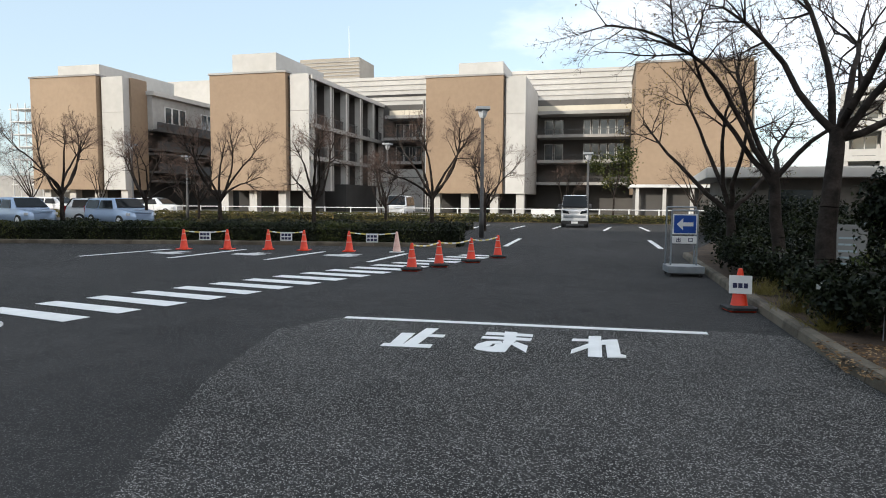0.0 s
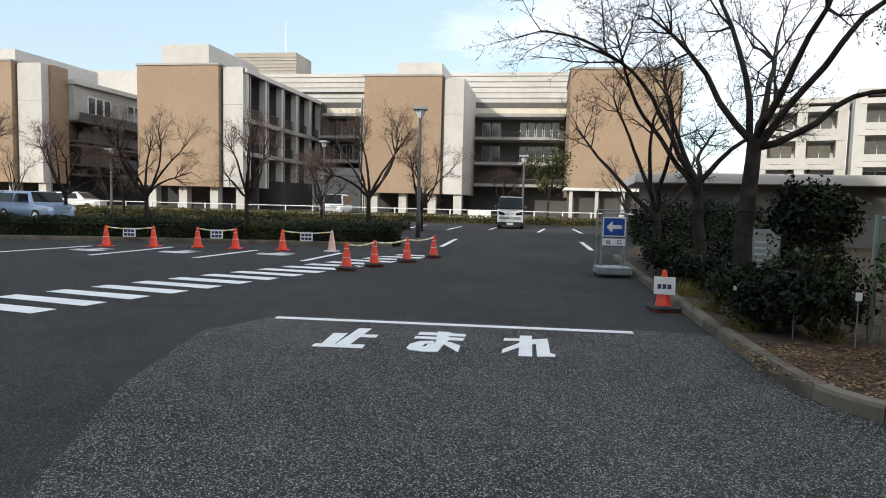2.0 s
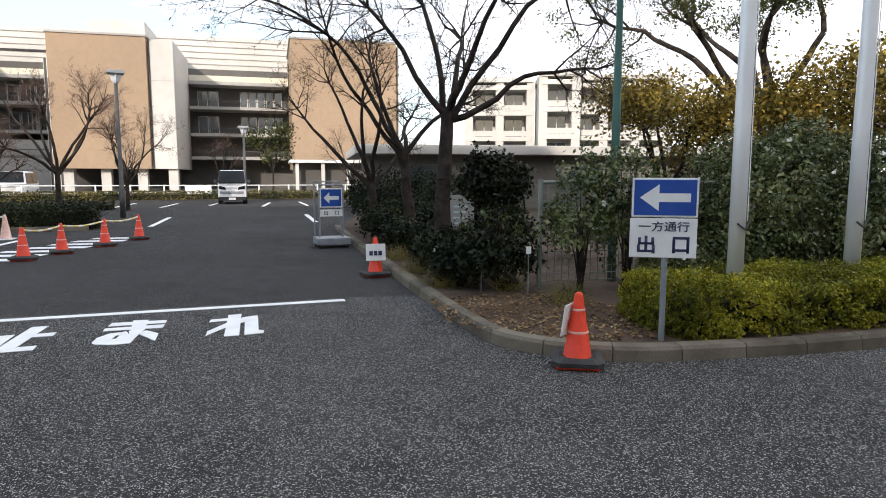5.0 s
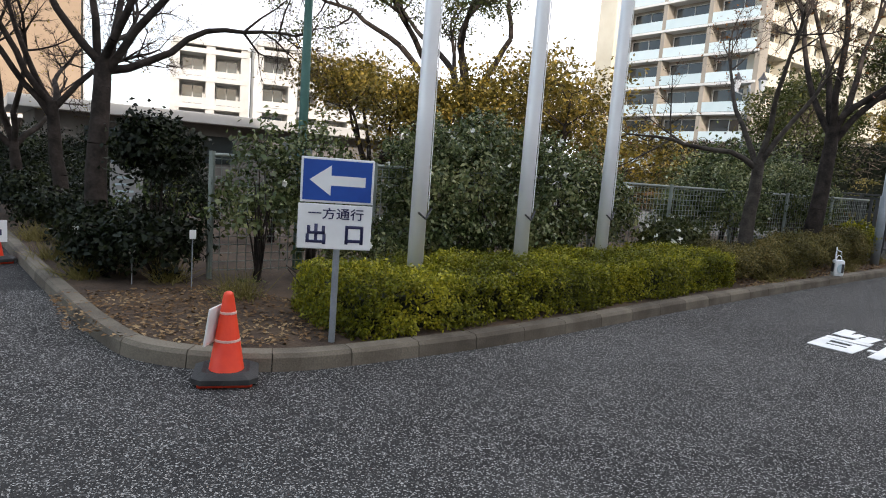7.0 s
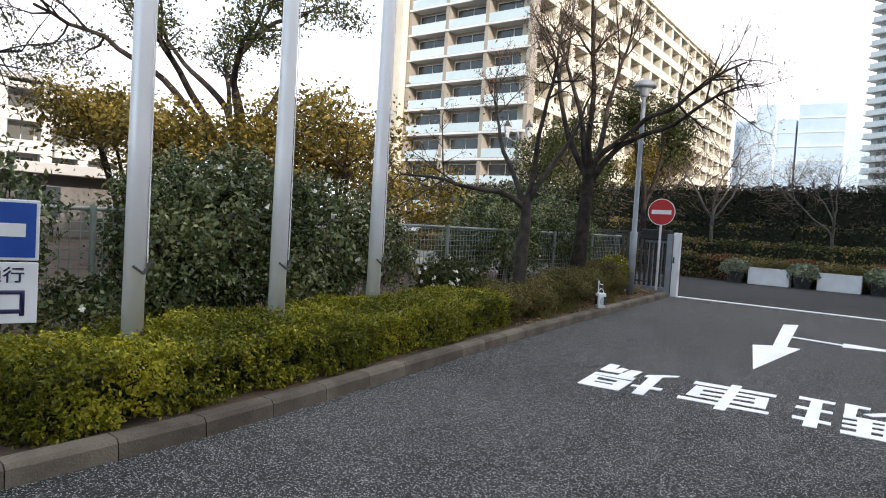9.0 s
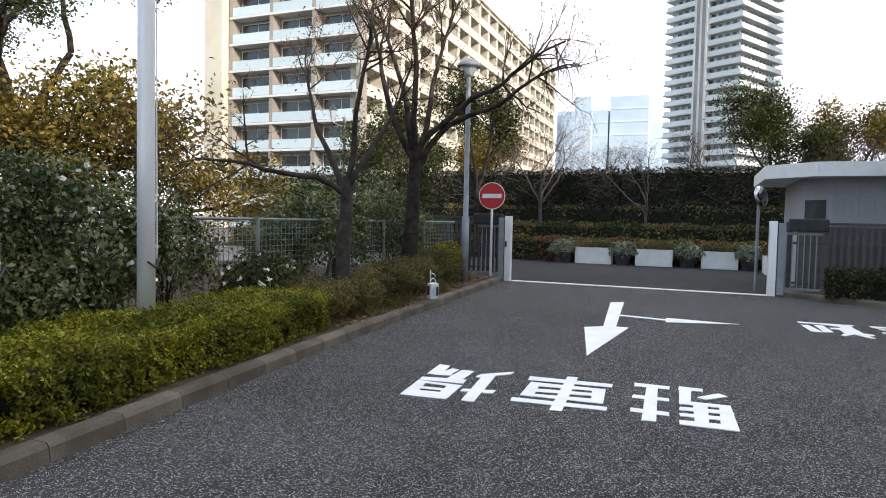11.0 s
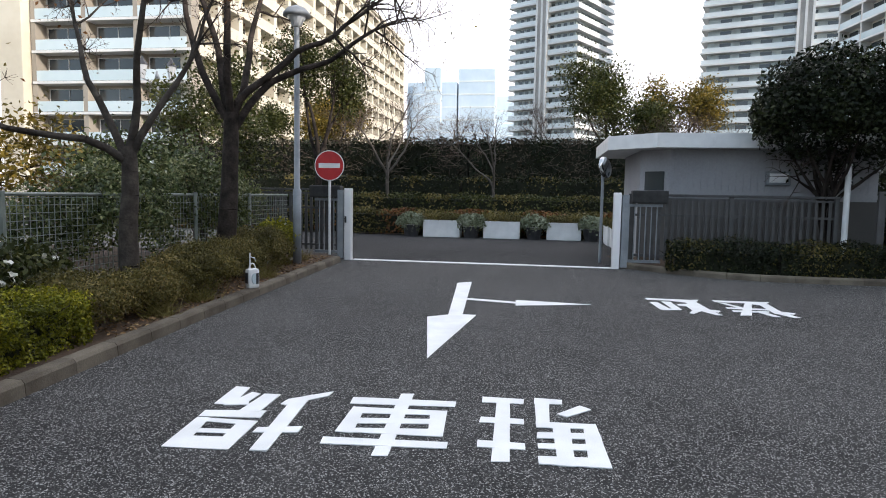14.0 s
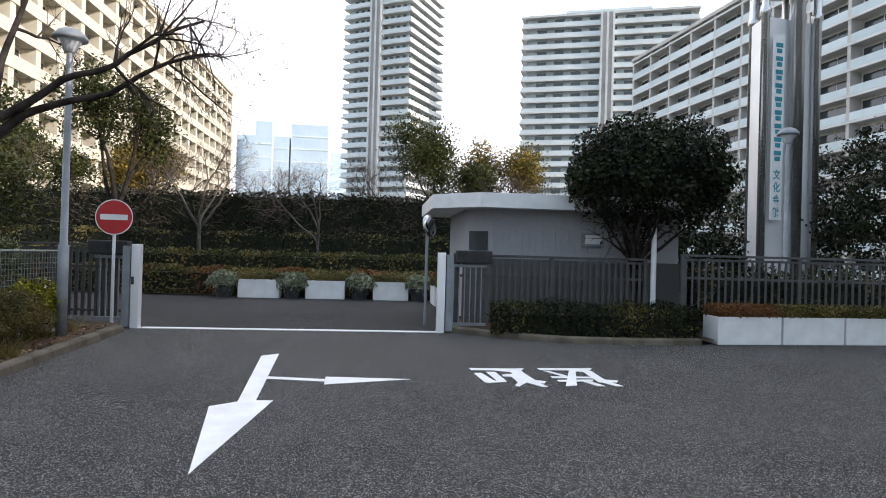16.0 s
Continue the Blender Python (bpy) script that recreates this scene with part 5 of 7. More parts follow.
# ================================================================ cones, signs, lamps
def traffic_cone(m, label, weight=True, card=0, scale=1.0, group="traffic cones", pale=False):
    c = thing("traffic_cone", label, "traffic cone", m @ Matrix.Diagonal((scale, scale, scale, 1)), group)
    z0 = 0.03
    bm = bmesh.new()
    box(bm, -0.175, 0.175, -0.175, 0.175, 0.0, 0.03, 0.012)
    part("foot_plate", bm, M_WHITE if pale else M_CONE, c)
    bm = bmesh.new()
    lathe(bm, [(0.135, z0), (0.12, z0 + 0.02), (0.034, 0.585), (0.030, 0.60), (0.018, 0.61)], 20)
    body = part("cone_body", bm, M_REFLECT if pale else M_CONE, c, smooth=True)
    for z in (0.285, 0.47):
        r = 0.12 - (0.12 - 0.034) * (z - 0.05) / 0.535
        bm = bmesh.new()
        lathe(bm, [(r - 0.004, z - 0.012), (r + 0.004, z - 0.008), (r + 0.003, z + 0.006), (r - 0.006, z + 0.010)], 20)
        part("band", bm, M_REFLECT, body)
    if weight:
        bm = bmesh.new()
        pts = [(0.21, 0.15), (0.15, 0.21), (-0.15, 0.21), (-0.21, 0.15), (-0.21, -0.15), (-0.15, -0.21), (0.15, -0.21), (0.21, -0.15)]
        lo = [bm.verts.new((x, y, 0.03)) for x, y in pts]
        mid = [bm.verts.new((x, y, 0.065)) for x, y in pts]
        hi = [bm.verts.new((x * 0.72, y * 0.72, 0.095)) for x, y in pts]
        inn = [bm.verts.new((x * 0.60, y * 0.60, 0.08)) for x, y in pts]
        for a, b in ((lo, mid), (mid, hi), (hi, inn)):
            for i in range(8):
                bm.faces.new((a[i], a[(i + 1) % 8], b[(i + 1) % 8], b[i]))
        bm.faces.new(list(reversed(lo)))
        bm.faces.new(inn)
        part("weight_ring", bm, M_RUBBER, c, "black rubber weight")
    if card:
        bm = bmesh.new()
        box(bm, -0.15, 0.15, -0.006, 0.006, 0.26, 0.52, 0.004, Matrix.Rotation(radians(card), 4, "Z") @ Matrix.Translation((0, -0.13, 0)) @ Matrix.Rotation(radians(-8), 4, "X"))
        cd = part("notice_card", bm, M_WHITE, c, "white notice card tied to the cone")
        for i in range(3):
            bm = bmesh.new()
            box(bm, -0.10 + i * 0.07, -0.045 + i * 0.07, -0.010, -0.007, 0.34, 0.41, 0, Matrix.Rotation(radians(card), 4, "Z") @ Matrix.Translation((0, -0.13, 0)) @ Matrix.Rotation(radians(-8), 4, "X"))
            part("writing_bar", bm, M_NAVY, cd)
    return c


traffic_cone(pose(2.45, 5.05, 0.004, 0, 0, -20), "orange traffic cone with a black weight and a white card", True, -112)
traffic_cone(pose(1.20, 10.05, 0, 0, 0, 15), "red traffic cone with a white notice card by the kerb", True, -15)
for x, y in ((-5.0, 13.04), (-4.71, 14.03), (-4.31, 15.32), (-3.98, 16.76)):
    traffic_cone(pose(x, y, 0, 0, 0, rng.uniform(0, 40)), "red traffic cone beside the crossing, joined by a striped bar")
for x, y in ((-13.43, 15.77), (-12.26, 16.28), (-11.1, 16.7), (-9.94, 16.82), (-8.53, 16.99)):
    traffic_cone(pose(x, y, 0, 0, 0, rng.uniform(0, 40)), "red traffic cone closing a parking bay", False)
traffic_cone(pose(-7.14, 17.3, 0), "faded pale traffic cone closing a parking bay", False, pale=True)


def cone_bar(p, q, label):
    """A striped bar laid from cone to cone."""
    root = thing("cone_bar", label, "barrier bar", Matrix.Translation((p[0], p[1], 0)), "cone bars")
    n = 8
    d = Vector((q[0] - p[0], q[1] - p[1], 0))
    for i in range(n):
        a, b = d * (i / n), d * ((i + 1) / n)
        bm = bmesh.new()
        rod(bm, (a.x, a.y, 0.56 - 0.05 * math.sin(math.pi * i / n)), (b.x, b.y, 0.56 - 0.05 * math.sin(math.pi * (i + 1) / n)), 0.018)
        part("bar_piece", bm, M_WHITE if i % 2 else M_YELLOW, root)


for p, q in zip(((-5.0, 13.04), (-4.71, 14.03), (-4.31, 15.32)), ((-4.71, 14.03), (-4.31, 15.32), (-3.98, 16.76))):
    cone_bar(p, q, "yellow and white striped bar between two cones")
cone_bar((-13.43, 15.77), (-12.26, 16.28), "striped bar between two cones at the parking bays")
cone_bar((-11.1, 16.7), (-9.94, 16.82), "striped bar between two cones at the parking bays")
cone_bar((-8.53, 16.99), (-7.14, 17.3), "striped bar between two cones at the parking bays")
for x, y in ((-12.85, 16.0), (-10.5, 16.74), (-7.85, 17.12)):
    s = thing("bay_notice", "small white notice board hung on the barrier bar", "sign", pose(x, y, 0.28, 0, 0, 14) @ Matrix.Diagonal((0.75, 1, 0.72, 1)), "bay notices")
    bm = bmesh.new()
    box(bm, -0.24, 0.24, -0.01, 0.01, 0.0, 0.36, 0.005)
    part("board", bm, M_WHITE, s)
    for i in range(3):
        for j in range(2):
            bm = bmesh.new()
            box(bm, -0.19 + i * 0.135, -0.08 + i * 0.135, -0.014, -0.010, 0.05 + j * 0.15, 0.15 + j * 0.15)
            part("writing_bar", bm, M_NAVY, s)


def arrow_left(bm, w, h, y, m=None):
    """A flat arrow that points to -x in the plane of a sign's face."""
    pts = [(-0.42, 0.0), (-0.10, 0.34), (-0.10, 0.11), (0.42, 0.11), (0.42, -0.11), (-0.10, -0.11), (-0.10, -0.34)]
    lo = [bm.verts.new((a * w, y, b * h)) for a, b in pts]
    hi = [bm.verts.new((a * w, y - 0.003, b * h)) for a, b in pts]
    bm.faces.new(lo)
    bm.faces.new(list(reversed(hi)))
    for i in range(7):
        bm.faces.new((lo[i], lo[(i + 1) % 7], hi[(i + 1) % 7], hi[i]))
    bmesh.ops.recalc_face_normals(bm, faces=bm.faces[:])


UPRIGHT = Matrix.Rotation(radians(90), 4, "X")
sign = thing("one_way_sign", "blue one-way arrow sign over a white exit board on post", "sign", pose(3.32, 5.285, 0.10, 0, 0, -23))
bm = bmesh.new()
rod(bm, (0.02, 0.03, -0.15), (0.02, 0.03, 1.40), 0.026, sides=12)
part("post", bm, M_GREYPAINT, sign)
bm = bmesh.new()
box(bm, -0.275, 0.275, -0.012, 0.0, 1.105, 1.445, 0.006)
bp = part("blue_plate", bm, M_WHITE, sign, "blue plate with a white border")
bm = bmesh.new()
box(bm, -0.258, 0.258, -0.015, -0.0125, 1.122, 1.428)
part("blue_field", bm, M_BLUE, bp)
bm = bmesh.new()
arrow_left(bm, 0.50, 0.34, -0.0155)
bmesh.ops.translate(bm, vec=(0, 0, 1.275), verts=bm.verts[:])
part("white_arrow", bm, M_WHITE, bp)
bm = bmesh.new()
box(bm, -0.285, 0.275, -0.012, 0.0, 0.75, 1.095, 0.006)
wp = part("exit_plate", bm, M_WHITE, sign, "white plate with dark blue characters")
part("writing", lettering("一方通行", 0.42, 0.088, bold=0.012, depth=0.002, layered=True), M_NAVY, wp, at=Matrix.Translation((0, -0.0125, 1.025)) @ UPRIGHT)
part("writing", lettering("出", 0.15, 0.155, bold=0.03, depth=0.002), M_NAVY, wp, at=Matrix.Translation((-0.145, -0.0125, 0.865)) @ UPRIGHT)
part("writing", lettering("口", 0.14, 0.145, bold=0.03, depth=0.002), M_NAVY, wp, at=Matrix.Translation((0.145, -0.0125, 0.865)) @ UPRIGHT)

trolley = thing("sign_trolley", "wheeled grey sign stand with a blue arrow and exit board", "sign", pose(0.60, 14.35, 0, 0, 0, 10) @ Matrix.Diagonal((0.86, 0.86, 0.84, 1)))
bm = bmesh.new()
box(bm, -0.42, 0.42, -0.35, 0.35, 0.09, 0.26, 0.015)
part("base_box", bm, M_GREYPAINT, trolley)
for x in (-0.36, 0.36):
    for y in (-0.28, 0.28):
        bm = bmesh.new()
        rod(bm, (x - 0.02, y, 0.05), (x + 0.02, y, 0.05), 0.05, sides=12)
        part("wheel", bm, M_RUBBER, trolley)
bm = bmesh.new()
for x in (-0.30, 0.30):
    rod(bm, (x, 0.0, 0.25), (x, 0.0, 1.62), 0.022)
rod(bm, (-0.30, 0, 1.62), (0.30, 0, 1.62), 0.022)
rod(bm, (-0.38, 0.25, 0.25), (-0.38, 0.25, 1.70), 0.02)
rod(bm, (0.30, 0.25, 0.25), (0.30, 0.25, 1.70), 0.02)
rod(bm, (-0.38, 0.25, 1.70), (0.30, 0.25, 1.70), 0.02)
part("frame", bm, M_GREYPAINT, trolley)
bm = bmesh.new()
box(bm, -0.285, 0.285, -0.03, -0.005, 1.03, 1.53, 0.006)
tp = part("arrow_board", bm, M_WHITE, trolley)
bm = bmesh.new()
box(bm, -0.255, 0.255, -0.034, -0.031, 1.06, 1.50)
part("blue_field", bm, M_BLUE, tp)
bm = bmesh.new()
arrow_left(bm, 0.46, 0.44, -0.0345)
bmesh.ops.translate(bm, vec=(0, 0, 1.28), verts=bm.verts[:])
part("white_arrow", bm, M_WHITE, tp)
bm = bmesh.new()
box(bm, -0.285, 0.285, -0.03, -0.005, 0.80, 0.98, 0.006)
tq = part("exit_board", bm, M_WHITE, trolley)
part("writing", lettering("出", 0.10, 0.11, bold=0.02, depth=0.002), M_NAVY, tq, at=Matrix.Translation((-0.14, -0.031, 0.89)) @ UPRIGHT)
part("writing", lettering("口", 0.10, 0.10, bold=0.02, depth=0.002), M_NAVY, tq, at=Matrix.Translation((0.14, -0.031, 0.89)) @ UPRIGHT)

ne = thing("no_entry_sign", "round red no-entry sign on a white post", "sign", pose(19.08, 6.58, 0.10, 0, 0, -90 + 4))
bm = bmesh.new()
rod(bm, (0, 0.035, -0.1), (0, 0.035, 2.35), 0.032, sides=12)
part("post", bm, M_WHITE, ne)
for r, y0, y1, mt, nm in ((0.355, -0.004, 0.0, M_WHITE, "rim"), (0.335, -0.008, -0.0045, M_RED, "red_disc")):
    bm = bmesh.new()
    rod(bm, (0, y1, 2.085), (0, y0, 2.085), r, sides=40)
    part(nm, bm, mt, ne)
bm = bmesh.new()
box(bm, -0.255, 0.255, -0.012, -0.0085, 2.03, 2.14)
part("white_bar", bm, M_WHITE, ne)


def street_lamp(m, label, height=4.9, group="street lamps"):
    s = thing("street_lamp", label, "street lamp", m, group)
    bm = bmesh.new()
    lathe(bm, [(0.085, -0.1), (0.085, 1.5), (0.06, 1.52), (0.052, height - 0.25), (0.052, height - 0.2)], 14)
    part("pole", bm, M_GREYPAINT, s, smooth=True)
    bm = bmesh.new()
    lathe(bm, [(0.06, height - 0.22), (0.10, height - 0.18), (0.12, height - 0.12), (0.19, height - 0.02), (0.19, height + 0.0)], 18)
    part("lamp_globe", bm, M_LAMP, s, smooth=True)
    bm = bmesh.new()
    lathe(bm, [(0.27, height + 0.0), (0.26, height + 0.06), (0.18, height + 0.15), (0.06, height + 0.20), (0.01, height + 0.21)], 20)
    part("hood", bm, M_GREYPAINT, s, smooth=True)
    return s


street_lamp(pose(16.87, 6.49, 0.1), "grey street lamp with a domed hood at the gate bed")
street_lamp(pose(21.0, -9.0, 0), "grey street lamp with a domed hood behind the fence")


twin = thing("twin_lamp", "dark ornate lamp post with two lanterns beyond the fence", "street lamp", pose(21.8, 12.7, 0, 0, 0, 120))
bm = bmesh.new()
lathe(bm, [(0.11, -0.05), (0.10, 0.6), (0.055, 0.8), (0.045, 4.7), (0.07, 4.75), (0.02, 4.95)], 12)
part("pole", bm, M_GREYPAINT, twin, smooth=True)
for sx in (-1, 1):
    bm = bmesh.new()
    rod(bm, (0, 0, 4.55), (sx * 0.38, 0, 4.72), 0.022)
    arm = part("arm", bm, M_GREYPAINT, twin)
    bm = bmesh.new()
    lathe(bm, [(0.06, 4.72), (0.13, 5.08), (0.13, 5.10)], 6, Matrix.Translation((sx * 0.38, 0, 0)))
    part("lantern", bm, M_LAMP, arm)
    bm = bmesh.new()
    lathe(bm, [(0.16, 5.10), (0.06, 5.25), (0.015, 5.36)], 6, Matrix.Translation((sx * 0.38, 0, 0)))
    part("lantern_cap", bm, M_DARKMETAL, arm)


def lot_lamp(x, y, h, rz=0):
    s = thing("street_lamp", "slim pale lamp post with a boxy lantern in the car park", "street lamp", pose(x, y, 0, 0, 0, rz), "car park lamps")
    bm = bmesh.new()
    lathe(bm, [(0.10, 0), (0.10, 1.0), (0.075, 1.05), (0.06, h - 0.4)], 12)
    part("pole", bm, M_FENCE, s, smooth=True)
    bm = bmesh.new()
    lathe(bm, [(0.05, h - 0.45), (0.14, h - 0.35), (0.20, h - 0.12), (0.20, h - 0.1)], 4)
    part("lantern", bm, M_LAMP, s)
    bm = bmesh.new()
    box(bm, -0.28, 0.28, -0.28, 0.28, h - 0.10, h + 0.02, 0.02)
    part("lantern_lid", bm, M_GREYPAINT, s)


lot_lamp(-6.75, 25.3, 5.25, 20)
lot_lamp(-34.7, 35.5, 5.2)
lot_lamp(-31.0, 36.6, 4.4)
lot_lamp(-18.0, 41.5, 5.4)
lot_lamp(-3.85, 38.2, 4.3)

# three flag poles in the hedge
for x, y in ((4.62, 6.10), (6.06, 6.13), (7.66, 6.33)):
    fp = thing("flag_pole", "tall tapered silver flag pole with a halyard and cleat", "flag pole", pose(x, y, 0.1), "flag poles")
    bm = bmesh.new()
    lathe(bm, [(0.082, -0.1), (0.080, 2.0), (0.070, 5.5), (0.050, 9.4), (0.046, 9.5)], 24)
    part("pole", bm, M_METAL, fp, smooth=True)
    bm = bmesh.new()
    lathe(bm, [(0.02, 9.5), (0.07, 9.56), (0.07, 9.62), (0.02, 9.68)], 14)
    part("finial", bm, M_STEEL, fp, smooth=True)
    bm = bmesh.new()
    rod(bm, (0.06, -0.075, 1.05), (0.03, -0.065, 9.3), 0.005, sides=5)
    rod(bm, (0.07, -0.06, 1.0), (0.05, -0.055, 9.3), 0.005, sides=5)
    part("halyard", bm, M_WHITE, fp)
    bm = bmesh.new()
    rod(bm, (0.02, -0.10, 0.92), (0.10, -0.07, 1.02), 0.012, sides=6)
    rod(bm, (-0.06, -0.085, 0.98), (0.02, -0.10, 0.92), 0.010, sides=6)
    part("cleat", bm, M_DARKMETAL, fp)
gpole = thing("green_pole", "tall slim green lamp pole behind the bushes", "pole", pose(4.35, 8.40, 0.1))
bm = bmesh.new()
lathe(bm, [(0.06, -0.1), (0.055, 2.5), (0.042, 3.9), (0.06, 3.95), (0.06, 4.05), (0.03, 4.1), (0.03, 4.35)], 14)
part("pole", bm, M_GREENPOLE, gpole, smooth=True)
bm = bmesh.new()
lathe(bm, [(0.05, 4.35), (0.09, 4.42), (0.10, 4.6), (0.05, 4.68)], 12)
part("lamp_head", bm, M_LAMP, gpole, smooth=True)

# the reel on the kerb
reel = thing("hose_reel", "small white portable reel with a blue side standing on the kerb", "reel", pose(13.45, 5.82, 0.13, 0, 0, -38) @ Matrix.Diagonal((0.50, 0.60, 0.72, 1)))
bm = bmesh.new()
box(bm, -0.17, 0.17, -0.11, 0.11, 0.0, 0.40, 0.05)
part("case", bm, M_WHITE, reel)
bm = bmesh.new()
rod(bm, (0.02, -0.135, 0.2), (0.02, -0.11, 0.2), 0.11, sides=24)
part("drum_face", bm, M_BALGLASS, reel)
bm = bmesh.new()
box(bm, -0.185, -0.172, -0.06, 0.06, 0.10, 0.32)
part("dark_slot", bm, M_DARKMETAL, reel)
bm = bmesh.new()
for a in range(8):
    p, q = math.pi * a / 8, math.pi * (a + 1) / 8
    rod(bm, (0.1 * math.cos(p), 0, 0.39 + 0.12 * math.sin(p)), (0.1 * math.cos(q), 0, 0.39 + 0.12 * math.sin(q)), 0.013, sides=6)
part("carry_handle", bm, M_WHITE, reel)

bm = bmesh.new()
box(bm, 0.04, 0.12, -0.145, -0.136, 0.09, 0.31, 0.004)
part("dark_window", bm, M_DARKMETAL, reel)
stake = thing("garden_stake", "slim white garden stake with a tap beside the reel", "stake", pose(13.75, 6.0, 0.1))
bm = bmesh.new()
rod(bm, (0, 0, -0.05), (0, 0, 0.52), 0.012, sides=8)
part("stem", bm, M_WHITE, stake)
bm = bmesh.new()
rod(bm, (0, 0, 0.46), (-0.02, -0.09, 0.44), 0.012, sides=8)
rod(bm, (-0.02, -0.09, 0.44), (-0.02, -0.10, 0.39), 0.010, sides=8)
part("tap", bm, M_STEEL, stake)

# ================================================================ gate, fences, gatehouse
def bar_fence(name, p, q, h, label, z0=0.1, step=0.14, mat=None, rails=(0.12, 0.72, 0.96), posts=2.0, bar=0.04):
    """A fence of upright bars between posts, on three rails."""
    p, q = Vector((*p, 0)), Vector((*q, 0))
    L = (q - p).length
    root = thing(name, label, "fence", Matrix.Translation((p.x, p.y, z0)) @ Matrix.Rotation(math.atan2(q.y - p.y, q.x - p.x), 4, "Z"), "gate fences")
    bm = bmesh.new()
    box(bm, -bar / 2, bar / 2, -0.012, 0.012, 0.06, h * 0.96)
    me = to_mesh(bm, mat or M_FENCE, "bar")
    for i in range(int(L / step)):
        part("bar", me, None, root, at=Matrix.Translation((step * (i + 0.5), 0, 0)))
    for f in rails:
        bm = bmesh.new()
        box(bm, 0, L, -0.022, 0.022, h * f - 0.025, h * f + 0.025)
        part("rail", bm, mat or M_FENCE, root)
    bm = bmesh.new()
    box(bm, -0.04, 0.04, -0.04, 0.04, -0.1, h, 0.006)
    me = to_mesh(bm, mat or M_FENCE, "post")
    n_p = max(1, round(L / posts))
    for i in range(n_p + 1):
        part("post", me, None, root, at=Matrix.Translation((L * i / n_p, 0, 0)))
    bm = bmesh.new()
    box(bm, -0.05, L + 0.05, -0.05, 0.05, h, h + 0.05, 0.006)
    part("top_rail", bm, mat or M_FENCE, root)
    return root


bar_fence("gate_fence", (19.50, 6.45), (19.85, 9.6), 1.50, "grey barred metal fence beside the gate", bar=0.07)
bar_fence("gate_fence", (19.40, -0.35), (19.40, -4.60), 1.50, "dark grey barred fence before the gatehouse", bar=0.06)
bar_fence("gate_fence", (18.75, -5.15), (18.1, -10.0), 1.62, "grey barred metal fence behind white planters", bar=0.045)
bar_fence("gate_fence", (18.1, -10.0), (17.4, -16.0), 1.62, "grey barred metal fence behind white planters", bar=0.045)


def gate_post(m, label):
    g = thing("gate_post", label, "gate post", m, "gate posts")
    bm = bmesh.new()
    box(bm, -0.09, 0.09, -0.08, 0.08, -0.05, 1.64, 0.012)
    part("post", bm, M_METAL, g)
    bm = bmesh.new()
    box(bm, -0.10, 0.10, 0.10, 0.24, 0.02, 1.60, 0.008)
    part("slide_frame", bm, M_GREYPAINT, g)
    bm = bmesh.new()
    box(bm, -0.13, -0.09, 0.02, 0.06, 0.85, 1.0, 0.006)
    part("lock", bm, M_DARKMETAL, g)
    return g


gate_post(pose(18.90, 6.05, 0.02, 0, 0, 0), "silver metal gate post with a lock")
gate_post(pose(18.90, 0.0, 0.02, 0, 0, 180), "silver metal gate post with a lock")
for y0, y1 in ((6.30, 7.0), (-0.30, -0.95)):
    g = thing("gate_leaf", "folded grey barred gate leaf with a black cover", "gate", pose(19.32, y0, 0.06), "gate leaves")
    s = 1 if y1 > y0 else -1
    for i in range(6):
        bm = bmesh.new()
        box(bm, -0.015, 0.015, min(0, s * 0.02) + s * 0.12 * i, max(0, s * 0.02) + s * 0.12 * i, 0.05, 1.35)
        part("bar", bm, M_GREYPAINT, g)
    bm = bmesh.new()
    box(bm, -0.14, 0.14, min(s * 0.05, s * 0.82), max(s * 0.05, s * 0.82), 1.38, 1.66, 0.03)
    part("cover", bm, M_RUBBER, g, "black fabric cover")
    for z in (0.05, 1.30):
        bm = bmesh.new()
        box(bm, -0.03, 0.03, min(0, s * 0.72), max(0, s * 0.72), z, z + 0.06)
        part("rail", bm, M_GREYPAINT, g)
bm = bmesh.new()
box(bm, -0.10, 0.10, -5.9, 0, 0, 0.012)
solid("gate_track", bm, M_WHITE, "white sliding gate track across the drive", "gate track", pose(18.95, 5.95, 0.002))

hut = thing("gatehouse", "small white gatehouse with a flat overhanging roof", "building", pose(20.5, -0.6, 0))
bm = bmesh.new()
prism(bm, [(0.55, -0.15), (0.0, -0.75), (0.0, -5.3), (3.6, -5.3), (3.6, -0.15)], 0, 2.72)
part("wall", bm, M_HUT, hut)
bm = bmesh.new()
prism(bm, [(0.52, -0.12), (-0.03, -0.74), (-0.03, -5.33), (0.3, -5.33), (0.3, -0.9), (0.6, -0.3)], 0, 1.55)
part("base_wall", bm, M_RECESS, hut)
bm = bmesh.new()
prism(bm, [(0.45, 0.65), (-0.55, -0.35), (-0.55, -6.0), (4.2, -6.0), (4.2, 0.65)], 2.72, 3.05)
part("roof", bm, M_WHITE, hut)
for i in range(28):
    bm = bmesh.new()
    box(bm, -0.012, -0.001, -0.85 - i * 0.158, -0.83 - i * 0.158, 1.75, 2.70)
    part("panel_rib", bm, M_HUT, hut)
bm = bmesh.new()
box(bm, -0.03, -0.001, -5.3, -0.75, 1.60, 1.70)
part("dado", bm, M_HUT, hut)
bm = bmesh.new()
box(bm, -0.10, -0.005, -3.42, -2.88, 1.90, 2.22, 0.02)
nb = part("notice_box", bm, M_GREYPAINT, hut)
bm = bmesh.new()
box(bm, -0.112, -0.102, -3.35, -2.95, 1.96, 2.17)
part("notice_face", bm, M_WHITE, nb)
bm = bmesh.new()
box(bm, -0.06, -0.004, -4.75, -4.15, 1.85, 2.45, 0.01)
lv = part("louvre_window", bm, M_DARKMETAL, hut)
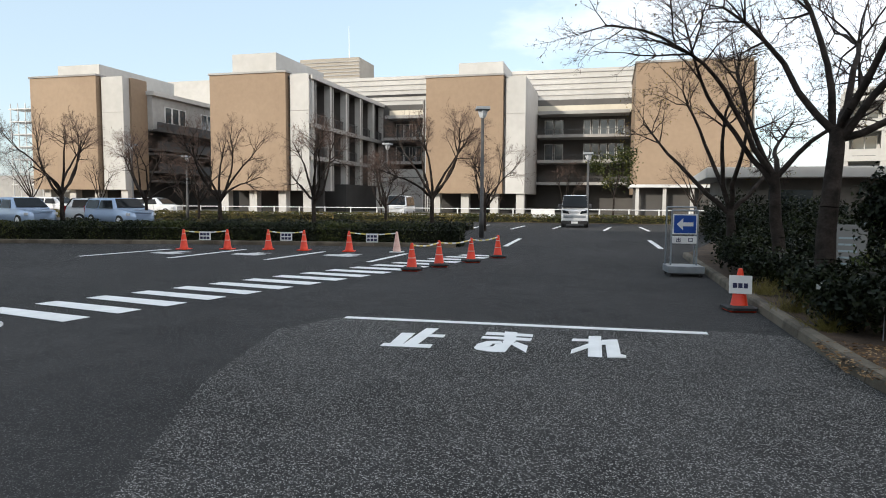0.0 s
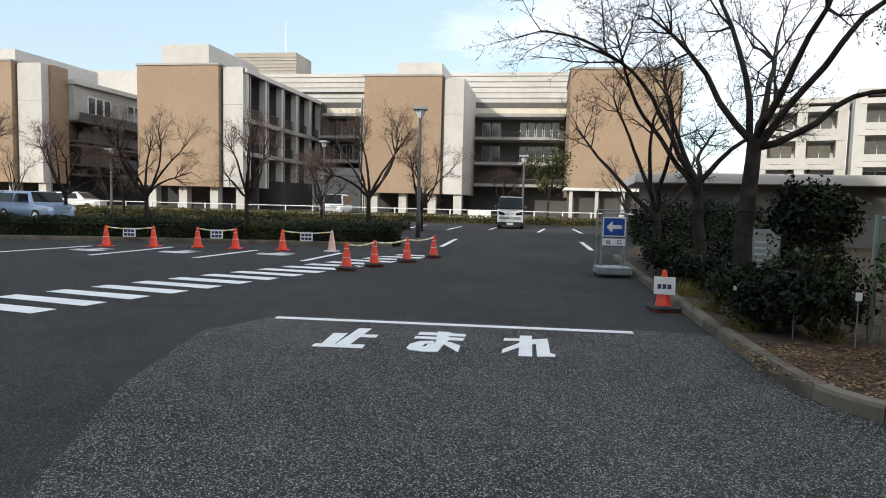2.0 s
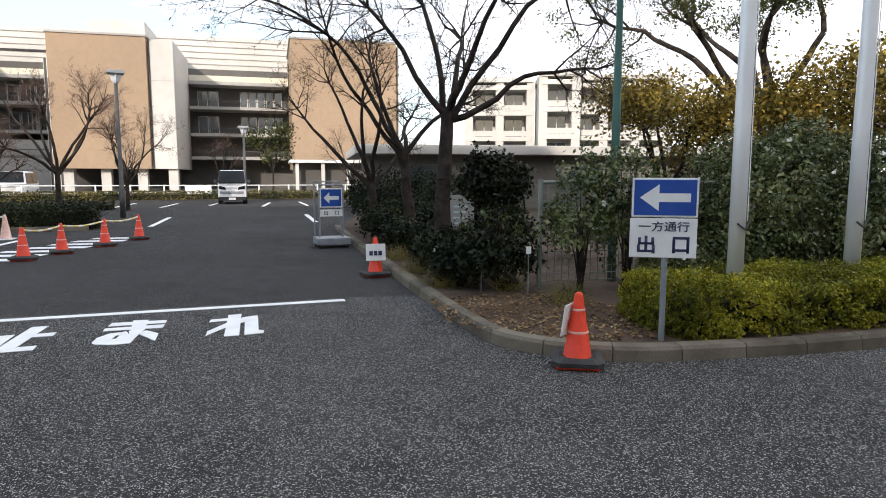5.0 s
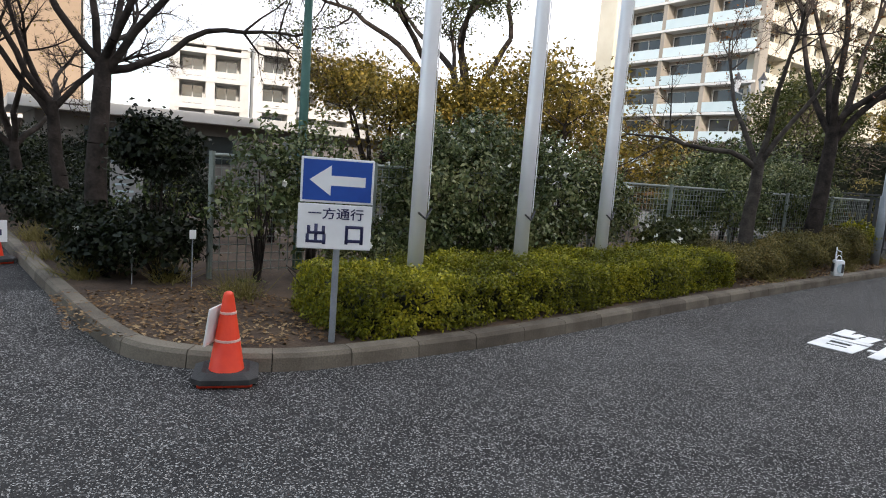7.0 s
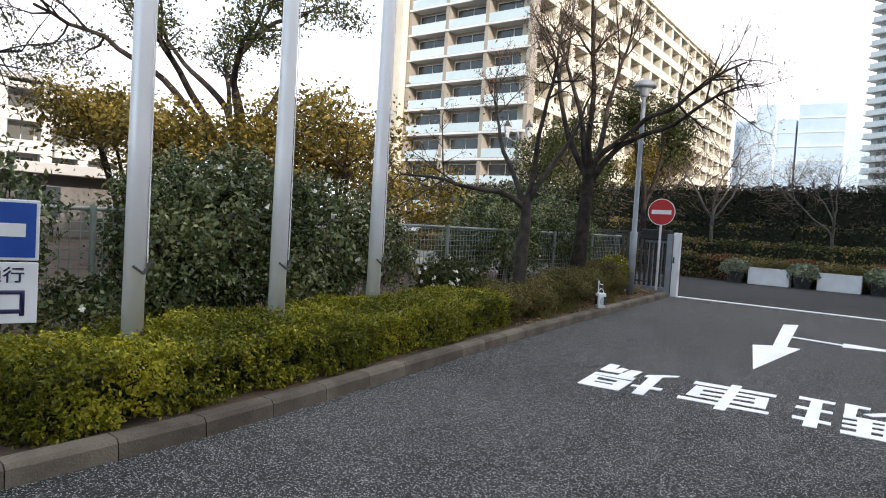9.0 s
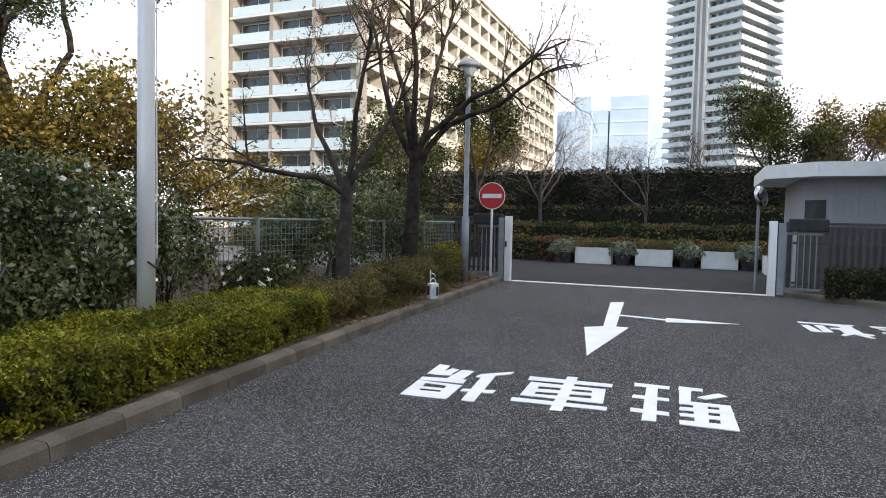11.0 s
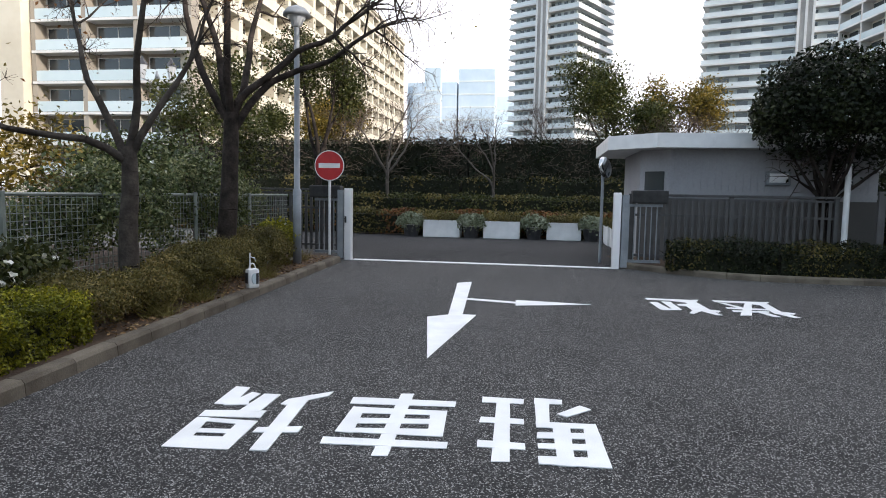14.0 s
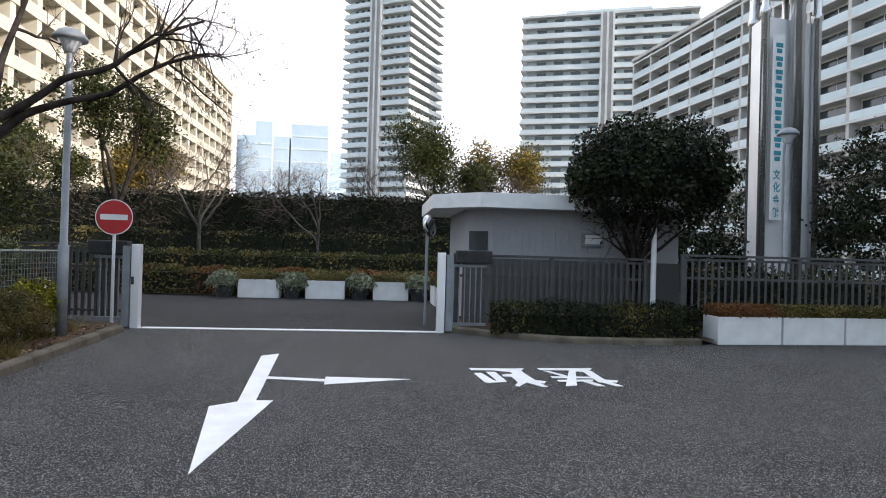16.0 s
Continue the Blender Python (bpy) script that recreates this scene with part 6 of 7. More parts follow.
for i in range(8):
    bm = bmesh.new()
    box(bm, -0.09, -0.055, -4.72, -4.18, 1.88 + i * 0.07, 1.91 + i * 0.07)
    part("slat", bm, M_SLAB, lv)
bm = bmesh.new()
prism(bm, [(0.10, -0.66), (0.07, -0.63), (0.42, -0.25), (0.45, -0.28)], 1.75, 2.2)
part("window", bm, M_PANE, hut)
mirror = thing("road_mirror", "round convex traffic mirror on a post by the gatehouse", "mirror", pose(20.0, 0.15, 0, 0, 0, 52))
bm = bmesh.new()
rod(bm, (0.1, 0, 0), (0.1, 0, 2.5), 0.035)
part("post", bm, M_GREYPAINT, mirror)
bm = bmesh.new()
lathe(bm, [(0.26, 0), (0.25, 0.02), (0.14, 0.045), (0.02, 0.06)], 24, Matrix.Translation((0.05, 0, 2.25)) @ Matrix.Rotation(radians(-80), 4, "Y"))
part("convex_mirror", bm, M_CONVEX, mirror, smooth=True)
bm = bmesh.new()
lathe(bm, [(0.06, 0.0), (0.06, 2.3)], 12, Matrix.Translation((0, 0, 0)))
solid("gate_pillar", bm, M_WHITE, "slim white post at the end of the fence", "post", pose(19.3, -4.75, 0.05))

# white planter boxes: along the fence, and beyond the gate
def planter(m, L, h, label, group, leaf):
    pl = thing("planter_box", label, "planter", m, group)
    bm = bmesh.new()
    box(bm, 0, L, 0, 0.55, 0, h, 0.02)
    part("box", bm, M_WHITE, pl)
    bm = bmesh.new()
    box(bm, 0.05, L - 0.05, 0.05, 0.5, h - 0.002, h + 0.01)
    part("earth", bm, M_SOIL, pl)
    c = int(1500 * L)
    pts = np.stack([rng.uniform(-0.02, L + 0.02, c), rng.uniform(-0.06, 0.6, c), h + rng.uniform(0, 0.24, c) ** 1.0], 1)
    part("foliage", quads_mesh("foliage", *leaves_arrays(rng, pts, np.tile([0, -0.3, 0.8], (c, 1)), 0.06), leaf), None, pl)
    return pl


yy = -5.35
for i in range(6):
    planter(pose(17.62 - 0.0 * i + i * 0.09, yy - 1.42 * i, 0, 0, 0, -86.5), 1.38, 0.55, "white rectangular planter box with clipped russet hedge", "white planters", M_SHRUB if i else M_RUST)
for i, (y, L) in enumerate(((5.9, 1.35), (3.7, 1.3), (1.45, 1.2))):
    planter(pose(27.4, y, 0.0, 0, 0, -90), L, 0.62, "low white planter box beside the road beyond the gate", "far planters", M_SHRUB)
for i, (x, y) in enumerate(((27.5, 6.35), (27.5, 4.15), (27.6, 1.9), (27.5, -0.1))):
    p = thing("flower_tub", "dark round tub with trailing grey-green plants", "planter", pose(x, y, 0), "flower tubs")
    bm = bmesh.new()
    lathe(bm, [(0.24, 0), (0.30, 0.4), (0.31, 0.42)], 14)
    part("tub", bm, M_DARKMETAL, p)
    s, d = lumpy(rng, 900, (0.50, 0.50, 0.34))
    s[:, 2] += 0.52
    part("foliage", quads_mesh("foliage", *leaves_arrays(rng, s, d, 0.11), M_PALELEAF), None, p)
planter(pose(26.9, -0.45, 0, 0, 0, 180), 1.5, 0.62, "low white planter box beside the road beyond the gate", "far planters", M_SHRUB)
planter(pose(25.2, -0.50, 0, 0, 0, 180), 1.5, 0.62, "low white planter box beside the road beyond the gate", "far planters", M_SHRUB)

clipped_hedge(rng, "box_hedge", "dense dark hedge behind the barred fence", [(20.6, -6.2), (20.2, -11.0), (19.6, -17.0)], 1.0, 0, 1.45, 9000, 0.10, M_DARKLEAF, M_SHRUB, 0.12)

# steel monument
mon = thing("steel_monument", "tall polished steel monument of clustered columns with a name board", "monument", pose(24.2, -10.9, 0, 0, 0, 8))
for k, (x, y, r, h) in enumerate(((-0.45, 1.0, 0.12, 9.0), (-0.62, 0.0, 0.20, 9.4), (-0.45, -0.85, 0.13, 9.0), (0.5, 0.6, 0.15, 9.0), (0.5, -0.6, 0.15, 9.0))):
    bm = bmesh.new()
    lathe(bm, [(r, 0), (r, h), (r * 1.3, h + 0.05), (r * 1.3, h + 0.2), (r, h + 0.25), (r, h + 1.6)], 20, Matrix.Translation((x, y, 0)))
    part("column", bm, M_STEEL, mon, smooth=True)
bm = bmesh.new()
prism(bm, [(-0.42, 0.95), (-0.30, -0.95), (0.6, -0.6), (0.6, 0.7)], 0, 9.0)
part("core", bm, M_METAL, mon)
bm = bmesh.new()
box(bm, -0.66, -0.60, 0.48, 0.86, 2.9, 8.4, 0.01)
nb = part("name_board", bm, M_WHITE, mon, "tall white board with teal writing")
for i, ch in enumerate("文化会館"):
    part("writing", lettering(ch, 0.25, 0.30, bold=0.02, depth=0.004), M_TEAL, nb, at=Matrix.Translation((-0.6605, 0.67, 4.25 - i * 0.37)) @ Matrix.Rotation(radians(-90), 4, "Z") @ UPRIGHT)
for i in range(9):
    bm = bmesh.new()
    z = 8.15 - i * 0.40
    box(bm, -0.672, -0.662, 0.55, 0.79, z - 0.13, z)
    box(bm, -0.672, -0.662, 0.58, 0.76, z - 0.30, z - 0.17)
    part("writing_bar", bm, M_TEAL, nb)
bm = bmesh.new()
bmesh.ops.create_icosphere(bm, subdivisions=3, radius=1.0, matrix=Matrix.Translation((0, 0, 10.6)) @ Matrix.Diagonal((1, 1, 0.8, 1)))
part("globe", bm, M_STEEL, mon, smooth=True)

# white guard fence at the end of the car park
gf = thing("guard_fence", "low white pipe fence at the end of the car park", "fence", Matrix.Identity(4))
a, b = Vector((-46, 37.5, 0)), Vector((4, 46.0, 0))
bm = bmesh.new()
rod(bm, (0, 0, 0), (0, 0, 0.95), 0.05)
me = to_mesh(bm, M_WHITE, "post")
for i in range(27):
    part("post", me, None, gf, at=Matrix.Translation(a.lerp(b, i / 26)))
for z in (0.45, 0.9):
    bm = bmesh.new()
    rod(bm, a + Vector((0, 0, z)), b + Vector((0, 0, z)), 0.03)
    part("rail", bm, M_WHITE, gf)

# mesh fence behind the camellias
mf = thing("mesh_fence", "pale green wire mesh fence between round posts", "fence", Matrix.Translation((2.2, 8.0, 0.1)))
bm = bmesh.new()
L = 2.0
for i in range(20):
    box(bm, i * 0.1, i * 0.1 + 0.008, -0.004, 0.004, 0.08, 1.36)
for j in range(14):
    box(bm, 0, L, -0.004, 0.004, 0.10 + j * 0.095, 0.108 + j * 0.095)
rod(bm, (0, 0, 1.38), (L, 0, 1.38), 0.022)
wm = to_mesh(bm, M_MESH, "mesh_panel")
bm = bmesh.new()
rod(bm, (0, 0, -0.1), (0, 0, 1.42), 0.034)
pm = to_mesh(bm, M_MESH, "post")
for i in range(8):
    part("mesh_panel", wm, None, mf, at=Matrix.Translation((i * 2.0 + 0.95, -0.05 * i, 0)))
    part("post", pm, None, mf, at=Matrix.Translation((i * 2.0 + 0.95, -0.05 * i, 0)))

# ================================================================ vehicles
def van_body(bm, L, W, H, nose, roof0, roof1, belt, m=None):
    """A car's shell out of cross-sections along its length."""
    secs = [(0.0, 0.55, belt * 0.80), (0.06, 0.9, belt * 0.92), (nose, 1.0, belt), (roof0, 0.98, H * 0.985), ((roof0 + roof1) / 2, 0.98, H), (roof1, 0.98, H * 0.96), (0.97, 0.96, belt), (1.0, 0.85, belt * 0.8)]
    rings = []
    for f, wf, top in secs:
        w = W / 2 * wf
        tw = w * (0.80 if top > belt * 1.05 else 0.95)
        z = 0.22
        mid = min(top, belt)
        rings.append([bm.verts.new((f * L, y, zz)) for y, zz in ((-w, z), (-w * 1.0, mid * 0.7), (-w * 0.97, mid), (-tw, top), (tw, top), (w * 0.97, mid), (w, mid * 0.7), (w, z))])
    for a, b in zip(rings, rings[1:]):
        for i in range(8):
            bm.faces.new((a[i], a[(i + 1) % 8], b[(i + 1) % 8], b[i]))
    bm.faces.new(rings[0])
    bm.faces.new(rings[-1])
    bmesh.ops.recalc_face_normals(bm, faces=bm.faces[:])
    bmesh.ops.bevel(bm, geom=[e for e in bm.edges if e.calc_face_angle(0) > 0.5], offset=0.04, segments=2, affect="EDGES")
    return bm


def car(m, label, paint, L=4.4, W=1.7, H=1.5, nose=0.24, roof0=0.42, roof1=0.90, belt=0.92, group="parked cars"):
    c = thing("car", label, "car", m, group)
    part("body", van_body(bmesh.new(), L, W, H, nose, roof0, roof1, belt), paint, c, smooth=True)
    for s in (-1, 1):
        for f0, f1 in ((roof0 - 0.04, (roof0 + roof1) / 2 - 0.02), ((roof0 + roof1) / 2 + 0.01, roof1 - 0.01)):
            bm = bmesh.new()
            y0, y1 = s * W * 0.483, s * W * 0.408
            vs = [bm.verts.new(v) for v in ((f0 * L, y0, belt + 0.03), (f1 * L, y0, belt + 0.03), (f1 * L - 0.05, y1, H - 0.12), (f0 * L + 0.28 if f0 < roof0 else f0 * L, y1, H - 0.12))]
            f = bm.faces.new(vs)
            g = bmesh.ops.extrude_face_region(bm, geom=[f])
            bmesh.ops.translate(bm, vec=(0, s * 0.03, 0.0), verts=[v for v in g["geom"] if isinstance(v, bmesh.types.BMVert)])
            part("side_window", bm, M_CARGLASS, c)
        for fx in (0.19, 0.80):
            bm = bmesh.new()
            rod(bm, (fx * L, s * (W / 2 - 0.20), 0.31), (fx * L, s * (W / 2 + 0.01), 0.31), 0.31, sides=20)
            wh = part("wheel", bm, M_RUBBER, c)
            bm = bmesh.new()
            rod(bm, (fx * L, s * (W / 2 + 0.0), 0.31), (fx * L, s * (W / 2 + 0.02), 0.31), 0.19, sides=16)
            part("rim", bm, M_METAL, wh)
        bm = bmesh.new()
        box(bm, 0.985 * L, 1.004 * L, min(s * W * 0.30, s * W * 0.44), max(s * W * 0.30, s * W * 0.44), 0.72, 1.05, 0.02)
        part("tail_light", bm, M_TAIL, c)
        bm = bmesh.new()
        box(bm, 0.035 * L, 0.07 * L, min(s * W * 0.28, s * W * 0.46), max(s * W * 0.28, s * W * 0.46), 0.60, 0.74, 0.02)
        part("headlight", bm, M_LAMP, c)
    for f, tf, y in ((nose + 0.02, roof0, 0), (0.965, roof1 + 0.005, 0)):
        bm = bmesh.new()
        vs = [bm.verts.new(v) for v in ((f * L, -W * 0.44, belt + 0.06), (f * L, W * 0.44, belt + 0.06), (tf * L, W * 0.36, H - 0.07), (tf * L, -W * 0.36, H - 0.07))]
        g = bmesh.ops.extrude_face_region(bm, geom=[bm.faces.new(vs)])
        bmesh.ops.translate(bm, vec=(-0.06 if f < 0.5 else 0.06, 0, 0.04), verts=[v for v in g["geom"] if isinstance(v, bmesh.types.BMVert)])
        part("windscreen", bm, M_CARGLASS, c)
    return c


car(pose(-25.0, 26.3, 0, 0, 0, 165), "pale blue estate car parked behind the hedge", M_CARBLUE, roof0=0.36, roof1=0.93, H=1.5)
car(pose(-29.6, 24.4, 0, 0, 0, 165), "pale blue estate car parked behind the hedge", M_CARBLUE, roof0=0.40, roof1=0.9)
car(pose(-27.4, 29.2, 0, 0, 0, 198), "white estate car parked among trees", M_CARWHITE)
car(pose(-18.6, 44.0, 0, 0, 0, 100), "white van parked before the building", M_CARWHITE, H=1.8, belt=1.0, nose=0.14, roof0=0.26)
car(pose(-38.5, 44.5, 0, 0, 0, 185), "white car parked before the building", M_CARWHITE)
car(pose(-47.5, 42.5, 0, 0, 0, 185), "white car parked before the building", M_CARWHITE)

van = thing("small_van", "small white van with black windscreen and pale grille, parked", "van", pose(-4.35, 36.4, 0, 0, 0, 6))
bm = bmesh.new()
rings = []
for y, wf, top in ((0.0, 0.90, 0.98), (0.10, 0.97, 1.10), (0.55, 0.95, 1.72), (1.0, 0.95, 1.84), (3.2, 0.95, 1.84), (3.3, 0.93, 1.74)):
    w = 0.76 * wf
    rings.append([bm.verts.new(v) for v in ((-w, y, 0.34), (-w, y, min(top, 1.05)), (-w * 0.90, y, top), (w * 0.90, y, top), (w, y, min(top, 1.05)), (w, y, 0.34))])
for a, b in zip(rings, rings[1:]):
    for i in range(6):
        bm.faces.new((a[i], a[(i + 1) % 6], b[(i + 1) % 6], b[i]))
bm.faces.new(rings[0])
bm.faces.new(rings[-1])
bmesh.ops.recalc_face_normals(bm, faces=bm.faces[:])
bmesh.ops.bevel(bm, geom=[e for e in bm.edges if e.calc_face_angle(0) > 0.5], offset=0.03, segments=2, affect="EDGES")
part("body", bm, M_CARWHITE, van)
bm = bmesh.new()
vs = [bm.verts.new(v) for v in ((-0.70, 0.06, 1.13), (0.70, 0.06, 1.13), (0.63, 0.60, 1.74), (-0.63, 0.60, 1.74))]
g = bmesh.ops.extrude_face_region(bm, geom=[bm.faces.new(vs)])
bmesh.ops.translate(bm, vec=(0, -0.10, 0.07), verts=[v for v in g["geom"] if isinstance(v, bmesh.types.BMVert)])
part("windscreen", bm, M_CARGLASS, van)
for s in (-1, 1):
    bm = bmesh.new()
    prism(bm, [(s * 0.30, 0.78), (s * 0.66, 0.82), (s * 0.68, 1.00), (s * 0.34, 0.92)], -0.02, 0.04, Matrix.Rotation(radians(90), 4, "X"))
    part("headlight", bm, M_CARGLASS, van)
    bm = bmesh.new()
    rod(bm, (s * 0.54, 0.55, 0.28), (s * 0.74, 0.55, 0.28), 0.28, sides=18)
    part("wheel", bm, M_RUBBER, van)
    bm = bmesh.new()
    rod(bm, (s * 0.54, 2.6, 0.28), (s * 0.74, 2.6, 0.28), 0.28, sides=18)
    part("wheel", bm, M_RUBBER, van)
    bm = bmesh.new()
    box(bm, s * 0.86 - 0.08, s * 0.86 + 0.08, 0.22, 0.32, 1.10, 1.32, 0.03)
    part("wing_mirror", bm, M_DARKMETAL, van)
bm = bmesh.new()
box(bm, -0.26, 0.26, -0.045, 0.01, 0.88, 0.95, 0.012)
part("grille", bm, M_METAL, van, "bright metal grille bar")
bm = bmesh.new()
box(bm, -0.62, 0.62, -0.05, 0.02, 0.56, 0.70, 0.015)
part("air_intake", bm, M_GREYPAINT, van)
bm = bmesh.new()
box(bm, -0.70, 0.70, -0.07, 0.10, 0.20, 0.40, 0.03)
part("skirt", bm, M_RUBBER, van)
bm = bmesh.new()
box(bm, -0.18, 0.18, -0.085, -0.072, 0.24, 0.36, 0.006)
part("number_plate", bm, M_WHITE, van)
board = thing("fence_board", "blank white board hung on the pipe fence", "sign", pose(-7.4, 43.75, 0.35, 0, 0, 9.6))
bm = bmesh.new()
box(bm, -0.8, 0.8, -0.02, 0.02, 0, 0.55, 0.01)
part("board", bm, M_WHITE, board)

# ================================================================ planting
clipped_hedge(rng, "azalea_hedge", "clipped yellow-green azalea hedge behind the kerb", [(3.55, 5.80), (5.6, 5.93), (7.6, 6.13), (9.9, 6.38)], 1.22, 0.10, 0.50, 110000, 0.033, M_AZALEA, wob=0.05)
for x, y, rx, ry, rz, n in ((10.5, 6.35, 0.80, 0.52, 0.29, 11000), (11.55, 6.25, 0.55, 0.42, 0.25, 7000), (12.75, 6.42, 0.85, 0.52, 0.33, 12000), (13.6, 6.75, 0.6, 0.5, 0.34, 8000), (14.5, 6.65, 0.7, 0.48, 0.34, 9000), (15.7, 6.75, 0.85, 0.5, 0.40, 11000)):
    bush(rng, "low_shrub", "low rounded olive-brown shrub behind the kerb", (x, y, 0.1), (rx, ry, rz), int(n * 1.8), 0.034, M_SHRUB, "low shrubs")
bush(rng, "low_shrub", "loose yellow-green shrub by the lamp post", (16.9, 6.95, 0.1), (0.5, 0.4, 0.42), 3000, 0.07, M_AZALEA, "low shrubs", flowers=30)
bush(rng, "low_shrub", "loose shrub with pale flowers between tree and fence", (10.7, 7.35, 0.1), (0.75, 0.35, 0.42), 2600, 0.08, M_CAMPHOR, "low shrubs", flowers=40)
# camellia screen along the mesh fence
for x, y, rx, ry, rz, n, fl in ((5.15, 7.75, 0.7, 0.45, 0.34, 2600, 2), (5.85, 7.8, 0.55, 0.5, 0.9, 3800, 4), (6.6, 7.75, 1.1, 0.6, 1.03, 8000, 10), (8.1, 7.7, 1.05, 0.6, 0.98, 7500, 16), (6.4, 8.5, 0.9, 0.5, 1.05, 4600, 0), (7.5, 8.5, 1.2, 0.5, 1.08, 6000, 4), (5.9, 7.35, 0.6, 0.35, 0.5, 3000, 2), (7.4, 7.3, 0.7, 0.35, 0.5, 3500, 4), (9.4, 7.9, 0.7, 0.5, 0.8, 3000, 8), (4.2, 7.7, 0.45, 0.45, 0.97, 1900, 3),
                                (13.5, 7.9, 0.9, 0.6, 0.95, 5500, 6), (12.3, 8.3, 0.7, 0.5, 0.75, 3500, 4), (16.0, 8.1, 1.3, 0.7, 1.1, 7000, 0), (17.8, 8.5, 1.0, 0.7, 1.0, 5000, 0)):
    bush(rng, "camellia_bush", "glossy dark green camellia bush with a few pale blooms", (x, y, 0.1), (rx, ry, rz), int(n * 1.3), 0.066, M_CAMELLIA, "camellia screen", flowers=fl, sticks=14)
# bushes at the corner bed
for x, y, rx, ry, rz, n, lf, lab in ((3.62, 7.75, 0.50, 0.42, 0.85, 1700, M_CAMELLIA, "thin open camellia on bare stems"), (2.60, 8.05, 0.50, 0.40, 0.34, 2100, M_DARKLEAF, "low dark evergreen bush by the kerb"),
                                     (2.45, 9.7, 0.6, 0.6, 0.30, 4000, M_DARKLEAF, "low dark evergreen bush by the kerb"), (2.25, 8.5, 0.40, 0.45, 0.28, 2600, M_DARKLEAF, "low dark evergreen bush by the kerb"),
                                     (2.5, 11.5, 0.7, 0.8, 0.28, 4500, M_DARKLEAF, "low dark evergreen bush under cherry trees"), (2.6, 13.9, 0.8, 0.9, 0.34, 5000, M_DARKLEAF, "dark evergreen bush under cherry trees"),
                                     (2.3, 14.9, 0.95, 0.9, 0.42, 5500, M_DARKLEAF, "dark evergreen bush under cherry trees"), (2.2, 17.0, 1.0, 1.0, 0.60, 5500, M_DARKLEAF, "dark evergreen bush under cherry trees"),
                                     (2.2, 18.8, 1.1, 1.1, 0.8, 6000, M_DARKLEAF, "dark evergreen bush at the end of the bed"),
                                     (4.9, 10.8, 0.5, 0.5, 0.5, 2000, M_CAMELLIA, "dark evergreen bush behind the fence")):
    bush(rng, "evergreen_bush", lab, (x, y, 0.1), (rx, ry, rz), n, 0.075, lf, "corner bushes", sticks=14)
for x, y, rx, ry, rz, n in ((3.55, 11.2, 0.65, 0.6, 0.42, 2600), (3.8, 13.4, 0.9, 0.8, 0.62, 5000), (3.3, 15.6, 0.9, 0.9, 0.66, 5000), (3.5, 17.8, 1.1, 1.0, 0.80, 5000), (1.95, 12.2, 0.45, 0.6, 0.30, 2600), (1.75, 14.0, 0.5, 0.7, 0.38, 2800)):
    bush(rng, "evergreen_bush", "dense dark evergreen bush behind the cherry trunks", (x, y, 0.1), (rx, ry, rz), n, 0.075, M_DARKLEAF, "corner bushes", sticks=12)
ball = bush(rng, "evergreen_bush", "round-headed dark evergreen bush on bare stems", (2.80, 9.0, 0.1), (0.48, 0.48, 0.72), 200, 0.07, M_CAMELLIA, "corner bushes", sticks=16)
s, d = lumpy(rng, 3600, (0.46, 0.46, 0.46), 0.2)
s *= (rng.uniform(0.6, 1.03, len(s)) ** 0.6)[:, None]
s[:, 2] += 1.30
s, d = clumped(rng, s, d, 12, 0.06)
# head takes the dark leaf colour, which carries the corner's shade
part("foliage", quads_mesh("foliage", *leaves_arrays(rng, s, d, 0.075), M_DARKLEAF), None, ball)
for x, y in ((1.95, 8.35), (1.8, 9.6), (1.7, 11.2), (2.75, 7.95), (3.15, 7.0), (16.6, 6.75), (17.4, 6.7), (11.3, 5.95), (12.3, 6.02), (14.7, 6.2)):
    k = 160
    g = thing("grass_tuft", "tuft of dry yellow-green grass at the kerb", "grass", Matrix.Translation((x, y, 0.1)), "grass tufts")
    segs = []
    for _ in range(k):
        b = rng.normal(0, 0.09, 2)
        t = b + rng.normal(0, 0.13, 2)
        segs.append(((b[0], b[1], 0), (t[0], t[1], rng.uniform(0.08, 0.30)), 0.004, 0.001, 3))
    tagged(part("grass", quads_mesh("grass", *tubes_arrays(segs), M_GRASS), None, g), kind="stuff")
nb2 = thing("notice_panel", "narrow pale panel board on two posts behind the cherry trunk", "sign", pose(2.85, 11.3, 0.1, 0, 0, -12))
bm = bmesh.new()
box(bm, -0.22, 0.22, -0.015, 0.015, 0.18, 1.12, 0.008)
part("panel", bm, M_GREYWALL, nb2)
for x in (-0.19, 0.19):
    bm = bmesh.new()
    box(bm, x - 0.02, x + 0.02, 0.016, 0.05, -0.05, 1.16, 0.004)
    part("post", bm, M_GREYPAINT, nb2)
for i in range(5):
    bm = bmesh.new()
    box(bm, -0.15, 0.10 - 0.03 * (i % 2), -0.019, -0.0155, 0.90 - i * 0.10, 0.93 - i * 0.10)
    part("writing_bar", bm, M_BALGLASS, nb2)
# little name tags on stakes
for x, y, h in ((1.95, 8.9, 0.42), (2.35, 7.9, 0.35), (2.85, 7.55, 0.55)):
    t = thing("plant_tag", "small white plant tag on a thin stake", "plant tag", pose(x, y, 0.1, 0, 0, 10), "plant tags")
    bm = bmesh.new()
    rod(bm, (0, 0, 0), (0, 0, h), 0.006, sides=5)
    part("stake", bm, M_GREYPAINT, t)
    bm = bmesh.new()
    box(bm, -0.035, 0.035, -0.008, -0.002, h - 0.03, h + 0.06, 0.004)
    part("tag", bm, M_WHITE, t)

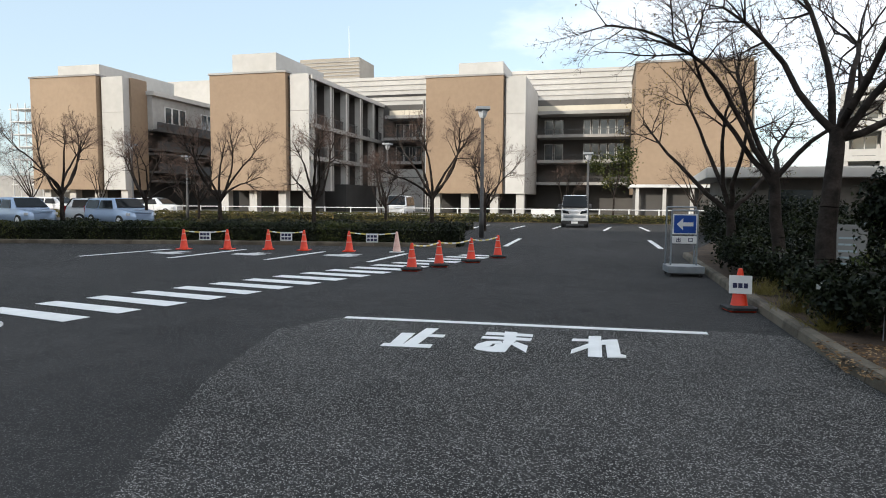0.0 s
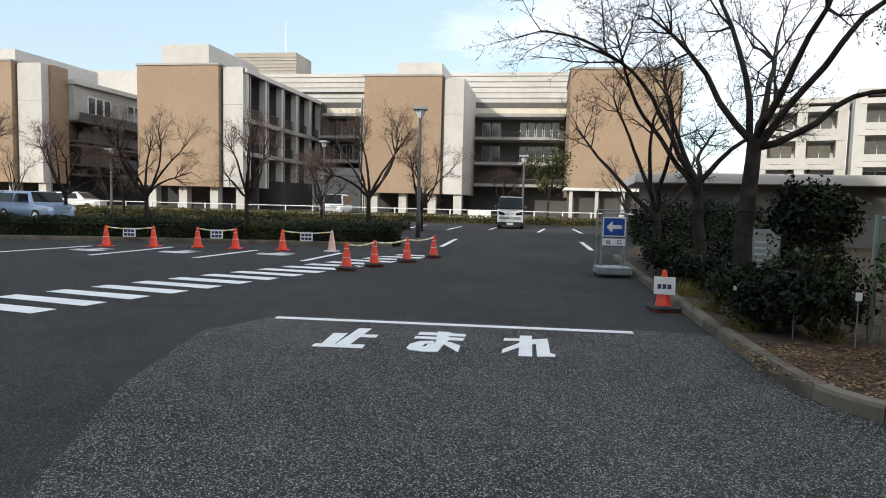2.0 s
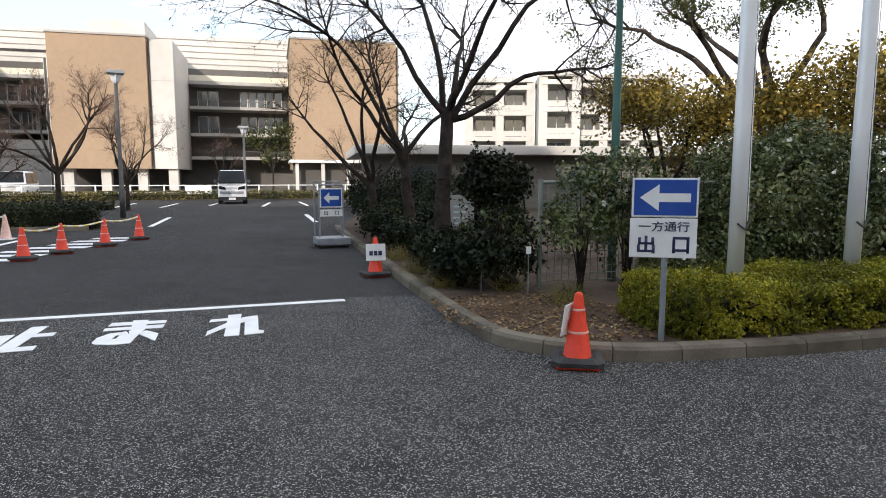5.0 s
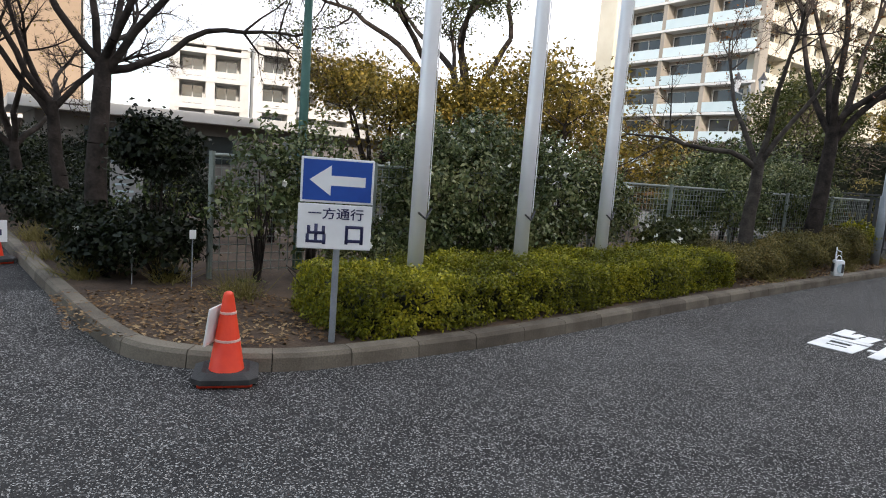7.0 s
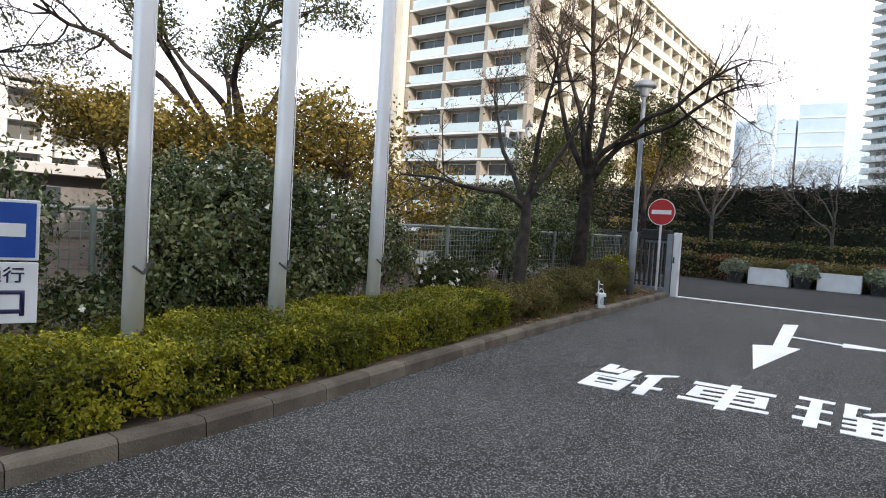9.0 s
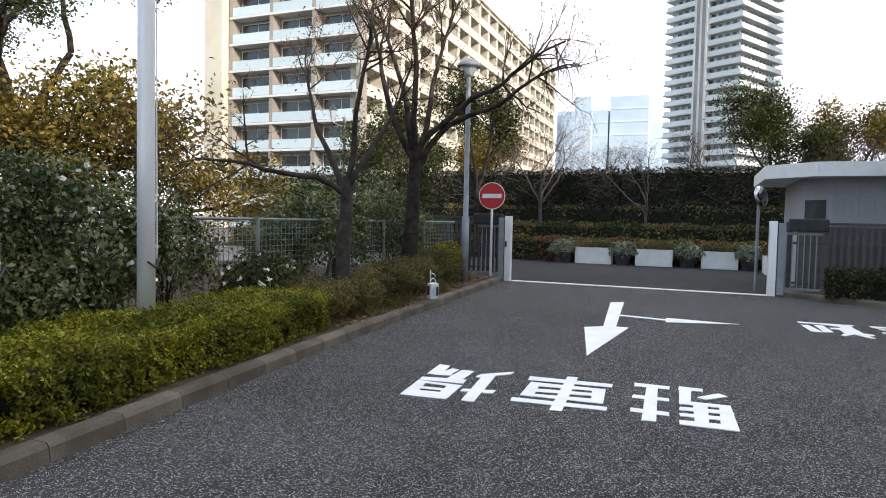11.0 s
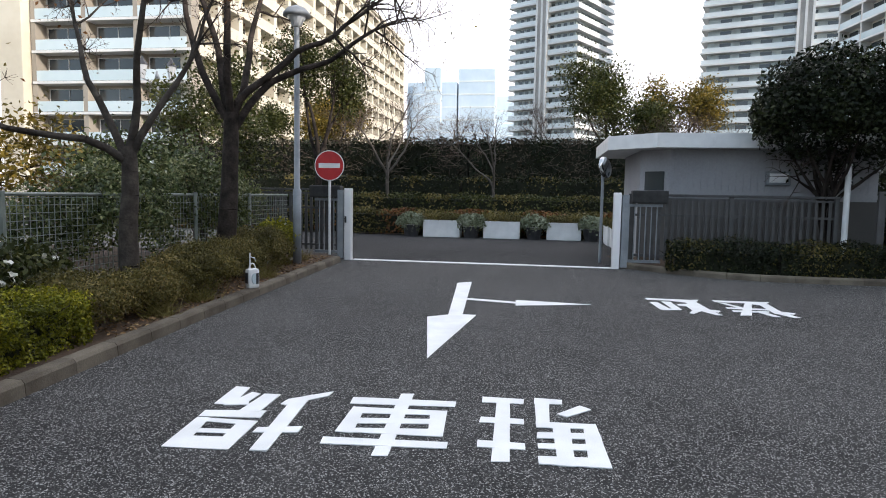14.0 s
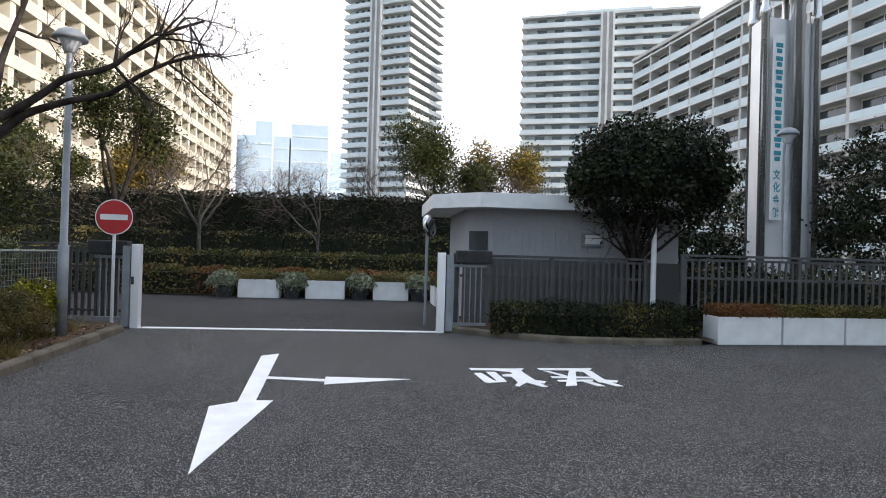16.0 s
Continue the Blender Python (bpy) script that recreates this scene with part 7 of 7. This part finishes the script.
# hedges of the car park
clipped_hedge(rng, "box_hedge", "clipped dark green hedge between parking rows", [(-21.5, 16.0), (-14.0, 18.6), (-9.5, 19.8), (-6.2, 20.6)], 1.3, 0.0, 0.72, 30000, 0.075, M_DARKLEAF, M_CAMPHOR, 0.05)
clipped_hedge(rng, "box_hedge", "low dark hedge strip farther across the car park", [(-30, 26.3), (-20, 29.3), (-9, 31.5)], 1.6, 0.0, 0.42, 9000, 0.11, M_DARKLEAF, M_SHRUB, 0.05)
clipped_hedge(rng, "box_hedge", "long green hedge along the white fence", [(-46, 36.5), (-22, 41.2), (3, 45.2)], 1.2, 0.0, 0.55, 16000, 0.13, M_SHRUB, M_CAMPHOR, 0.05)
kerb_run("kerb_3", [(-21.6, 15.1), (-14.0, 17.75), (-9.5, 18.95), (-5.9, 19.7)], 0.9, 0.15, 0.13, "pale concrete kerb of the hedge island", 1)

# bare trees of the car park: one built, then set again
t_lot = plant_tree(rng, "bare_tree", "leafless young tree in the car park hedge", (-19.3, 25.0, 0), 5.4, 0.115, 3, (8, 9, 9), (0.10, 0.06, 0.03, 0.02), 0.52, (28, 58), 0.14, bark=M_BARK, twig=M_TWIGRED, trunk_part=0.30, forks=7, spread=3.0, group="car park trees")
for x, y, rz, s in ((-15.2, 26.5, 70, 1.0), (-10.0, 28.4, 150, 1.12), (-29.7, 25.6, 220, 1.15), (-25.4, 26.9, 300, 0.95), (-8.0, 30.5, 20, 0.85), (-33.5, 23.5, 110, 1.1), (-14.4, 33.0, 260, 0.8), (-27.5, 33.5, 45, 0.9)):
    c = copy_thing(t_lot, Matrix.Translation((x, y, 0)) @ Matrix.Rotation(radians(rz), 4, "Z") @ Matrix.Diagonal((s, s, s, 1)))
t_lot2 = plant_tree(rng, "bare_tree", "small leafless tree before the building", (-6.1, 45.5, 0), 4.4, 0.08, 3, (6, 6, 6), (0.14, 0.08, 0.02, 0.0), 0.56, (25, 58), 0.14, bark=M_BARK, twig=M_TWIGRED, trunk_part=0.26, forks=6, spread=2.0, group="car park trees")
for x, y, rz, s in ((-20, 45, 70, 1.0), (-12.5, 47, 150, 1.0), (2.5, 48, 200, 1.2), (-36, 42, 250, 1.2), (-50, 40, 300, 1.3), (-43, 40.5, 10, 1.1)):
    copy_thing(t_lot2, Matrix.Translation((x, y, 0)) @ Matrix.Rotation(radians(rz), 4, "Z") @ Matrix.Diagonal((s, s, s, 1)))
plant_tree(rng, "young_evergreen", "slim olive evergreen tree before the building", (-3.0, 47.5, 0), 5.2, 0.08, 2, (6, 5), (0.1, 0.05, 0.0), 0.5, bark=M_BARK, twig=M_TWIG, leaf=M_CAMPHOR, leaves=1800, leaf_size=0.2, leaf_spread=0.3)

# cherry trees over the corner bed
plant_tree(np.random.default_rng(21), "cherry_tree", "old leafless cherry tree with wide dark limbs", (2.38, 10.40, 0.1), 6.3, 0.155, 3, (9, 10, 9), (0.02, 0.05, 0.06, 0.05), 0.50, (30, 66), 0.15, bark=M_BARK, twig=M_TWIG, trunk_part=0.40,
           group="cherry trees", buds=500, spread=3.9, limb_r=0.38, limbs=((176, 44, 2.4), (140, 18, 3.0), (5, 66, 4.0), (350, 40, 4.2), (265, 40, 3.0), (80, 42, 3.4), (25, 26, 3.6)))
plant_tree(np.random.default_rng(35), "cherry_tree", "leafless cherry tree with a long arching side limb", (2.20, 13.0, 0.1), 5.6, 0.13, 3, (9, 10, 8), (-0.05, 0.08, 0.08, 0.05), 0.46, (28, 60), 0.12, lean=(-0.03, 0), bark=M_BARK, twig=M_TWIG, trunk_part=0.36, group="cherry trees", buds=400, spread=4.0, limb_r=0.42,
           limbs=((180, 52, 5.2), (172, 30, 4.2), (210, 18, 3.4), (30, 40, 2.8), (90, 34, 3.0)))
plant_tree(np.random.default_rng(47), "cherry_tree", "leafless cherry tree with a leaning forked trunk", (1.78, 15.9, 0.1), 5.0, 0.13, 3, (8, 9, 8), (0.02, 0.08, 0.10, 0.05), 0.50, (28, 60), 0.13, lean=(-0.10, 0.05), bark=M_BARK, twig=M_TWIG, trunk_part=0.26, group="cherry trees", buds=900, spread=2.8, limb_r=0.48, limbs=((170, 38, 3.4), (120, 22, 3.4), (330, 25, 3.2), (40, 38, 3.0), (210, 20, 3.2)))

# trees between flag poles and gate
plant_tree(np.random.default_rng(5), "bare_tree", "grey-barked bare tree with a low side limb", (11.95, 6.78, 0.1), 5.0, 0.135, 3, (8, 9, 8), (0.06, 0.08, 0.06, 0.03), 0.50, (32, 66), 0.14, bark=M_BARKGREY, twig=M_TWIG, trunk_part=0.40, group="gate trees", leaf=M_RUST, leaves=420, leaf_size=0.06, leaf_spread=0.1, spread=2.7,
           limb_r=0.40, limbs=((128, 54, 3.2), (315, 14, 3.6), (300, 36, 2.8), (90, 18, 3.2)))
plant_tree(np.random.default_rng(9), "bare_tree", "big dark bare tree with long arching limbs", (14.95, 7.0, 0.1), 7.8, 0.18, 3, (9, 10, 8), (-0.02, 0.02, 0.03, 0.02), 0.48, (30, 64), 0.14, lean=(0.06, -0.05), bark=M_BARK, twig=M_TWIG, trunk_part=0.36, group="gate trees", buds=900, spread=4.0, limb_r=0.40,
           limbs=((300, 44, 5.6), (312, 24, 5.4), (115, 34, 4.4), (60, 16, 4.8), (190, 34, 4.2), (345, 40, 4.4)))
plant_tree(np.random.default_rng(11), "camphor_tree", "leafy evergreen tree behind the gate fence", (28.8, 10.3, 0), 7.6, 0.16, 2, (6, 6), (0.05, 0.05, 0.03), 0.55, bark=M_BARK, twig=M_TWIG, leaf=M_CAMPHOR, leaves=9000, leaf_size=0.13, leaf_spread=0.32, spread=1.8, tufts=0.7, group="evergreen trees")
plant_tree(np.random.default_rng(12), "camphor_tree", "leafy olive evergreen tree behind the fence", (21.2, 10.4, 0), 5.0, 0.13, 2, (6, 6), (0.05, 0.05, 0.03), 0.55, bark=M_BARK, twig=M_TWIG, leaf=M_CAMPHOR, leaves=7000, leaf_size=0.11, leaf_spread=0.32, spread=1.5, tufts=0.7, group="evergreen trees")
plant_tree(np.random.default_rng(13), "camphor_tree", "dark leafy evergreen tree behind the fence", (16.6, 10.0, 0), 2.3, 0.08, 2, (6, 6), (0.05, 0.05, 0.03), 0.55, bark=M_BARK, twig=M_TWIG, leaf=M_CAMELLIA, leaves=7000, leaf_size=0.11, leaf_spread=0.4, group="evergreen trees")
for k, (x, y, h) in enumerate(((10.6, 17.9, 4.5), (12.6, 15.9, 4.3), (14.4, 14.2, 4.6), (16.4, 15.4, 4.4))):
    plant_tree(np.random.default_rng(60 + k), "olive_tree", "rounded evergreen tree with golden olive leaves", (x, y, 0), h, 0.14, 2, (7, 6), (0.05, 0.05, 0.02), 0.52, (35, 75), bark=M_BARK, twig=M_TWIG, leaf=M_YELLOWLEAF, leaves=9500, leaf_size=0.13, leaf_spread=0.36, trunk_part=0.3, forks=5, group="golden evergreens")
plant_tree(np.random.default_rng(77), "pruned_oak", "tall dark tree with pruned crooked limbs and sparse leaf tufts", (15.5, 20.3, 0), 10.5, 0.27, 2, (6, 5), (0.05, 0.08, 0.08), 0.40, (24, 66), 0.20, bark=M_BARK, twig=M_TWIG, leaf=M_CAMPHOR, leaves=14000, leaf_size=0.12, leaf_spread=0.30, trunk_part=0.34,
           limb_r=0.55, tufts=0.4, limbs=((150, 62, 5.0), (130, 30, 5.2), (100, 12, 5.6), (320, 22, 5.2), (310, 48, 4.6), (220, 34, 4.4), (40, 40, 4.4)))

# gate side: low hedge, clipped evergreen, trees behind
clipped_hedge(rng, "box_hedge", "low dark clipped hedge in front of the gatehouse fence", [(18.45, -1.1), (18.15, -3.0), (18.2, -5.0)], 0.9, 0.09, 0.60, 12000, 0.055, M_DARKLEAF, M_SHRUB, wob=0.10)
tree = plant_tree(np.random.default_rng(88), "clipped_evergreen", "dense dark clipped evergreen tree by the gatehouse", (19.78, -4.70, 0), 4.0, 0.08, 2, (6, 6), (0.05, 0.05, 0.03), 0.5, (25, 60), bark=M_BARK, twig=M_TWIG, trunk_part=0.42, forks=5, stems=3)
s, d = lumpy(rng, 30000, (1.80, 1.85, 1.40), 0.16)
s[:9000, 2] *= -0.75
s *= (rng.uniform(0.55, 1.04, len(s)) ** 0.6)[:, None]
s[:, 2] += 3.42
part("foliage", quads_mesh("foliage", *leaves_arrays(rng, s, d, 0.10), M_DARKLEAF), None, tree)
for x, y, rx, ry, rz, n in ((22.5, -13.5, 2.4, 2.2, 2.6, 9000), (25.5, -16.0, 3.0, 3.0, 3.2, 9000), (23.5, -8.0, 1.2, 1.2, 1.3, 5000), (27, -11.5, 2.0, 3.0, 2.0, 6000)):
    bush(rng, "evergreen_bush", "big dark evergreen shrub behind the fence", (x, y, 0), (rx, ry, rz), n, 0.13, M_DARKLEAF, "shrubs behind the fence", sticks=12)
# terraced planting beyond the gate
for k, (x, z, h, lab, lf, lf2) in enumerate(((28.6, 0.0, 0.95, "low mixed green and russet shrubs on the bank", M_SHRUB, M_RUST), (30.0, 0.0, 1.55, "clipped green hedge on the bank", M_CAMPHOR, M_SHRUB), (31.6, 0.0, 2.3, "clipped dark green hedge on the bank", M_DARKLEAF, M_SHRUB))):
    clipped_hedge(rng, "bank_hedge", lab, [(x, -1.6), (x + 0.1, 5), (x + 0.6, 14), (x + 1.5, 24)], 1.3, z, h, 15000, 0.12, lf, lf2, 0.08)
clipped_hedge(rng, "tall_hedge", "tall brown-green trimmed screen hedge with bare twigs", [(34.0, -8.0), (34.2, 5), (34.8, 14), (36, 26)], 1.6, 0, 4.05, 34000, 0.15, M_DARKLEAF, M_BRUSH, 0.14)
segs = []
for _ in range(2600):
    y0 = rng.uniform(-8, 26)
    x0 = 33.3 + 0.06 * max(0, y0) + rng.uniform(-0.25, 1.2)
    z0 = rng.uniform(2.2, 4.0)
    segs.append(((x0, y0, z0), (x0 + rng.normal(-0.15, 0.2), y0 + rng.normal(0, 0.45), z0 + rng.uniform(-0.25, 0.45)), 0.014, 0.005, 3))
tagged(new("hedge_twigs", quads_mesh("hedge_twigs", *tubes_arrays(segs), M_TWIGPALE)), "tangle of bare brown twigs over the screen hedge", "twigs", kind="stuff")
sheet("bank", [(28.0, -2.5), (28.0, 7.0), (29.5, 26), (40, 26), (40, -12)], 0.04, M_SOIL, "planted bank beyond the gate", "soil")
sheet("outer_road", [(19.0, -0.3), (27.6, -0.3), (27.8, 9.0), (19.6, 9.0)], 0.002, M_LOT, "dark asphalt road beyond the gate", "road")
t_g = plant_tree(np.random.default_rng(91), "bare_tree", "slender leafless tree on the bank beyond the gate", (30.6, 8.0, 0.2), 6.0, 0.10, 3, (8, 8, 7), (0.06, 0.05, 0.03, 0.0), 0.58, (25, 62), 0.13, bark=M_BARKPALE, twig=M_TWIGRED, trunk_part=0.36, forks=4, group="bank trees")
for x, y, rz, sc in ((30.4, 3.6, 80, 0.82), (36.5, 1.2, 170, 1.0), (37.5, 12.0, 260, 1.1), (38.5, 6.5, 30, 1.0), (36.8, -4.0, 310, 0.95), (40, -7, 120, 1.0), (37.0, 19.0, 10, 1.1)):
    copy_thing(t_g, Matrix.Translation((x, y, 0.2)) @ Matrix.Rotation(radians(rz), 4, "Z") @ Matrix.Diagonal((sc, sc, sc, 1)))
for k, (x, y, h) in enumerate(((50, -2.6, 10.6), (52, -7.6, 9.6), (47, -4.5, 7.0), (50, 17.5, 8.0), (46, 22.0, 8.5))):
    plant_tree(np.random.default_rng(100 + k), "camphor_tree", "broad evergreen tree beyond the screen hedge", (x, y, 0), h, 0.2, 2, (6, 6), (0.05, 0.05, 0.03), 0.52, bark=M_BARK, twig=M_TWIG, leaf=M_CAMPHOR if k % 2 == 0 else M_YELLOWLEAF, leaves=12000, leaf_size=0.20, leaf_spread=0.55, spread=h * 0.27, group="evergreen trees")

# unseen hall added behind the start: closes the place and shades the drive
hall = thing("assembly_hall", "plain pale unseen hall added to shade the drive", "building", Matrix.Translation((0, -20, 0)))
bm = bmesh.new()
box(bm, -75, -13, -18, 0, 0, 22, 0.1)
part("wall", bm, M_WHITEWALL, hall)
# lower part, its height and length set by where shade should fall
bm = bmesh.new()
box(bm, -13, 29, -18, 0, 0, 14.8, 0.1)
part("wall", bm, M_WHITEWALL, hall)
bm = bmesh.new()
box(bm, -76, -12.5, -19, 0.6, 22, 22.6, 0.1)
part("roof", bm, M_SLAB, hall)
bm = bmesh.new()
box(bm, -12.5, 29.5, -19, 0.6, 14.8, 15.3, 0.1)
part("roof", bm, M_SLAB, hall)
